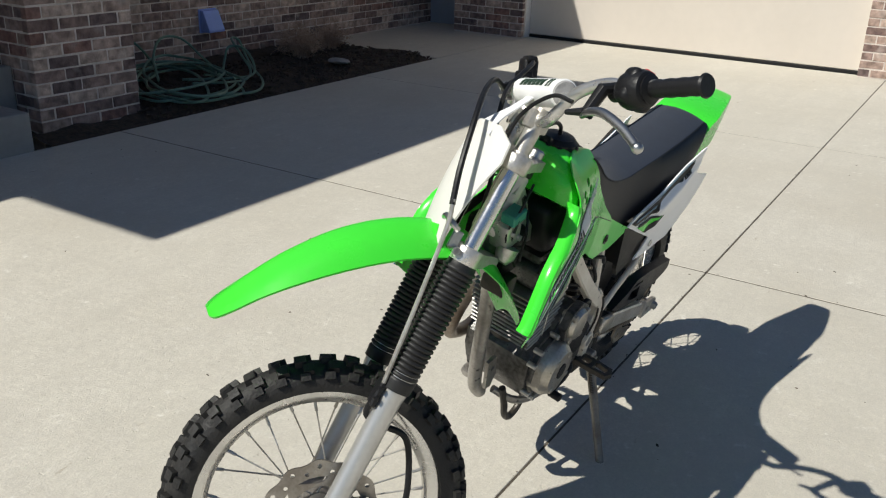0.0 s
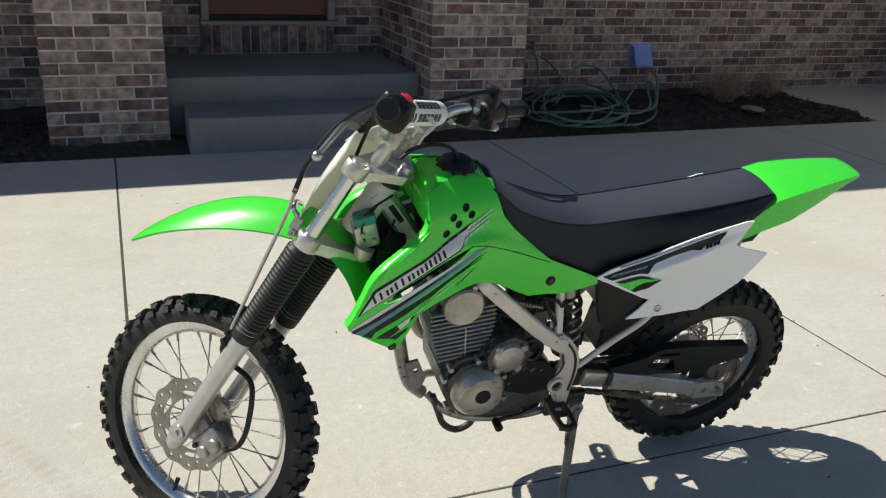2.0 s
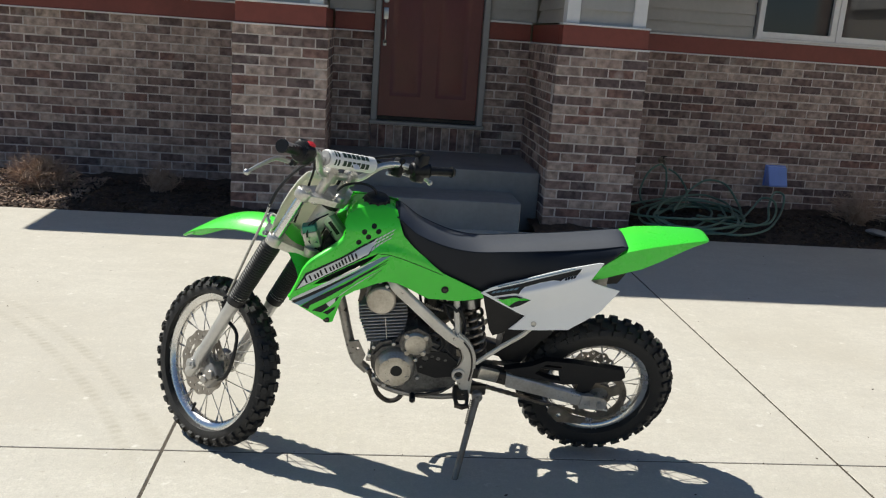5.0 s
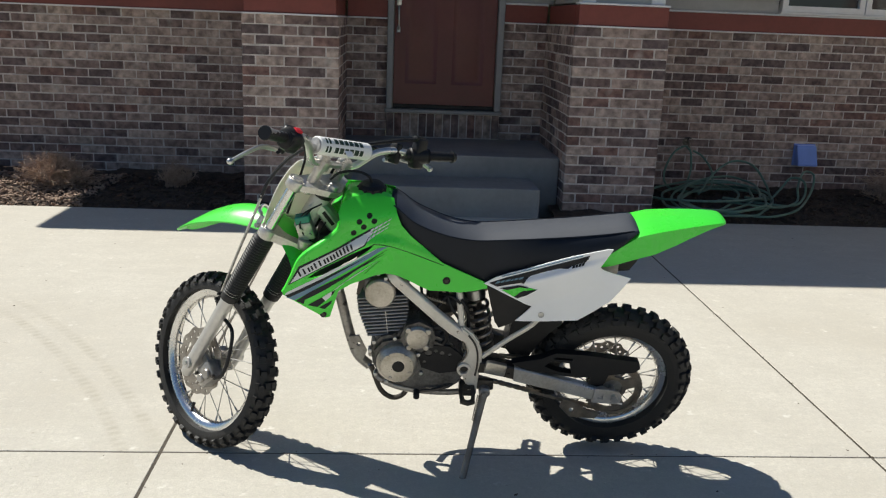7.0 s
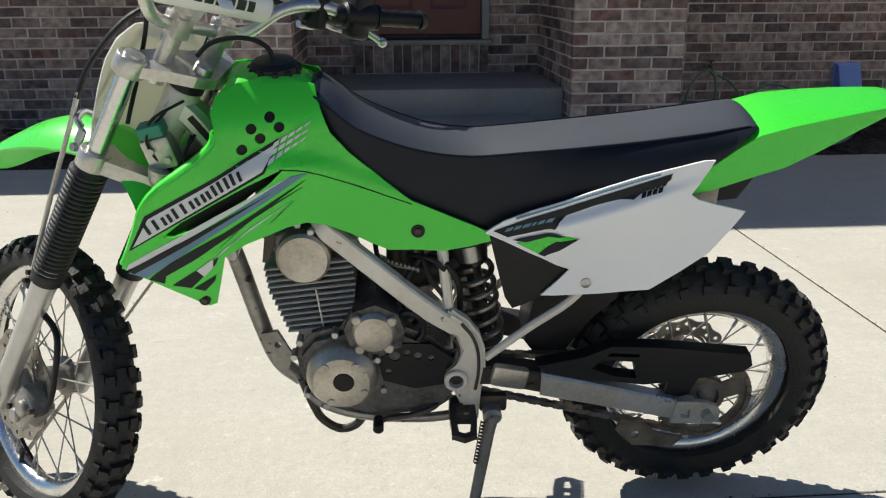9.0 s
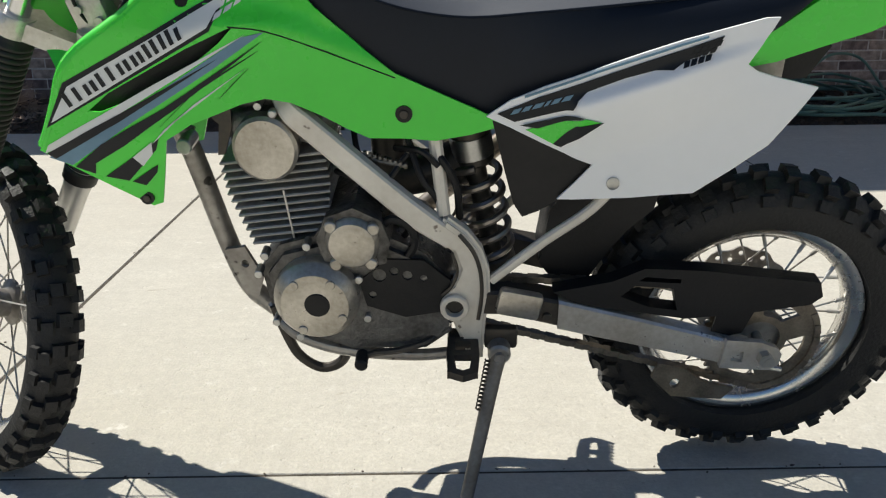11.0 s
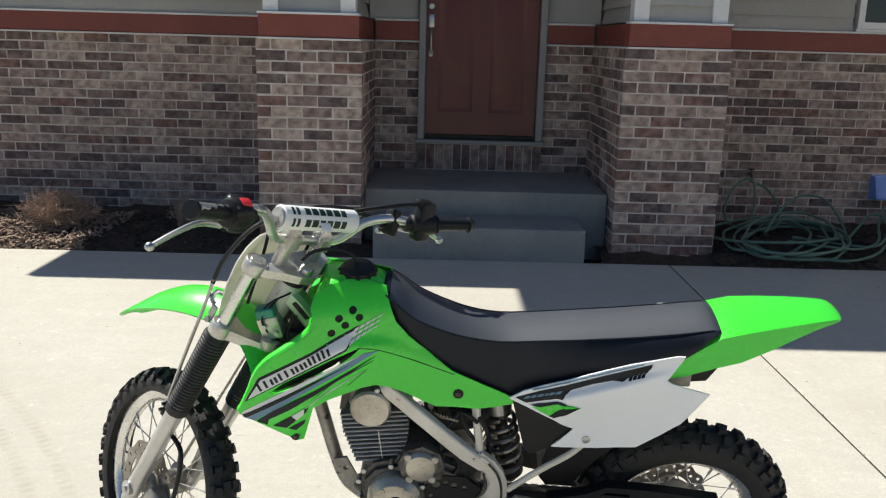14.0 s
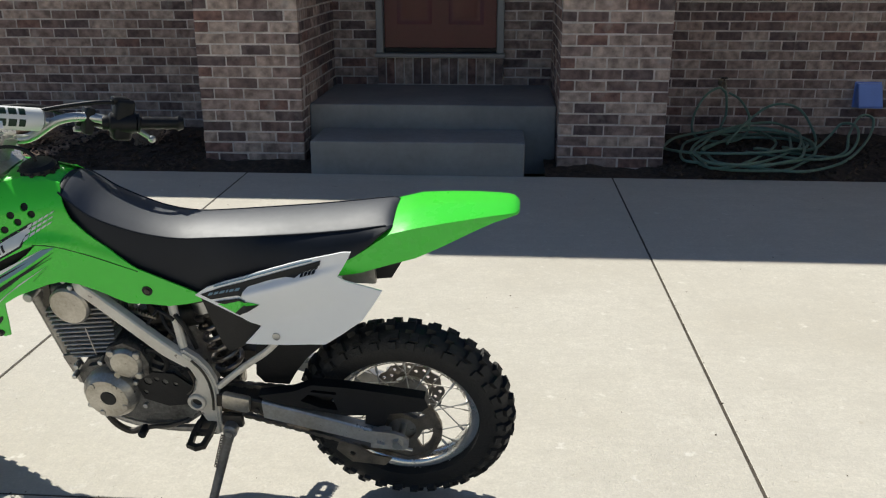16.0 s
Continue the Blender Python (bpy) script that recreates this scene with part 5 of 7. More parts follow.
# frame
FRY = 0.088
b = bmesh.new()
tube(b, [HEAD + AXIS * 0.03, HEAD + AXIS * 0.035, HEAD + AXIS * 0.155, HEAD + AXIS * 0.160], [0.025, 0.029, 0.029, 0.026], 24)
frame_ob = part("frame", b, M_FRAME, bike, "silver-painted steel frame")
b = bmesh.new()
tube(b, [HEAD + AXIS * 0.159, HEAD + AXIS * 0.162, HEAD + AXIS * 0.174], [0.026, 0.031, 0.031], 24)
part("dust_ring", b, M_BLACK, frame_ob)
b = bmesh.new()
line = smooth_path([(1.030, 0, 0.885), (0.998, 0, 0.850), (0.970, 0, 0.808), (0.935, 0, 0.762), (0.86, 0, 0.722), (0.72, 0, 0.70)], 4)
sec = []
for k, p in enumerate(line):
    dl = (line[min(k + 1, len(line) - 1)] - line[max(k - 1, 0)]).normalized()
    up = Vector((-dl.z, 0, dl.x))
    sec.append([p + up * (0.022 * u) + Vector((0, 0.026 * v, 0)) for u, v in ((-1, -0.6), (-0.6, -1), (0.6, -1), (1, -0.6), (1, 0.6), (0.6, 1), (-0.6, 1), (-1, 0.6))])
part("spine_tube", loft(b, sec), M_SLIDER, frame_ob)
for sy in (1, -1):
    part("spine_slot", boxed(-0.026, 0.026, 0.0255 * sy - 0.002, 0.0255 * sy + 0.002, -0.006, 0.006, 0.0015, 2, m=Matrix.Translation((0.984, 0, 0.834)) @ Matrix.Rotation(radians(-56), 4, "Y")), M_BLACK, frame_ob)
# added block: its black gives the shade in the gap behind the fork
part("fork_gap_block", boxed(-0.035, 0.035, -0.06, 0.05, -0.06, 0.05, 0.014, 2, m=Matrix.Translation((0.99, -0.01, 0.735))), M_BLACK, bike, "added black block for the dark gap behind the fork")
part("horn_bracket", boxed(-0.022, 0.022, -0.03, 0.03, -0.012, 0.03, 0.006, 2, m=Matrix.Translation((1.005, 0.03, 0.655))), M_DARKMETAL, bike, "dark bracket under the tank")
b = bmesh.new()
tube(b, [HEAD + AXIS * 0.045, (1.01, 0, 0.68), (0.967, 0, 0.60), (0.928, 0, 0.43), (0.902, 0, 0.345), (0.862, 0, 0.302)], 0.0165, 14, n=5)
part("down_tube", b, M_CASTING, frame_ob)
for sy in (1, -1):
    b = bmesh.new()
    line = smooth_path([(0.81, 0.045 * sy, 0.70), (0.785, FRY * sy * 0.96, 0.673), (0.750, FRY * sy, 0.641), (0.657, (FRY + 0.006) * sy, 0.560), (0.605, (FRY + 0.010) * sy, 0.517), (0.556, (FRY + 0.010) * sy, 0.482)], 5)
    sec = []
    for k, p in enumerate(line):
        d = (line[min(k + 1, len(line) - 1)] - line[max(k - 1, 0)]).normalized()
        up = Vector((-d.z, 0, d.x)).normalized()
        up = up if up.z > 0 else -up
        hh = interp(k / (len(line) - 1), [0, 0.25, 0.8, 1], [0.011, 0.0155, 0.0175, 0.015])
        sec.append([p + up * (hh * u) + Vector((0, 0.0125 * v, 0)) for u, v in ((-1, -0.7), (-0.8, -1), (0.8, -1), (1, -0.7), (1, 0.7), (0.8, 1), (-0.8, 1), (-1, 0.7))])
    loft(b, sec)
    rail = part("frame_rail", b, M_FRAME, frame_ob)
    b = bmesh.new()
    plate(b, [(0.580, 0.484), (0.556, 0.464), (0.546, 0.436), (0.556, 0.410), (0.576, 0.390), (0.576, 0.356), (0.556, 0.341), (0.545, 0.315), (0.540, 0.270), (0.508, 0.268), (0.506, 0.310), (0.504, 0.344), (0.497, 0.389), (0.499, 0.432), (0.511, 0.468), (0.532, 0.496), (0.566, 0.522)], [ring_pts(0.553, 0.373, 0.016, 16)], depth=0.026, surf=lambda x, z: FRY + 0.022, side=sy)
    bmesh.ops.bevel(b, geom=[e for e in b.edges if e.is_manifold and e.calc_face_angle(0) > 0.9], offset=0.006, segments=3, affect="EDGES")
    part("pivot_bracket", b, M_FRAME, frame_ob, "cast frame bracket round the swingarm pivot")
    b = bmesh.new()
    lathe(b, [(0.0145, 0.080 * sy), (0.0225, 0.080 * sy), (0.0225, 0.117 * sy), (0.0205, 0.119 * sy), (0.0145, 0.119 * sy)], 24, (0.553, 0, 0.373))
    boss = part("pivot_boss", b, M_FRAME, frame_ob)
    b = bmesh.new()
    cyl(b, (0.553, 0.07 * sy, 0.373), (0.553, 0.108 * sy, 0.373), 0.014, 6)
    part("pivot_bolt", b, M_DARKMETAL, boss)
    b = bmesh.new()
    tube(b, [(0.545, 0.1105 * sy, 0.494), (0.524, 0.111 * sy, 0.466), (0.513, 0.111 * sy, 0.432), (0.511, 0.111 * sy, 0.39), (0.516, 0.111 * sy, 0.35)], 0.0034, 6, n=4)
    part("edge_weld", b, M_DARKMETAL, frame_ob)
    b = bmesh.new()
    tube(b, [(0.556, 0.1125 * sy, 0.465), (0.548, 0.1135 * sy, 0.436), (0.557, 0.1135 * sy, 0.410), (0.572, 0.1125 * sy, 0.394)], 0.0026, 6, n=4)
    part("edge_weld", b, M_DARKMETAL, frame_ob)
    b = bmesh.new()
    tube(b, [(0.496, 0.096 * sy, 0.410), (0.42, 0.100 * sy, 0.476), (0.350, 0.104 * sy, 0.532), (0.30, 0.096 * sy, 0.588), (0.24, 0.085 * sy, 0.64)], 0.0078, 10, n=4)
    part("subframe_tube", b, M_FRAME, frame_ob)
    b = bmesh.new()
    tube(b, [(0.581, 0.070 * sy, 0.66), (0.579, 0.074 * sy, 0.62), (0.568, 0.088 * sy, 0.515)], 0.0105, 10)
    part("frame_strut", b, M_FRAME, frame_ob)
    b = bmesh.new()
    tube(b, [(0.86, 0.03 * sy, 0.325), (0.82, 0.07 * sy, 0.298), (0.74, 0.086 * sy, 0.276), (0.62, 0.09 * sy, 0.268), (0.54, 0.085 * sy, 0.272)], 0.0095, 10, n=4)
    part("cradle_tube", b, M_CASTING, frame_ob)
b = bmesh.new()
tube(b, [(0.852, 0.05, 0.335), (0.834, 0.06, 0.285), (0.816, 0.062, 0.246), (0.782, 0.062, 0.222), (0.748, 0.062, 0.233), (0.728, 0.06, 0.268)], 0.0085, 10, n=5)
part("engine_guard_loop", b, M_DARKMETAL, bike, "dark bent tube guard under the engine")
b = bmesh.new()
plate(b, [(0.925, 0.425), (0.893, 0.430), (0.868, 0.375), (0.880, 0.342), (0.902, 0.345)], [ring_pts(0.896, 0.400, 0.007, 10)], depth=0.008, surf=lambda x, z: 0.03)
part("engine_mount", b, M_CASTING, frame_ob)

# engine
b = bmesh.new()
ER = Matrix.Translation((0.800, 0, 0.45)) @ Matrix.Rotation(radians(6), 4, "Y")
sec = []
for z in np.linspace(0.0, 0.115, 3):
    sec.append([ER @ Vector((0.052 * math.cos(a), 0.050 * math.sin(a), z)) for a in (2 * math.pi * k / 24 for k in range(24))])
loft(b, sec)
engine = part("engine", b, M_DARKMETAL, bike, "air-cooled single-cylinder engine, dusty grey")
for k in range(12):
    w = 0.058 + 0.016 * min(k, 6) / 6 + (0.003 if k > 6 else 0)
    z = 0.018 + k * 0.0117
    fb = bmesh.new()
    box(fb, -w, w + 0.004, -0.076, 0.082, z, z + 0.0046, 0.0018, 1, m=ER)
    part("cooling_fin", fb, M_FIN, engine)
b = bmesh.new()
for yy in (0.0805,):
    tube(b, [ER @ Vector((-0.004, yy, 0.012)), ER @ Vector((-0.004, yy, 0.10))], 0.0018, 8)
part("head_stud", b, M_ALU, engine)
b = bmesh.new()
box(b, -0.066, 0.062, -0.07, 0.072, 0.158, 0.215, 0.016, 3, m=ER)
box(b, -0.05, 0.045, -0.05, 0.05, 0.205, 0.235, 0.012, 2, m=ER)
head_ob = part("cylinder_head", b, M_ENGINE, engine)
b = bmesh.new()
hc = Vector((0.823, 0, 0.616))
cyl(b, hc + Vector((0, 0.066, 0)), hc + Vector((0, 0.096, 0)), 0.0475, 40, 0.005)
part("cam_cover", b, M_COVER, engine, "round dull metal cam cover")
b = bmesh.new()
cyl(b, (0.83, 0.05, 0.672), (0.83, 0.078, 0.672), 0.0055, 10)
part("head_bolt", b, M_STEEL, engine)
b = bmesh.new()
outl = [(0.852, 0.43), (0.845, 0.375), (0.815, 0.318), (0.72, 0.284), (0.60, 0.285), (0.548, 0.325), (0.56, 0.41), (0.60, 0.455), (0.648, 0.478), (0.662, 0.516), (0.70, 0.534), (0.738, 0.520), (0.765, 0.482), (0.82, 0.468)]
plate(b, outl, depth=0.19, surf=lambda x, z: 0.105)
bmesh.ops.bevel(b, geom=[e for e in b.edges if e.is_manifold and e.calc_face_angle(0) > 0.9], offset=0.012, segments=2, affect="EDGES")
part("crankcase", b, M_ENGINE, engine, "dusty cast crankcase")
b = bmesh.new()
lc = Vector((0.766, 0, 0.392))
tube(b, [lc + Vector((0, y_, 0)) for y_ in (0.085, 0.122, 0.126, 0.139, 0.1415, 0.1415)], [0.067, 0.066, 0.0645, 0.0545, 0.052, 0.03], 48)
cover = part("generator_cover", b, M_COVER, engine, "large round engine side cover")
b = bmesh.new()
cyl(b, lc + Vector((-0.004, 0.140, 0.003)), lc + Vector((-0.004, 0.1435, 0.003)), 0.0195, 24, 0.001)
part("centre_cap", b, M_BLACK, cover, "black centre cap")
for a in (0.9, 2.2, 3.6, 5.2):
    b = bmesh.new()
    p = lc + Vector((math.cos(a) * 0.046, 0, math.sin(a) * 0.046))
    cyl(b, p + Vector((0, 0.140, 0)), p + Vector((0, 0.1440, 0)), 0.0075, 12, 0.001)
    part("cover_boss", b, M_COVER, cover)
b = bmesh.new()
mc = Vector((0.704, 0, 0.486))
tube(b, [mc + Vector((0, y_, 0)) for y_ in (0.06, 0.120, 0.124, 0.130, 0.132)], [0.0415, 0.0405, 0.0385, 0.034, 0.026], 36)
for a in (0.75, 2.5, 4.0, 5.4):
    p = mc + Vector((math.cos(a) * 0.041, 0, math.sin(a) * 0.041))
    cyl(b, p + Vector((0, 0.09, 0)), p + Vector((0, 0.129, 0)), 0.0095, 10, 0.002)
part("case_boss", plate(bmesh.new(), [(0.655, 0.452), (0.648, 0.486), (0.660, 0.520), (0.700, 0.540), (0.742, 0.525), (0.758, 0.490), (0.748, 0.455), (0.704, 0.440)], depth=0.02, surf=lambda x, z: 0.119), M_ENGINE, engine)
part("starter_cover", b, M_COVER, engine, "smaller round engine cover with lugs")
for p in ((0.853, 0.43), (0.835, 0.345), (0.80, 0.318), (0.70, 0.42), (0.69, 0.352), (0.84, 0.46), (0.775, 0.475)):
    b = bmesh.new()
    cyl(b, (p[0], 0.09, p[1]), (p[0], 0.114, p[1]), 0.0065, 10, 0.001)
    part("case_bolt", b, M_STEEL, engine)
b = bmesh.new()
plate(b, [(0.70, 0.415), (0.69, 0.372), (0.63, 0.352), (0.57, 0.362), (0.558, 0.415), (0.60, 0.45), (0.655, 0.452)], [ring_pts(0.668, 0.425, 0.011, 10), ring_pts(0.645, 0.432, 0.007, 8), ring_pts(0.625, 0.425, 0.008, 8), ring_pts(0.68, 0.392, 0.006, 8), ring_pts(0.60, 0.42, 0.006, 8)], depth=0.006, surf=lambda x, z: 0.108)
part("sprocket_cover", b, M_BLACK, engine, "dark perforated sprocket cover")
b = bmesh.new()
tube(b, [(0.70, 0.0, 0.52), (0.66, 0.0, 0.53), (0.60, 0, 0.54), (0.54, 0, 0.56)], [0.026, 0.03, 0.03, 0.034], 16)
cyl(b, (0.655, 0, 0.47), (0.655, 0, 0.61), 0.026, 16, 0.004)
box(b, 0.63, 0.685, -0.03, 0.045, 0.47, 0.505, 0.006, 2)
part("carburettor", b, M_DARKMETAL, engine, "carburettor behind the cylinder")
cable("vent_hose", [(0.655, 0.04, 0.53), (0.635, 0.075, 0.545), (0.612, 0.08, 0.51), (0.63, 0.07, 0.47), (0.66, 0.075, 0.45)], 0.005, M_BLACK)
cable("fuel_hose", [(0.70, 0.05, 0.63), (0.69, 0.075, 0.60), (0.66, 0.075, 0.575), (0.645, 0.055, 0.54)], 0.0045, M_BLACK)
cable("spark_lead", [(0.73, 0.05, 0.565), (0.70, 0.085, 0.572), (0.66, 0.09, 0.56), (0.62, 0.07, 0.60)], 0.0045, M_BLACK)
cable("kinked_hose", [(0.62, 0.06, 0.62), (0.60, 0.085, 0.57), (0.575, 0.085, 0.53), (0.57, 0.07, 0.47)], 0.005, M_BLACK)
b = bmesh.new()
tube(b, [(0.80, -0.05, 0.585), (0.845, -0.085, 0.565), (0.86, -0.105, 0.49), (0.85, -0.125, 0.41), (0.80, -0.14, 0.36), (0.70, -0.14, 0.35), (0.58, -0.14, 0.44), (0.47, -0.13, 0.54), (0.40, -0.125, 0.59)], 0.0165, 12, n=6)
exhaust = part("exhaust", b, M_EXH, bike, "steel exhaust header pipe")
b = bmesh.new()
tube(b, [(0.42, -0.125, 0.575), (0.40, -0.125, 0.59), (0.10, -0.125, 0.72), (0.07, -0.125, 0.733)], [0.02, 0.042, 0.045, 0.03], 16)
part("silencer", b, M_DARKMETAL, exhaust, "dark silencer can")

b = bmesh.new()
plate(b, [(0.900, 0.69), (0.870, 0.672), (0.872, 0.64), (0.888, 0.60), (0.898, 0.60), (0.890, 0.645), (0.910, 0.665)], depth=0.006, surf=lambda x, z: 0.072)
part("head_bracket", b, M_DARKMETAL, engine, "dark steel head steady bracket")
b = bmesh.new()
cyl(b, (0.806, 0.085, 0.668), (0.806, 0.097, 0.668), 0.0065, 12, 0.002)
part("mount_bolt", b, M_STEEL, engine)
b = bmesh.new()
cyl(b, (0.957, 0.0, 0.60), (0.957, 0.045, 0.60), 0.012, 12, 0.002)
part("mount_bolt", b, M_STEEL, frame_ob)
for pts, rad in (([(0.87, 0.02, 0.53), (0.845, 0.06, 0.525), (0.82, 0.07, 0.53)], 0.0055), ([(0.60, 0.03, 0.585), (0.575, 0.08, 0.60), (0.55, 0.085, 0.56), (0.545, 0.07, 0.50)], 0.006), ([(0.64, 0.05, 0.60), (0.60, 0.09, 0.612), (0.575, 0.09, 0.59)], 0.0045), ([(0.665, 0.10, 0.50), (0.645, 0.104, 0.515), (0.62, 0.104, 0.505), (0.612, 0.10, 0.475), (0.625, 0.098, 0.45)], 0.007)):
    cable("hose", pts, rad, M_BLACK)
b = bmesh.new()
tube(b, [(0.70, 0.06, 0.60), (0.66, 0.075, 0.59), (0.62, 0.08, 0.585)], 0.0032, 8)
for k in range(9):
    t = k / 8
    cyl(b, (0.685 - 0.06 * t, 0.066 + 0.013 * t, 0.598 - 0.012 * t), (0.681 - 0.06 * t, 0.066 + 0.013 * t, 0.598 - 0.012 * t), 0.0055, 8)
part("spring_cable", b, M_CHAIN, engine, "spring-wrapped steel cable end")

# shift lever, pegs, kickstand
b = bmesh.new()
tube(b, [(0.585, 0.100, 0.312), (0.60, 0.112, 0.308), (0.64, 0.118, 0.298), (0.68, 0.118, 0.292), (0.700, 0.12, 0.287)], 0.0055, 8, n=4)
shift = part("shift_lever", b, M_DARKMETAL, bike, "gear shift lever")
b = bmesh.new()
cyl(b, (0.702, 0.112, 0.287), (0.702, 0.146, 0.286), 0.0105, 12, 0.003)
part("toe_rubber", b, M_BLACK, shift)
for sy in (1, -1):
    b = bmesh.new()
    PM = Matrix.Translation((0.54, 0.105 * sy, 0.298))
    outl = [(-0.024, 0.0), (0.024, 0.0), (0.026, 0.045), (0.022, 0.088), (0.0, 0.098), (-0.022, 0.088), (-0.026, 0.045)]
    plate(b, outl, [[(-0.012, 0.012), (0.012, 0.012), (0.012, 0.034), (-0.012, 0.034)], [(-0.014, 0.046), (0.014, 0.046), (0.010, 0.08), (0.0, 0.084), (-0.010, 0.08)]], depth=0.012, surf=lambda x, z: 0)
    b.transform(Matrix.Rotation(math.pi / 2 * (-1 if sy > 0 else 1), 4, "X") @ Matrix.Diagonal((1, 1, 1, 1)))
    peg = part("footpeg", b, M_DARKMETAL, bike, "serrated dark steel footpeg", m=BODY @ PM)
    for k in range(7):
        for s2 in (-0.023, 0.02):
            y = sy * (0.01 + 0.012 * k)
            part("tooth", boxed(s2, s2 + 0.004, min(y, y + sy * 0.007), max(y, y + sy * 0.007), 0.0, 0.012), M_DARKMETAL, peg, m=BODY @ PM)
    b = bmesh.new()
    box(b, 0.515, 0.565, min(0.075 * sy, 0.11 * sy), max(0.075 * sy, 0.11 * sy), 0.268, 0.312, 0.006, 2)
    part("peg_bracket", b, M_DARKMETAL, peg)
b = bmesh.new()
FOOT = BIKE.inverted() @ Vector((0.0, 0.0, 0.0))
top = Vector((0.482, 0.115, 0.292))
d = FOOT - top
tube(b, [top, top + d * 0.1, top + d * 0.55, top + d * 0.97], [0.015, 0.0125, 0.011, 0.011], 12)
stand = part("kickstand", b, M_STAND, bike, "worn grey steel kickstand")
b = bmesh.new()
cyl(b, top + Vector((0, -0.020, 0)), top + Vector((0, 0.012, 0)), 0.0185, 20, 0.004)
cyl(b, top + Vector((0, 0.012, 0)), top + Vector((0, 0.019, 0)), 0.009, 6)
part("stand_knuckle", b, M_CASTING, stand)
part("stand_bracket", boxed(-0.030, 0.024, -0.030, -0.012, -0.004, 0.034, 0.006, 2, m=Matrix.Translation(top)), M_DARKMETAL, stand)
fm = Matrix.Translation(FOOT) @ Matrix.Rotation(radians(9.5), 4, "X")
part("stand_foot", boxed(-0.02, 0.022, -0.018, 0.018, 0.001, 0.009, 0.003, 1, m=fm), M_STAND, stand)
b = bmesh.new()
pts = []
for k in range(90):
    a = k * 0.9
    q = Vector((0.500, 0.124, 0.285)) + (top + d * 0.30 + Vector((0.014, 0.004, 0)) - Vector((0.500, 0.124, 0.285))) * (k / 89)
    pts.append(q + Vector((math.cos(a) * 0.0042, math.sin(a) * 0.0042, 0)))
tube(b, pts, 0.0014, 5)
part("stand_spring", b, M_DARKMETAL, stand)

# swingarm, chain, guards, shock


def rearward(b):
    """Draws the swingarm's rear end forward to the wheel's axle."""
    for v in b.verts:
        v.co.x += 0.0216 * max(0.0, min(1.0, (0.40 - v.co.x) / 0.366))
    return b


for sy in (1, -1):
    b = bmesh.new()
    y0, y1 = 0.085, 0.112
    sec = []
    for x, zc, h in ((0.39, 0.356, 0.0255), (0.25, 0.324, 0.0245), (0.10, 0.288, 0.0225), (0.06, 0.280, 0.021)):
        sec.append([Vector((x, y * sy, zc + k * h)) for y, k in ((y0, -1), (y1 - 0.004, -1), (y1, -0.85), (y1, 0.85), (y1 - 0.004, 1), (y0, 1))])
    loft(b, sec)
    sw = part("swingarm", rearward(b), M_ALU, bike, "box-section alloy swingarm")
    b = bmesh.new()
    sec = []
    for x, zc, h in ((0.56, 0.375, 0.020), (0.47, 0.374, 0.021), (0.389, 0.355, 0.023)):
        sec.append([Vector((x, y * sy, zc + k * h)) for y, k in ((y0 - 0.02, -1), (y1 - 0.010, -1), (y1 - 0.005, -0.8), (y1 - 0.005, 0.8), (y1 - 0.010, 1), (y0 - 0.02, 1))])
    loft(b, sec)
    cyl(b, (0.408, 0.106 * sy, 0.352), (0.408, 0.112 * sy, 0.352), 0.008, 10, 0.001)
    part("pivot_casting", b, M_DARKMETAL, sw, "dark cast swingarm pivot")
    b = bmesh.new()
    plate(b, [(0.112, 0.266), (0.106, 0.318), (0.05, 0.314), (0.022, 0.304), (0.012, 0.292), (0.014, 0.272), (0.028, 0.262)], [[(0.095, 0.280), (0.095, 0.298), (0.075, 0.297), (0.075, 0.277)]], depth=0.010, surf=lambda x, z: 0.121, side=sy)
    part("axle_plate", rearward(b), M_ALU, sw)
    b = bmesh.new()
    cyl(b, (0.040, 0.118 * sy, 0.288), (0.040, 0.134 * sy, 0.288), 0.0125, 6)
    cyl(b, (0.09, 0.114 * sy, 0.274), (0.005, 0.114 * sy, 0.258), 0.004, 8)
    part("axle_nut", rearward(b), M_STEEL, sw)
part("pivot_cover", boxed(0.420, 0.490, 0.104, 0.124, 0.357, 0.402, 0.008, 2, m=Matrix.Translation((0.45, 0, 0.367)) @ Matrix.Rotation(-0.20, 4, "Y") @ Matrix.Translation((-0.45, 0, -0.367))), M_COVER, bike, "grey swingarm pivot cover")
b = bmesh.new()
plate(b, [(0.40, 0.394), (0.36, 0.372), (0.19, 0.347), (0.10, 0.356), (0.0, 0.372), (-0.016, 0.386), (-0.008, 0.410), (0.17, 0.430), (0.262, 0.434), (0.31, 0.412)], [[(0.295, 0.386), (0.275, 0.405), (0.215, 0.400), (0.205, 0.362), (0.250, 0.368)], [(0.270, 0.413), (0.260, 0.420), (0.205, 0.416), (0.205, 0.409)]], depth=0.028, surf=lambda x, z: 0.105)
part("chain_guard", b, M_BLACK, bike, "black plastic chain guard")
b = bmesh.new()
plate(b, [(0.13, 0.30), (0.12, 0.36), (0.06, 0.355), (0.075, 0.315)], depth=0.003, surf=lambda x, z: 0.096)
part("inner_guard", rearward(b), M_BLACK, bike)
b = bmesh.new()
plate(b, [(0.205, 0.250), (0.215, 0.222), (0.175, 0.184), (0.085, 0.178), (0.066, 0.200), (0.12, 0.212), (0.16, 0.240)], [ring_pts(0.172, 0.210, 0.009, 10)], depth=0.006, surf=lambda x, z: 0.088)
part("chain_guide", rearward(b), M_CHAIN, bike, "grubby chain guide under the swingarm")
cpath = []
R0, R1 = 0.094, 0.030
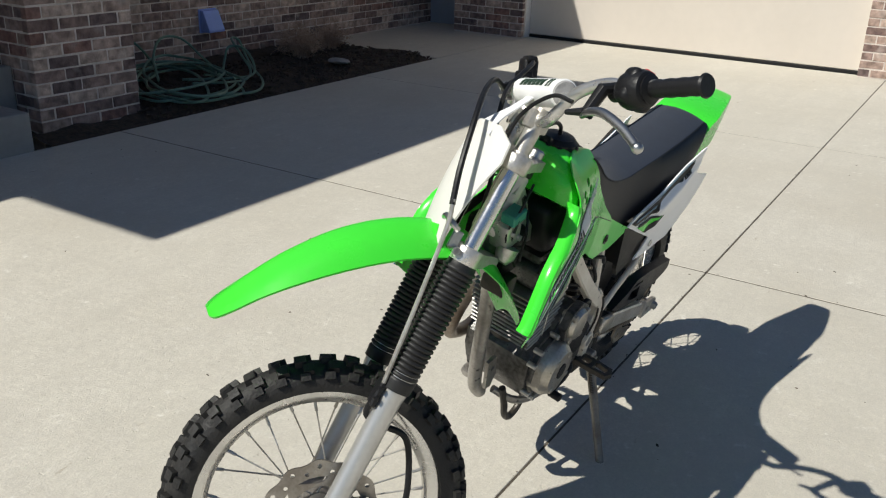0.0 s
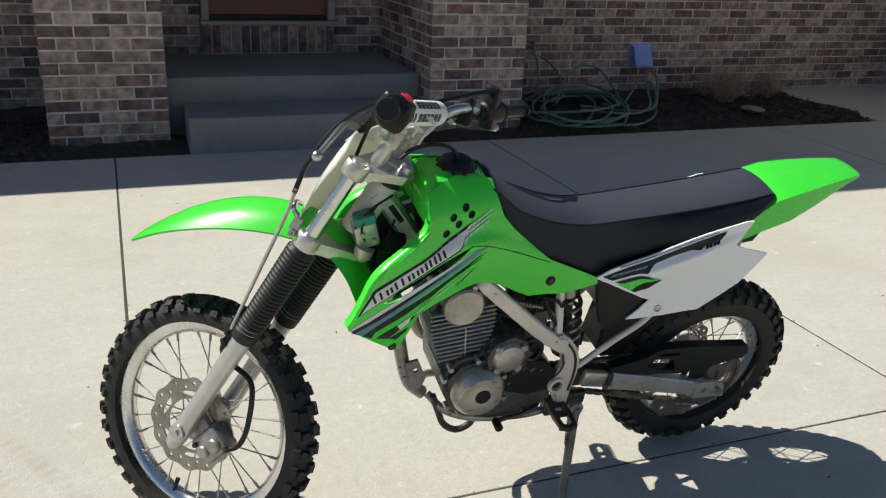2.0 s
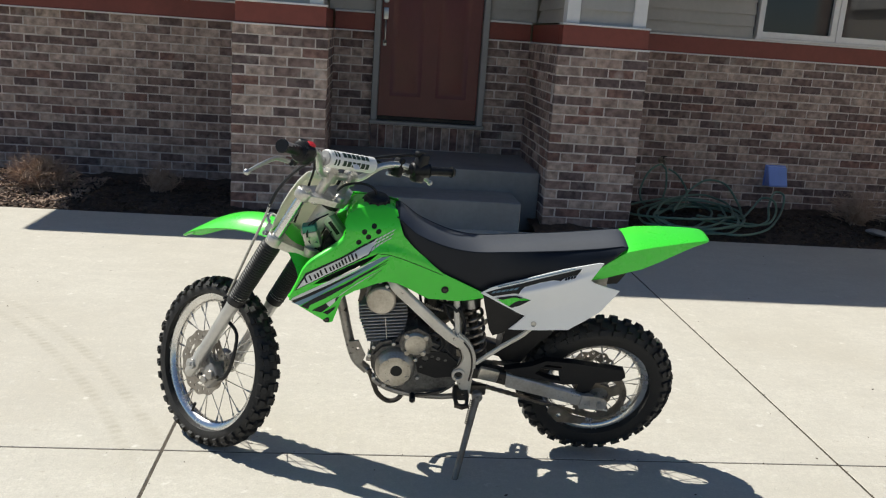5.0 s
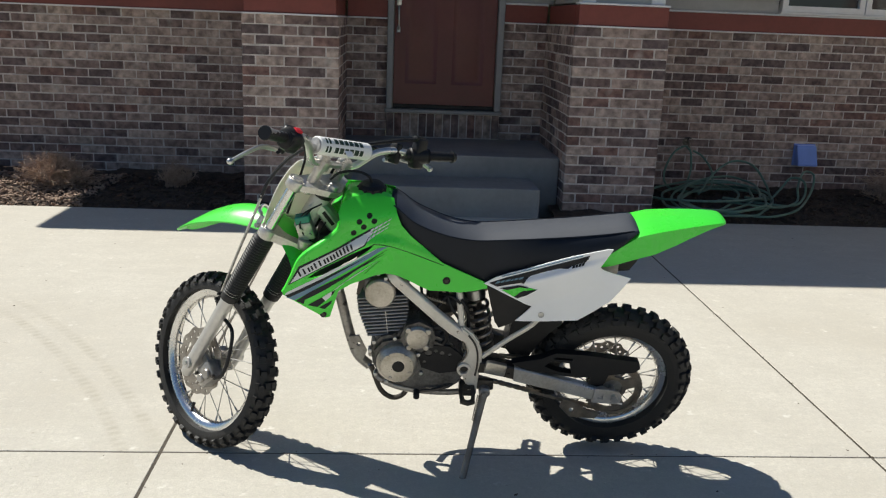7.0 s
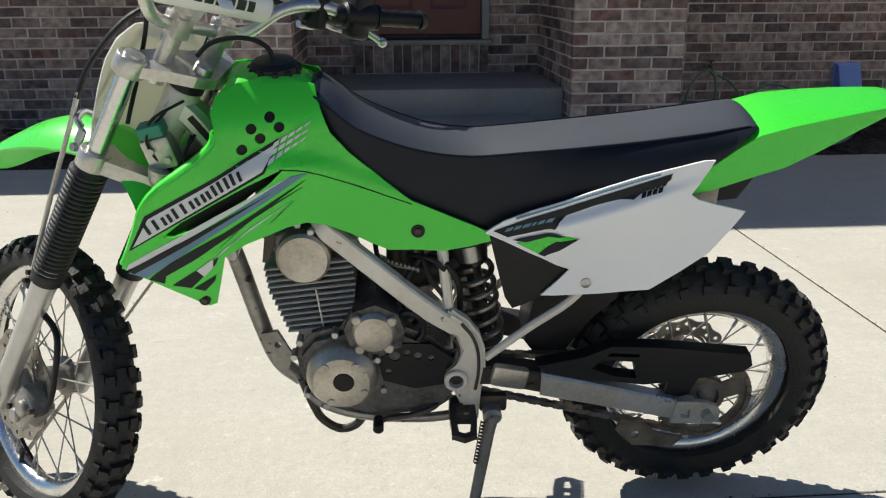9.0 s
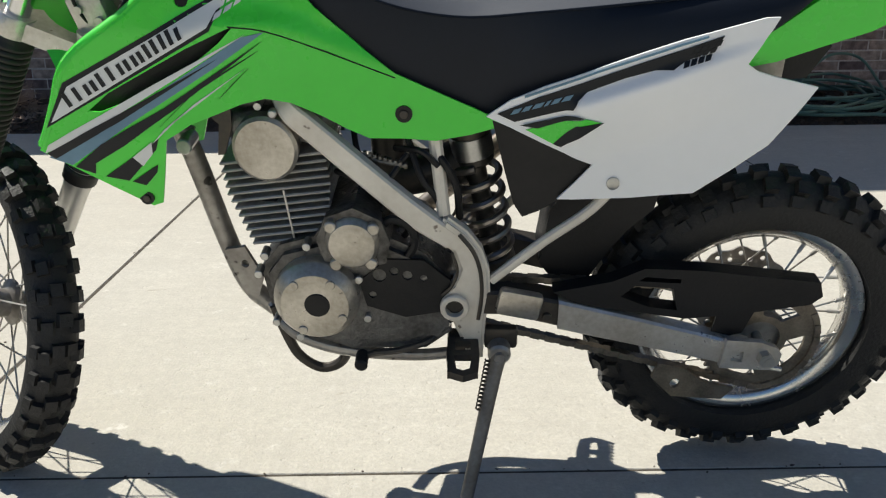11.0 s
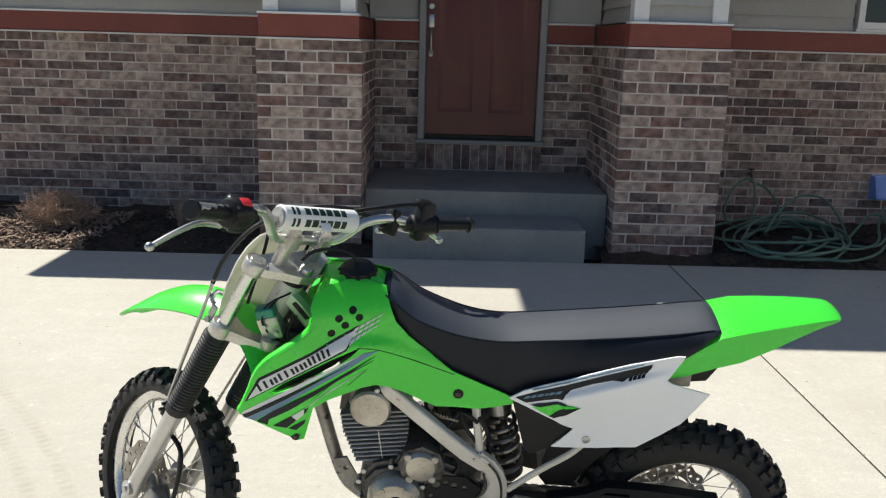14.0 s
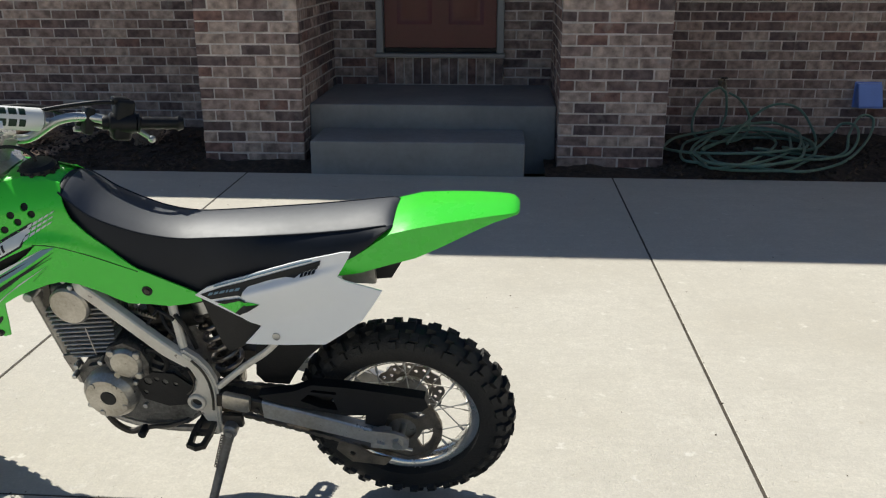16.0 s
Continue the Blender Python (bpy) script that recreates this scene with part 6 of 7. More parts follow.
C0, C1 = Vector((0.0556, 0.069, 0.286)), Vector((0.615, 0.069, 0.375))
for k in range(24):
    a = math.pi * 0.56 + math.pi * (0.90) * k / 23
    cpath.append(C0 + Vector((math.cos(a) * R0, 0, math.sin(a) * R0)))
for k in range(9):
    a = -math.pi * 0.52 + math.pi * 1.02 * k / 8
    cpath.append(C1 + Vector((math.cos(a) * R1, 0, math.sin(a) * R1)))
dist, links = 0.0, []
loop = cpath + [cpath[0]]
for p, q in zip(loop, loop[1:]):
    seg_l = (q - p).length
    n_l = max(1, round(seg_l / 0.0127))
    for k in range(n_l):
        links.append((p.lerp(q, k / n_l), p.lerp(q, (k + 1) / n_l)))
b = bmesh.new()
for i, (p, q) in enumerate(links):
    dvec = (q - p)
    m_ = Matrix.Translation((p + q) / 2) @ Matrix.Rotation(-math.atan2(dvec.z, dvec.x), 4, "Y")
    wv = 0.0068 if i % 2 else 0.0046
    box(b, -0.0082, 0.0082, -wv, wv, -0.0052, 0.0052, m=m_)
part("chain", b, M_CHAIN, bike, "dry steel drive chain", sharp=20)
b = bmesh.new()
sa, sb = Vector((0.535, 0.012, 0.635)), Vector((0.485, 0.012, 0.375))
cyl(b, sa, sb, 0.016, 14)
cyl(b, sa.lerp(sb, 0.0), sa.lerp(sb, 0.28), 0.031, 20, 0.004)
cyl(b, sa.lerp(sb, 0.86), sa.lerp(sb, 0.93), 0.036, 20, 0.003)
shock_top = bmesh.new()
cyl(shock_top, sa.lerp(sb, 0.10), sa.lerp(sb, 0.24), 0.0325, 20, 0.003)
shock = part("shock_absorber", b, M_DARKMETAL, bike, "rear shock absorber")
part("adjuster_ring", shock_top, M_STEEL, shock)
b = bmesh.new()
pts = []
u = Vector((0, 1, 0))
dv = (sb - sa).normalized()
v_ = dv.cross(u)
for k in range(150):
    t = k / 149
    a = t * 2 * math.pi * 5.4
    pts.append(sa.lerp(sb, 0.27 + 0.6 * t) + (u * math.cos(a) + v_ * math.sin(a)) * 0.034)
tube(b, pts, 0.0062, 8)
part("coil_spring", b, M_SPRING, shock, "grey coil spring")
part("mud_flap", plate(bmesh.new(), [(0.36, 0.56), (0.405, 0.50), (0.418, 0.41), (0.40, 0.386), (0.338, 0.384), (0.314, 0.424), (0.284, 0.464), (0.246, 0.50), (0.236, 0.56)], depth=0.09, surf=lambda x, z: 0.045), M_BLACK, bike, "black inner mudguard")
b = bmesh.new()
plate(b, [(0.47, 0.66), (0.34, 0.62), (0.37, 0.55), (0.435, 0.53), (0.455, 0.60)], depth=0.17, surf=lambda x, z: 0.085)
part("airbox", b, M_BLACK, bike, "black plastic airbox")

# tank, shrouds, seat, tail and side panels


def shroud_y(x, z):
    y = interp(x, [0.45, 0.52, 0.62, 0.72, 0.80, 0.90, 1.0, 1.12], [0.090, 0.088, 0.089, 0.096, 0.110, 0.132, 0.151, 0.173])
    if z > 0.80:
        y -= (z - 0.80) * 0.24 + max(0, z - 0.86) ** 2 * 7.5
    if z < 0.66 and x > 0.85:
        y -= (0.66 - z) * 0.28
    ridge = interp(x, [0.48, 0.63, 0.74, 0.80, 0.87, 1.1], [0.675, 0.728, 0.778, 0.80, 0.808, 0.70])
    y -= 0.010 * max(0, min(1, (z - ridge) / 0.02)) * (1 if x < 0.9 else max(0, 1 - (x - 0.9) / 0.05))
    return y


OUT = [(1.108, 0.648), (1.05, 0.596), (1.004, 0.556), (0.990, 0.544), (0.976, 0.548), (0.963, 0.590), (0.946, 0.648), (0.91, 0.668), (0.874, 0.680), (0.84, 0.692), (0.808, 0.697), (0.775, 0.688), (0.742, 0.670), (0.705, 0.648), (0.672, 0.632), (0.625, 0.630), (0.578, 0.626), (0.53, 0.634), (0.470, 0.650), (0.508, 0.664), (0.575, 0.696), (0.632, 0.724), (0.675, 0.760), (0.705, 0.787), (0.735, 0.815), (0.763, 0.848), (0.777, 0.885), (0.787, 0.918), (0.83, 0.930), (0.87, 0.932), (0.91, 0.926), (0.938, 0.915), (0.945, 0.894), (0.940, 0.874), (0.941, 0.852), (0.974, 0.822), (1.03, 0.785), (1.06, 0.752), (1.078, 0.708), (1.096, 0.668)]
VENT = [(1.036, 0.698), (1.005, 0.722), (0.95, 0.750), (0.90, 0.775), (0.85, 0.796), (0.838, 0.800), (0.86, 0.778), (0.905, 0.745), (0.95, 0.722), (0.99, 0.706), (1.02, 0.696)]
DOTS = [(0.856, 0.880), (0.885, 0.865), (0.842, 0.864), (0.872, 0.849), (0.901, 0.834)]
for sy in (1, -1):
    b = bmesh.new()
    plate(b, OUT, [VENT] + [ring_pts(x, z, 0.0085, 12) for x, z in DOTS] + [ring_pts(0.995, 0.559, 0.006, 8)], depth=0.0035, surf=shroud_y, grid=0.011, side=sy)
    sh = part("tank_shroud", b, M_GREEN, bike, "lime green tank shroud with vent holes and decals", sharp=40)

    # the leading edge rolls inward
    lip = []
    for q in smooth_path([(x, 0, z) for x, z in ((0.941, 0.862), (0.946, 0.846), (0.974, 0.822), (1.03, 0.785), (1.06, 0.752), (1.078, 0.708), (1.096, 0.668), (1.106, 0.652))], 3):
        y = shroud_y(q.x, q.z)
        outer = [Vector((q.x + dx, sy * (y - dy), q.z + dx * 0.4)) for dx, dy in ((-0.002, 0.0), (0.004, 0.003), (0.007, 0.010), (0.006, 0.020), (0.002, 0.030))]
        lip.append(outer + [Vector((p.x - 0.003, p.y, p.z - 0.001)) for p in outer[::-1]])
    part("rolled_edge", loft(bmesh.new(), lip), M_GREEN, sh)

    def decal(pts, material, lift=0.0012, name="decal", grid=0.011):
        return part(name, plate(bmesh.new(), pts, depth=0.0012, surf=lambda x, z: shroud_y(x, z) + lift, grid=grid, side=sy), material, sh)
    decal([(1.0905, 0.679), (0.868, 0.796), (0.840, 0.846), (0.846, 0.846), (1.058, 0.740)], M_DECALB, 0.0010, "decal_border", 0.006)
    wb = decal([(1.083, 0.686), (0.87, 0.801), (0.846, 0.840), (1.053, 0.735)], M_DECALW, 0.0024, "decal_panel", 0.006)
    for r_ in range(5):
        for c_ in range(3):
            x0, z0 = 0.862 - 0.0125 * r_ - 0.004 * c_, 0.809 + 0.0072 * r_ + 0.0118 * c_
            decal([(x0, z0), (x0 - 0.0095, z0 + 0.0052), (x0 - 0.0125, z0 + 0.0135 - 0.001 * r_), (x0 - 0.003, z0 + 0.0085 - 0.001 * r_)], M_DECALW, 0.0034, "decal_check", 0.006)
    # plain bars in place of the lettering
    ux, uz, nx, nz = -0.880, 0.475, 0.36, 0.93
    px, pz = 1.055, 0.7066
    for wd in (0.026, 0.017, 0.026, 0.017, 0.016, 0.018, 0.018, 0.0065):
        h = 0.0195 if wd > 0.0175 else 0.0155
        for at in ((0.0, wd * 0.60) if wd > 0.01 else (0.0,)):
            bw = 0.0052
            qx, qz = px + ux * at, pz + uz * at
            decal([(qx, qz), (qx + ux * bw, qz + uz * bw), (qx + ux * bw + nx * h, qz + uz * bw + nz * h), (qx + nx * h, qz + nz * h)], M_DECALB, 0.0038, "lettering_bar", 0.008)
        px, pz = px + ux * (wd + 0.0045), pz + uz * (wd + 0.0045)
    decal([(1.103, 0.643), (1.055, 0.660), (0.96, 0.712), (0.825, 0.788), (0.95, 0.728), (1.02, 0.692), (1.095, 0.655)], M_DECALW, 0.0010)
    decal([(1.100, 0.637), (0.99, 0.690), (0.83, 0.785), (0.80, 0.790), (0.87, 0.745), (0.98, 0.680), (1.075, 0.622)], M_DECALS, 0.0012)
    decal([(1.092, 0.634), (1.0, 0.680), (0.86, 0.760), (0.98, 0.700), (1.10, 0.643)], M_DECALB, 0.0018)
    decal([(1.072, 0.619), (1.03, 0.650), (0.94, 0.695), (0.805, 0.777), (0.93, 0.690), (1.0, 0.646), (1.045, 0.622), (1.05, 0.606)], M_DECALB, 0.0018)
    decal([(1.038, 0.600), (0.99, 0.630), (0.955, 0.652), (0.962, 0.636), (1.01, 0.590)], M_DECALB, 0.0016)
    decal([(0.968, 0.642), (0.945, 0.664), (0.83, 0.742), (0.90, 0.698)], M_DECALW, 0.0016)
    decal([(0.95, 0.668), (0.90, 0.712), (0.81, 0.765), (0.89, 0.722)], M_DECALB, 0.0016)
    decal([(0.995, 0.627), (0.965, 0.648), (0.968, 0.630), (0.985, 0.612)], M_DECALW, 0.0020)
    decal([(1.006, 0.588), (0.966, 0.612), (0.970, 0.600), (0.99, 0.580)], M_DECALB, 0.0016)
    decal([(0.868, 0.702), (0.825, 0.742), (0.85, 0.72)], M_DECALB, 0.0016)
    for x, z in DOTS:
        part("vent_hole", plate(bmesh.new(), ring_pts(x, z, 0.0112, 14), depth=0.002, surf=lambda x, z: shroud_y(x, z) - 0.0052, side=sy), M_BLACK, sh)
    part("vent_liner", plate(bmesh.new(), [(x + (x - 0.94) * 0.06, z + (z - 0.75) * 0.12) for x, z in VENT], depth=0.002, surf=lambda x, z: shroud_y(x, z) - 0.02, grid=0.03, side=sy), M_BLACK, sh)
    # crease between the two green mouldings
    b = bmesh.new()
    tube(b, [(x, sy * (shroud_y(x, z) + 0.0002), z) for x, z in ((0.845, 0.800), (0.80, 0.791), (0.74, 0.766), (0.68, 0.739), (0.632, 0.718))], 0.0010, 6, n=3)
    part("panel_gap", b, M_BLACK, sh)
    for x, z, r_ in ((0.622, 0.665, 0.012), (0.995, 0.559, 0.010)):
        b = bmesh.new()
        y = shroud_y(x, z)
        tube(b, [(x, sy * (y - 0.003), z), (x, sy * (y + 0.002), z)], [r_, r_], 18)
        ring = part("bolt_recess", b, M_BLACK, sh)
        b = bmesh.new()
        tube(b, [(x, sy * (y + 0.001), z), (x, sy * (y + 0.0045), z), (x, sy * (y + 0.0055), z)], [r_ * 0.5, r_ * 0.5, r_ * 0.3], 12)
        part("bolt", b, M_DARKMETAL, ring)

# tank between the shrouds, filling their curve
sec = []
for x, zt, k_w in ((0.946, 0.886, 0.50), (0.943, 0.898, 0.72), (0.936, 0.912, 0.90), (0.925, 0.923, 0.97), (0.910, 0.931, 1.0), (0.88, 0.936, 1.0), (0.83, 0.934, 1.0), (0.795, 0.917, 0.98), (0.775, 0.892, 0.9)):
    half = []
    for k in range(8):
        zb = interp(x, [0.84, 0.90, 0.965], [0.80, 0.825, 0.862])
        z = zb + (zt - 0.014 - zb) * k / 7
        half.append(Vector((x, (shroud_y(x, z) - 0.010) * k_w, z)))
    y1 = half[-1].y
    half += [Vector((x, y1 * 0.82, zt - 0.006)), Vector((x, y1 * 0.5, zt - 0.001)), Vector((x, 0, zt))]
    sec.append(half + [Vector((p.x, -p.y, p.z)) for p in half[-2::-1]])
# black filler below the tank, standing in for shade between the shrouds
b = boxed(0.80, 0.930, -0.066, 0.066, 0.70, 0.822, 0.02, 3)
for v in b.verts:
    if v.co.z < 0.76:
        v.co.x -= 0.03 if v.co.x > 0.88 else 0
part("tank_shade_block", b, M_BLACK, bike, "added black block under the fuel tank for the shade between the shrouds")
tank = part("fuel_tank", loft(bmesh.new(), sec), M_GREEN, bike, "lime green fuel tank", sharp=50)
b = bmesh.new()
fc = Vector((0.855, 0, 0.903))
tube(b, [fc - Vector((0, 0, 0.01)), fc, fc + Vector((0, 0, 0.016)), fc + Vector((0, 0, 0.035)), fc + Vector((0, 0, 0.043)), fc + Vector((0, 0, 0.046))], [0.037, 0.042, 0.0425, 0.040, 0.032, 0.014], 28)
cap = part("fuel_cap", b, M_BLACK, bike, "ribbed black fuel cap with vent hose")
for k in range(11):
    part("cap_rib", boxed(0.034, 0.0445, -0.006, 0.006, 0.003, 0.034, 0.003, m=Matrix.Translation(fc) @ Matrix.Rotation(2 * math.pi * k / 11, 4, "Z")), M_BLACK, cap)
part("vent_tube", tubed([fc + Vector((0, 0, 0.034)), fc + Vector((0.006, 0, 0.060)), fc + Vector((0.03, 0.0, 0.076)), fc + Vector((0.065, 0.0, 0.079)), fc + Vector((0.10, 0.0, 0.070)), fc + Vector((0.124, 0.0, 0.050))], 0.0042, 8, n=6), M_BLACK, cap)

# seat
seat_st = [(0.800, 0.900, 0.908, 0.046, 0.882), (0.787, 0.903, 0.919, 0.060, 0.842), (0.757, 0.880, 0.899, 0.069, 0.80), (0.72, 0.850, 0.868, 0.072, 0.76), (0.66, 0.822, 0.838, 0.070, 0.712), (0.60, 0.803, 0.818, 0.066, 0.676), (0.53, 0.794, 0.808, 0.064, 0.654), (0.45, 0.799, 0.811, 0.064, 0.668), (0.36, 0.807, 0.819, 0.066, 0.696), (0.25, 0.818, 0.831, 0.067, 0.730), (0.15, 0.831, 0.845, 0.067, 0.770), (0.105, 0.838, 0.852, 0.066, 0.802), (0.080, 0.842, 0.855, 0.065, 0.824), (0.064, 0.844, 0.855, 0.064, 0.836), (0.055, 0.844, 0.852, 0.061, 0.840), (0.050, 0.843, 0.848, 0.056, 0.841)]
seat_rows = [(p.x, p.y, p.z, q.x, q.y) for p, q in zip(smooth_path([r[:3] for r in seat_st], 3), smooth_path([(r[3], r[4], 0) for r in seat_st], 3))]


def seat_ring(x, zc, zt, w, zb):
    flare = interp(x, [0.05, 0.09, 0.20, 0.38, 0.48, 0.60, 0.72, 0.79], [1.14, 1.34, 1.50, 1.44, 1.22, 1.16, 1.10, 1.0])
    ring = [Vector((x, w * flare, zb)), Vector((x, w * (1 + (flare - 1) * 0.94), zb + (zc - zb) * 0.38)), Vector((x, w * (1 + (flare - 1) * 0.42), zb + (zc - zb) * 0.82)), Vector((x, w, zc))]
    for k in range(1, 8):
        u = math.cos(math.pi * k / 8)
        ring.append(Vector((x, w * u * 0.98, zc + (zt - zc) * (1 - abs(u) ** 2.4))))
    ring += [Vector((p.x, -p.y, p.z)) for p in (ring[3], ring[2], ring[1], ring[0])]
    return ring


seat = part("seat", loft(bmesh.new(), [seat_ring(*r) for r in seat_rows]), M_SEAT, bike, "long black vinyl seat", sharp=38)
# flanks get the shade-darkened vinyl; so does the nose, to suppress sun glint
seat.data.materials.append(M_SEAT_SHADED)
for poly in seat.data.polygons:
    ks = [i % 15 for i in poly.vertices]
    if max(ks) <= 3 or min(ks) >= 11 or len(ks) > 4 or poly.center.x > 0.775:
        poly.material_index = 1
for sy in (1, -1):
    part("seam", tubed([(r[0], sy * (r[3] + 0.0004), r[1] + 0.0004) for r in seat_rows[3:-6]], 0.0021, 6), M_SEAT_SHADED, seat)

# tail fender
tail_st = [(0.175, 0.750, 0.760, 0.108, 0.728), (0.12, 0.786, 0.800, 0.106, 0.738), (0.085, 0.812, 0.826, 0.102, 0.749), (0.052, 0.835, 0.847, 0.100, 0.760), (0.00, 0.850, 0.858, 0.099, 0.777), (-0.06, 0.859, 0.865, 0.088, 0.804), (-0.12, 0.866, 0.870, 0.075, 0.834), (-0.165, 0.870, 0.873, 0.064, 0.854), (-0.195, 0.8715, 0.874, 0.056, 0.863), (-0.208, 0.871, 0.873, 0.049, 0.8655), (-0.216, 0.869, 0.871, 0.039, 0.8655), (-0.220, 0.867, 0.868, 0.026, 0.865)]
sec = []
for x, zc, zt, w, zb in tail_st:
    w *= 0.83
    out = [Vector((x, w * 1.05, zb)), Vector((x, w * 1.045, zb + (zc - zb) * 0.5)), Vector((x, w, zc))]
    for k in range(1, 8):
        u = 1 - 2 * k / 8
        out.append(Vector((x, w * u, zc + (zt - zc) * (1 - abs(u) ** 2))))
    out += [Vector((x, -w, zc)), Vector((x, -w * 1.045, zb + (zc - zb) * 0.5)), Vector((x, -w * 1.05, zb))]
    inn = [Vector((p.x, p.y * 0.95, p.z - (0.004 if p.z > zb + 0.001 else 0))) for p in out]
    sec.append(out + inn[::-1])
tail = part("rear_fender", loft(bmesh.new(), sec), M_GREEN, bike, "lime green rear fender", sharp=40)
b = bmesh.new()
box(b, 0.095, 0.172, -0.062, 0.062, 0.686, 0.742, 0.005, 2)
part("fender_brace", b, M_CASTING, tail, "dull metal brace under the fender")
b = bmesh.new()
plate(b, [(0.094, 0.745), (0.094, 0.698), (0.060, 0.702), (0.034, 0.748)], depth=0.11, surf=lambda x, z: 0.055)
part("fender_mount", b, M_BLACK, tail)

# side panels


def side_y(x, z):
    y = interp(x, [0.05, 0.14, 0.25, 0.38, 0.52], [0.128, 0.121, 0.114, 0.112, 0.095])
    d = 0.746 - (x - 0.25) * 0.34 - z
    s = min(1.0, max(0.0, (d + 0.002) / 0.016))
    step = s * s * (3 - 2 * s) * max(0.0, 1 - max(0.0, d - 0.02) / 0.085)
    e = min(1.0, max(0.0, (0.402 - x) / 0.026))
    ends = e * e * (3 - 2 * e) * min(1.0, max(0.0, (x - 0.13) / 0.13))
    return y - 0.05 * max(0, z - 0.70) + 0.016 * step * ends


WHITE = [(0.507, 0.663), (0.474, 0.688), (0.43, 0.709), (0.35, 0.740), (0.303, 0.757), (0.25, 0.775), (0.15, 0.805), (0.133, 0.806), (0.140, 0.790), (0.166, 0.745), (0.152, 0.735), (0.128, 0.727), (0.105, 0.722), (0.070, 0.714), (0.092, 0.674), (0.12, 0.632), (0.165, 0.595), (0.212, 0.560), (0.30, 0.552), (0.404, 0.548), (0.38, 0.574), (0.357, 0.600), (0.43, 0.630), (0.475, 0.650)]
for sy in (1, -1):
    sp = part("side_panel", plate(bmesh.new(), WHITE, depth=0.0035, surf=side_y, grid=0.005, side=sy), M_WHITE, bike, "white plastic side panel with dark and green decals", sharp=40)

    def sdecal(pts, material, lift=0.0012, name="decal", grid=0.010):
        return part(name, plate(bmesh.new(), pts, depth=0.001, surf=lambda x, z: side_y(x, z) + lift + 0.0008, grid=grid, side=sy), material, sp)
    sdecal([(0.492, 0.668), (0.436, 0.695), (0.369, 0.721), (0.302, 0.745), (0.244, 0.765), (0.20, 0.782), (0.209, 0.764), (0.245, 0.748), (0.262, 0.737), (0.284, 0.735), (0.323, 0.724), (0.372, 0.705), (0.384, 0.694), (0.390, 0.680), (0.468, 0.658)], M_DECALB, grid=0.006)
    sdecal([(0.455, 0.693), (0.36, 0.731), (0.25, 0.7685), (0.22, 0.779), (0.22, 0.7815), (0.25, 0.7715), (0.36, 0.734), (0.455, 0.6965)], M_DECALS, 0.0016)
    sdecal([(0.452, 0.648), (0.372, 0.670), (0.350, 0.664), (0.408, 0.627)], M_GREEN, 0.0016, grid=0.005)
    sdecal([(0.385, 0.659), (0.348, 0.665), (0.403, 0.626), (0.414, 0.630)], M_DECALB, 0.0028, grid=0.005)
    sdecal([(0.460, 0.654), (0.385, 0.673), (0.374, 0.672), (0.436, 0.651)], M_DECALB, 0.0028, grid=0.005)
    px, pz = 0.474, 0.668
    for wd in (0.011, 0.010, 0.012, 0.005, 0.010, 0.011):
        sdecal([(px, pz), (px - wd, pz + wd * 0.32), (px - wd - 0.005, pz + wd * 0.32 + 0.008), (px - 0.005, pz + 0.008)], M_DECALS, 0.0030, "lettering_bar", 0)
        px, pz = px - wd - 0.004, pz + (wd + 0.004) * 0.32
    for r_ in range(4):
        for c_ in range(3):
            x0, z0 = 0.238 - 0.009 * r_ + 0.006 * c_, 0.758 + 0.003 * r_ - 0.009 * c_
            sdecal([(x0, z0), (x0 - 0.007, z0 + 0.0025), (x0 - 0.0095, z0 + 0.0095), (x0 - 0.0025, z0 + 0.007)], M_DECALB, 0.002, "decal_check", 0)
    b = bmesh.new()
    bx, bz = 0.326, 0.574
    by = side_y(bx, bz)
    tube(b, [(bx, sy * (by - 0.001), bz), (bx, sy * (by + 0.003), bz), (bx, sy * (by + 0.004), bz)], [0.0092, 0.0092, 0.007], 16)
    part("panel_bolt", b, M_STEEL, sp)
    b = bmesh.new()
    plate(b, [(0.498, 0.655), (0.43, 0.630), (0.352, 0.598), (0.40, 0.543), (0.43, 0.524), (0.452, 0.514), (0.466, 0.535), (0.484, 0.60)], depth=0.012, surf=lambda x, z: side_y(x, z) - 0.008, grid=0.04, side=sy)
    part("airbox_cover", b, M_BLACK, bike, "black plastic airbox side cover")

# ---- garden hose, spigot, vent hood, shrubs ----
rr = random.Random(11)
hose = thing("garden_hose", "green garden hose in loose coils on the mulch", "hose")
pts = [(2.42, 5.085, 0.365), (2.425, 5.05, 0.32), (2.42, 5.0, 0.20), (2.34, 4.8, 0.09)]
for k in range(96):
    turn = k / 15
    a = 1.9 - k * 2 * math.pi / 15
    cx, cy = 2.40 + 0.10 * math.sin(turn * 2.1 + 0.4), 4.30 + 0.07 * math.cos(turn * 2.7)
    ra, rb = 0.36 + 0.10 * math.sin(turn * 1.7), 0.50 + 0.13 * math.cos(turn * 2.2)
    lift = 0.07 * max(0.0, math.sin(turn * 1.35)) * max(0.0, math.sin(a)) + 0.03 * max(0.0, -math.cos(a + turn))
    pts.append((cx + ra * math.cos(a) + 0.40 * rb * math.sin(a) + rr.uniform(-0.02, 0.02), cy + rb * math.sin(a) + rr.uniform(-0.02, 0.02), 0.045 + 0.010 * turn + lift))
part("coil", tubed(pts, 0.0095, 8, n=4), M_HOSE, hose)
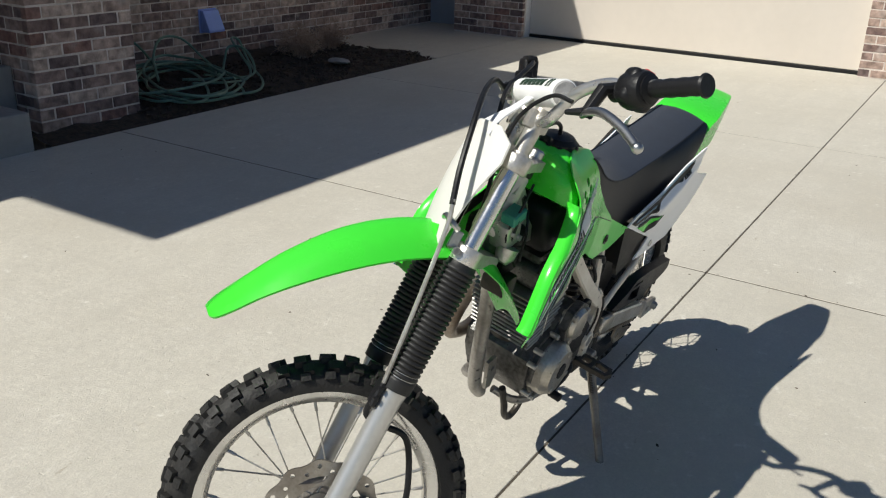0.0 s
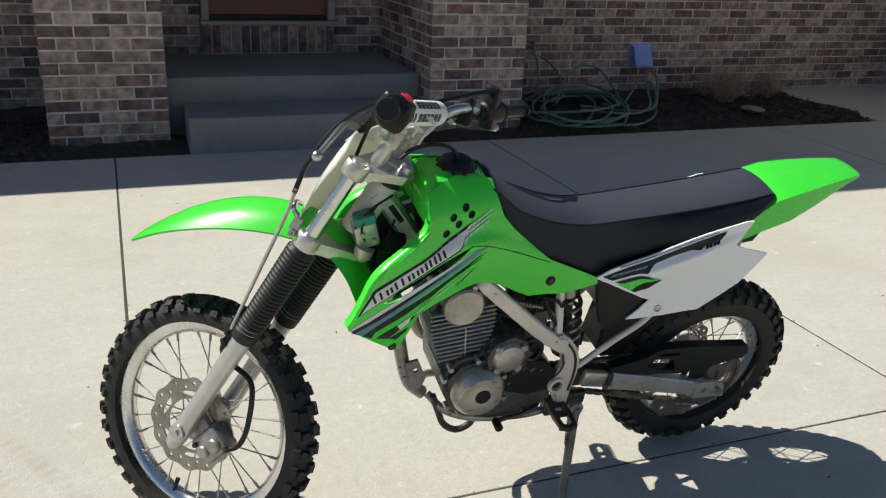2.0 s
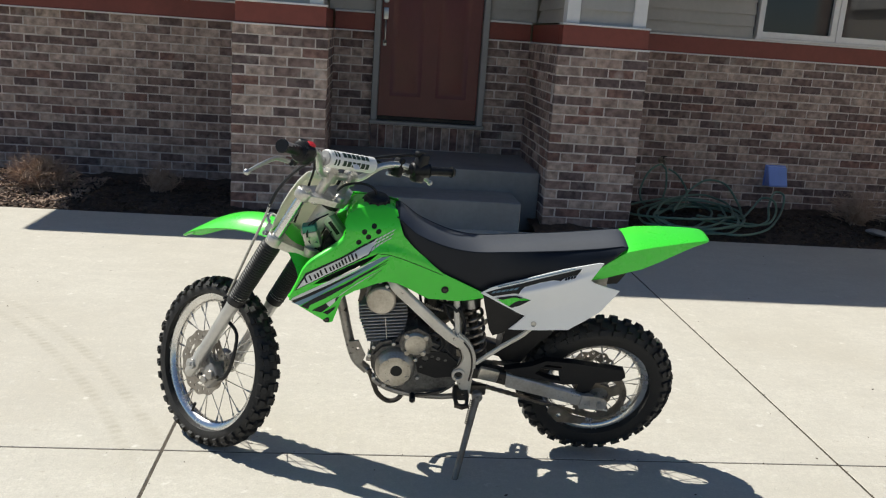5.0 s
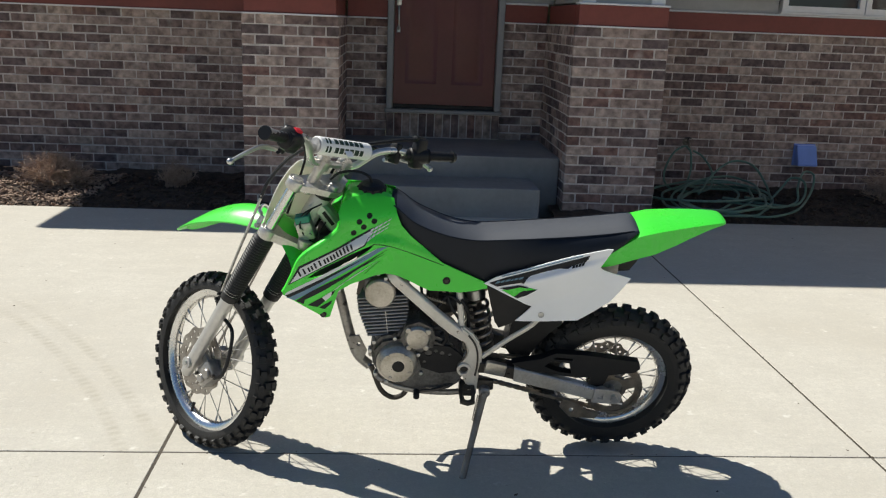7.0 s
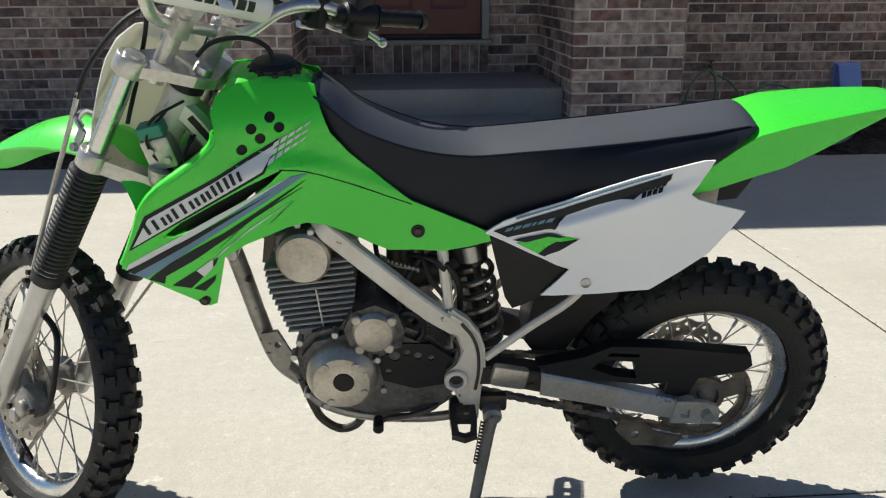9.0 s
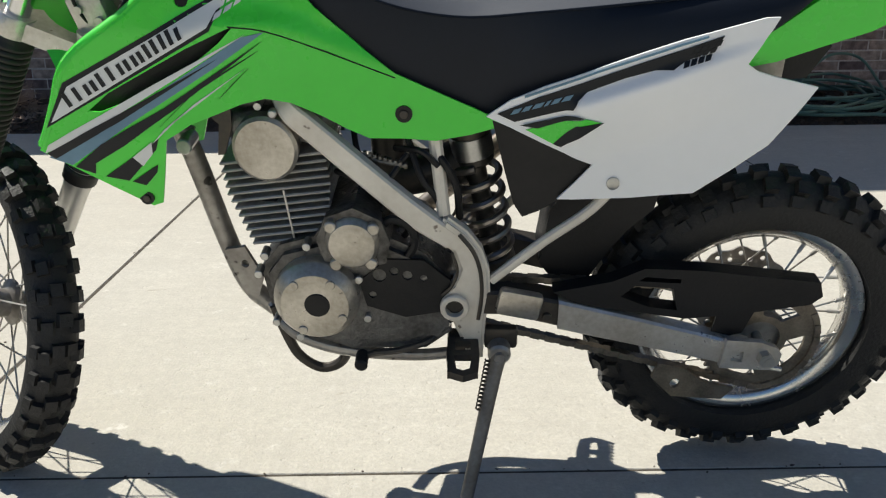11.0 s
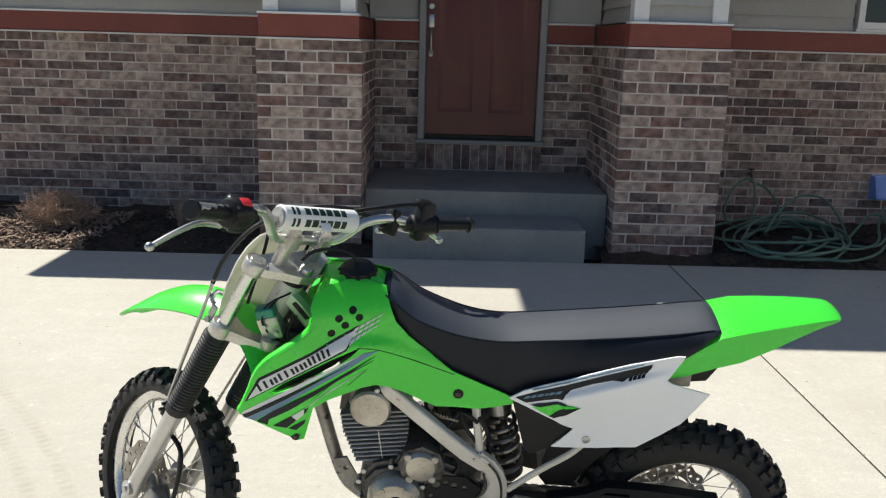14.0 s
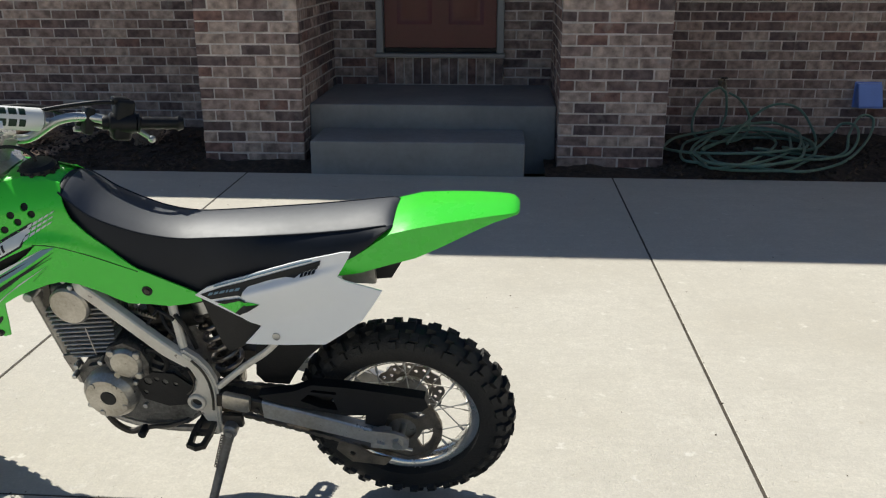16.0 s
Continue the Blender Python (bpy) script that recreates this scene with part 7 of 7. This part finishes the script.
part("side_loop", tubed([(2.20, 3.90, 0.06), (2.46, 3.81, 0.05), (2.66, 3.79, 0.05), (2.95, 4.03, 0.05), (3.20, 4.38, 0.07), (3.36, 4.62, 0.14), (3.40, 4.72, 0.23), (3.30, 4.70, 0.25), (3.13, 4.42, 0.17), (3.06, 4.26, 0.08), (2.86, 4.12, 0.055), (2.60, 4.06, 0.08), (2.35, 4.12, 0.10)], 0.0095, 8, n=6), M_HOSE, hose)
part("side_loop", tubed([(2.50, 4.40, 0.07), (2.80, 4.22, 0.06), (3.02, 4.20, 0.06), (3.15, 4.32, 0.13), (3.19, 4.46, 0.215), (3.12, 4.55, 0.22), (3.02, 4.50, 0.13), (2.88, 4.40, 0.06), (2.66, 4.34, 0.09)], 0.0095, 8, n=6), M_HOSE, hose)
part("arched_loop", tubed([(2.30, 4.42, 0.09), (2.50, 4.70, 0.20), (2.72, 4.86, 0.30), (2.90, 4.84, 0.28), (2.98, 4.72, 0.15), (2.94, 4.52, 0.06), (2.72, 4.36, 0.05), (2.45, 4.28, 0.09)], 0.0095, 8, n=6), M_HOSE, hose)
part("wall_loop", tubed([(2.42, 5.085, 0.36), (2.36, 5.06, 0.395), (2.25, 5.02, 0.33), (2.16, 4.93, 0.18), (2.15, 4.75, 0.08), (2.32, 4.60, 0.07), (2.48, 4.66, 0.10), (2.56, 4.86, 0.20), (2.52, 5.0, 0.31), (2.44, 5.05, 0.36)], 0.0095, 8, n=6), M_HOSE, hose)

tap = thing("spigot", "small brass garden tap on the brick wall", "tap", m=pose(2.42, WALL_Y - 0.002, 0.415))
b = bmesh.new()
cyl(b, (0, 0.0, 0), (0, -0.012, 0), 0.032, 16, 0.003)
tube(b, [(0, -0.01, 0), (0, -0.07, 0.0), (0, -0.10, -0.012), (0, -0.115, -0.045)], [0.013, 0.016, 0.015, 0.013], 12, n=4)
body_ = part("tap_body", b, M_BRASS, tap)
b = bmesh.new()
tube(b, [(0, -0.062, 0.0), (0, -0.062, 0.04)], 0.006, 8)
tube(b, [Vector((0.026 * math.cos(a), -0.062 + 0.0 * a, 0.042 + 0.0)) + Vector((0, 0.026 * math.sin(a), 0)) for a in (2 * math.pi * k / 14 for k in range(14))], 0.005, 6, closed=True)
box(b, -0.026, 0.026, -0.066, -0.058, 0.039, 0.045)
part("tap_wheel", b, M_DARKMETAL, tap)

vent = thing("vent_hood", "grey-blue plastic exhaust vent hood on the brick wall", "vent", m=pose(3.53, WALL_Y, 0.33))
part("flange", boxed(-0.10, 0.10, -0.012, 0.0, -0.10, 0.10, 0.003), M_VENT, vent)
b = bmesh.new()
v = [b.verts.new(p) for p in ((-0.09, -0.012, 0.09), (0.09, -0.012, 0.09), (0.09, -0.05, 0.088), (-0.09, -0.05, 0.088), (-0.09, -0.12, -0.075), (0.09, -0.12, -0.075), (0.09, -0.115, -0.09), (-0.09, -0.115, -0.09), (-0.09, -0.012, -0.09), (0.09, -0.012, -0.09))]
for f in ((0, 1, 2, 3), (3, 2, 5, 4), (4, 5, 6, 7), (0, 3, 4, 7, 8), (1, 9, 6, 5, 2), (8, 9, 1, 0), (7, 6, 9, 8)):
    b.faces.new([v[i] for i in f])
bmesh.ops.recalc_face_normals(b, faces=b.faces)
bmesh.ops.bevel(b, geom=list(b.edges), offset=0.004, segments=2, affect="EDGES")
part("hood", b, M_VENT, vent)


def shrub(x, y, size, n, seed, label, flat=1.0):
    """A dormant shrub: many thin forking dry stems."""
    r = random.Random(seed)
    b = bmesh.new()
    for _ in range(n):
        a, spread = r.uniform(0, 6.283), r.uniform(0.1, 1.0)
        base = Vector((r.uniform(-0.08, 0.08), r.uniform(-0.08, 0.08), 0))
        tip = Vector((math.cos(a) * spread * size * 0.75, math.sin(a) * spread * size * 0.6, flat * size * r.uniform(0.2, 0.95) * (1.05 - 0.5 * spread)))
        mid = base.lerp(tip, 0.5) + Vector((r.uniform(-1, 1), r.uniform(-1, 1), r.uniform(0, 1))) * size * 0.12
        p = [base, mid, tip]
        tube(b, p, [0.0035, 0.0025, 0.0013], 4, n=3)
        for _k in range(6):
            t = r.uniform(0.35, 0.95)
            q = base.lerp(mid, t * 2) if t < 0.5 else mid.lerp(tip, t * 2 - 1)
            e = q + Vector((r.uniform(-1, 1), r.uniform(-1, 1), r.uniform(-0.2, 1.0))).normalized() * size * r.uniform(0.1, 0.28)
            tube(b, [q, q.lerp(e, 0.5) + Vector((0, 0, 0.008)), e], [0.0024, 0.0018, 0.001], 3)
    s = thing("shrub", label, "shrub", "dormant shrubs", m=pose(x, y, 0.02))
    part("twig_mass", b, M_TWIG, s)
    b = bmesh.new()
    for _ in range(n):
        a, q = r.uniform(0, 6.283), r.uniform(0.1, 0.72) * size
        p = Vector((math.cos(a) * q, math.sin(a) * q * 0.8, r.uniform(0.06, 0.72) * size * flat * (1.1 - q / size)))
        l, w = r.uniform(0.009, 0.02), r.uniform(0.003, 0.006)
        m = Matrix.LocRotScale(p, Euler((r.uniform(-1, 1), r.uniform(-1, 1), r.uniform(0, 6.3))), None)
        v = [b.verts.new(m @ Vector(c)) for c in ((-l, 0, 0), (0, -w, 0.002), (l, 0, 0), (0, w, 0.002), (0, 0, -0.0015))]
        for f in ((0, 1, 3), (1, 2, 3), (0, 4, 1), (1, 4, 2), (2, 4, 3), (3, 4, 0)):
            b.faces.new([v[i] for i in f])
    part("dry_leaves", b, M_LITTER_LIT, s)
    return s


shrub(-2.84, 4.36, 0.44, 260, 1, "sunlit dormant twiggy shrub with dry brown stems", 0.74)
shrub(-3.75, 4.48, 0.42, 180, 2, "dormant twiggy shrub with dry brown stems", 0.75)
shrub(-1.95, 4.5, 0.26, 70, 3, "low dormant shrub in shade beside the brick wall")
shrub(4.05, 4.62, 0.42, 110, 4, "dormant twiggy shrub in shade by the vent hood")
shrub(4.62, 4.75, 0.36, 80, 5, "dormant twiggy shrub in shade at the bed's end")

# a pale stone lying in the bed
b = bmesh.new()
bmesh.ops.create_icosphere(b, subdivisions=3, radius=0.09)
for v in b.verts:
    v.co *= 1 + 0.45 * noise.noise(v.co * 11)
    v.co.z *= 0.28
tagged(link("stone", b, M_CONC_GREY, m=pose(3.95, 4.1, 0.06)), "pale flat stone lying in the mulch", "stone")

# ---- bricks of the walls, last ----
for nm, st, dr, ln, th, z0, z1, lab, ph, rev in brick_walls:
    brick_wall(nm, st, dr, ln, th, z0, z1, lab, ph, 300, rev)
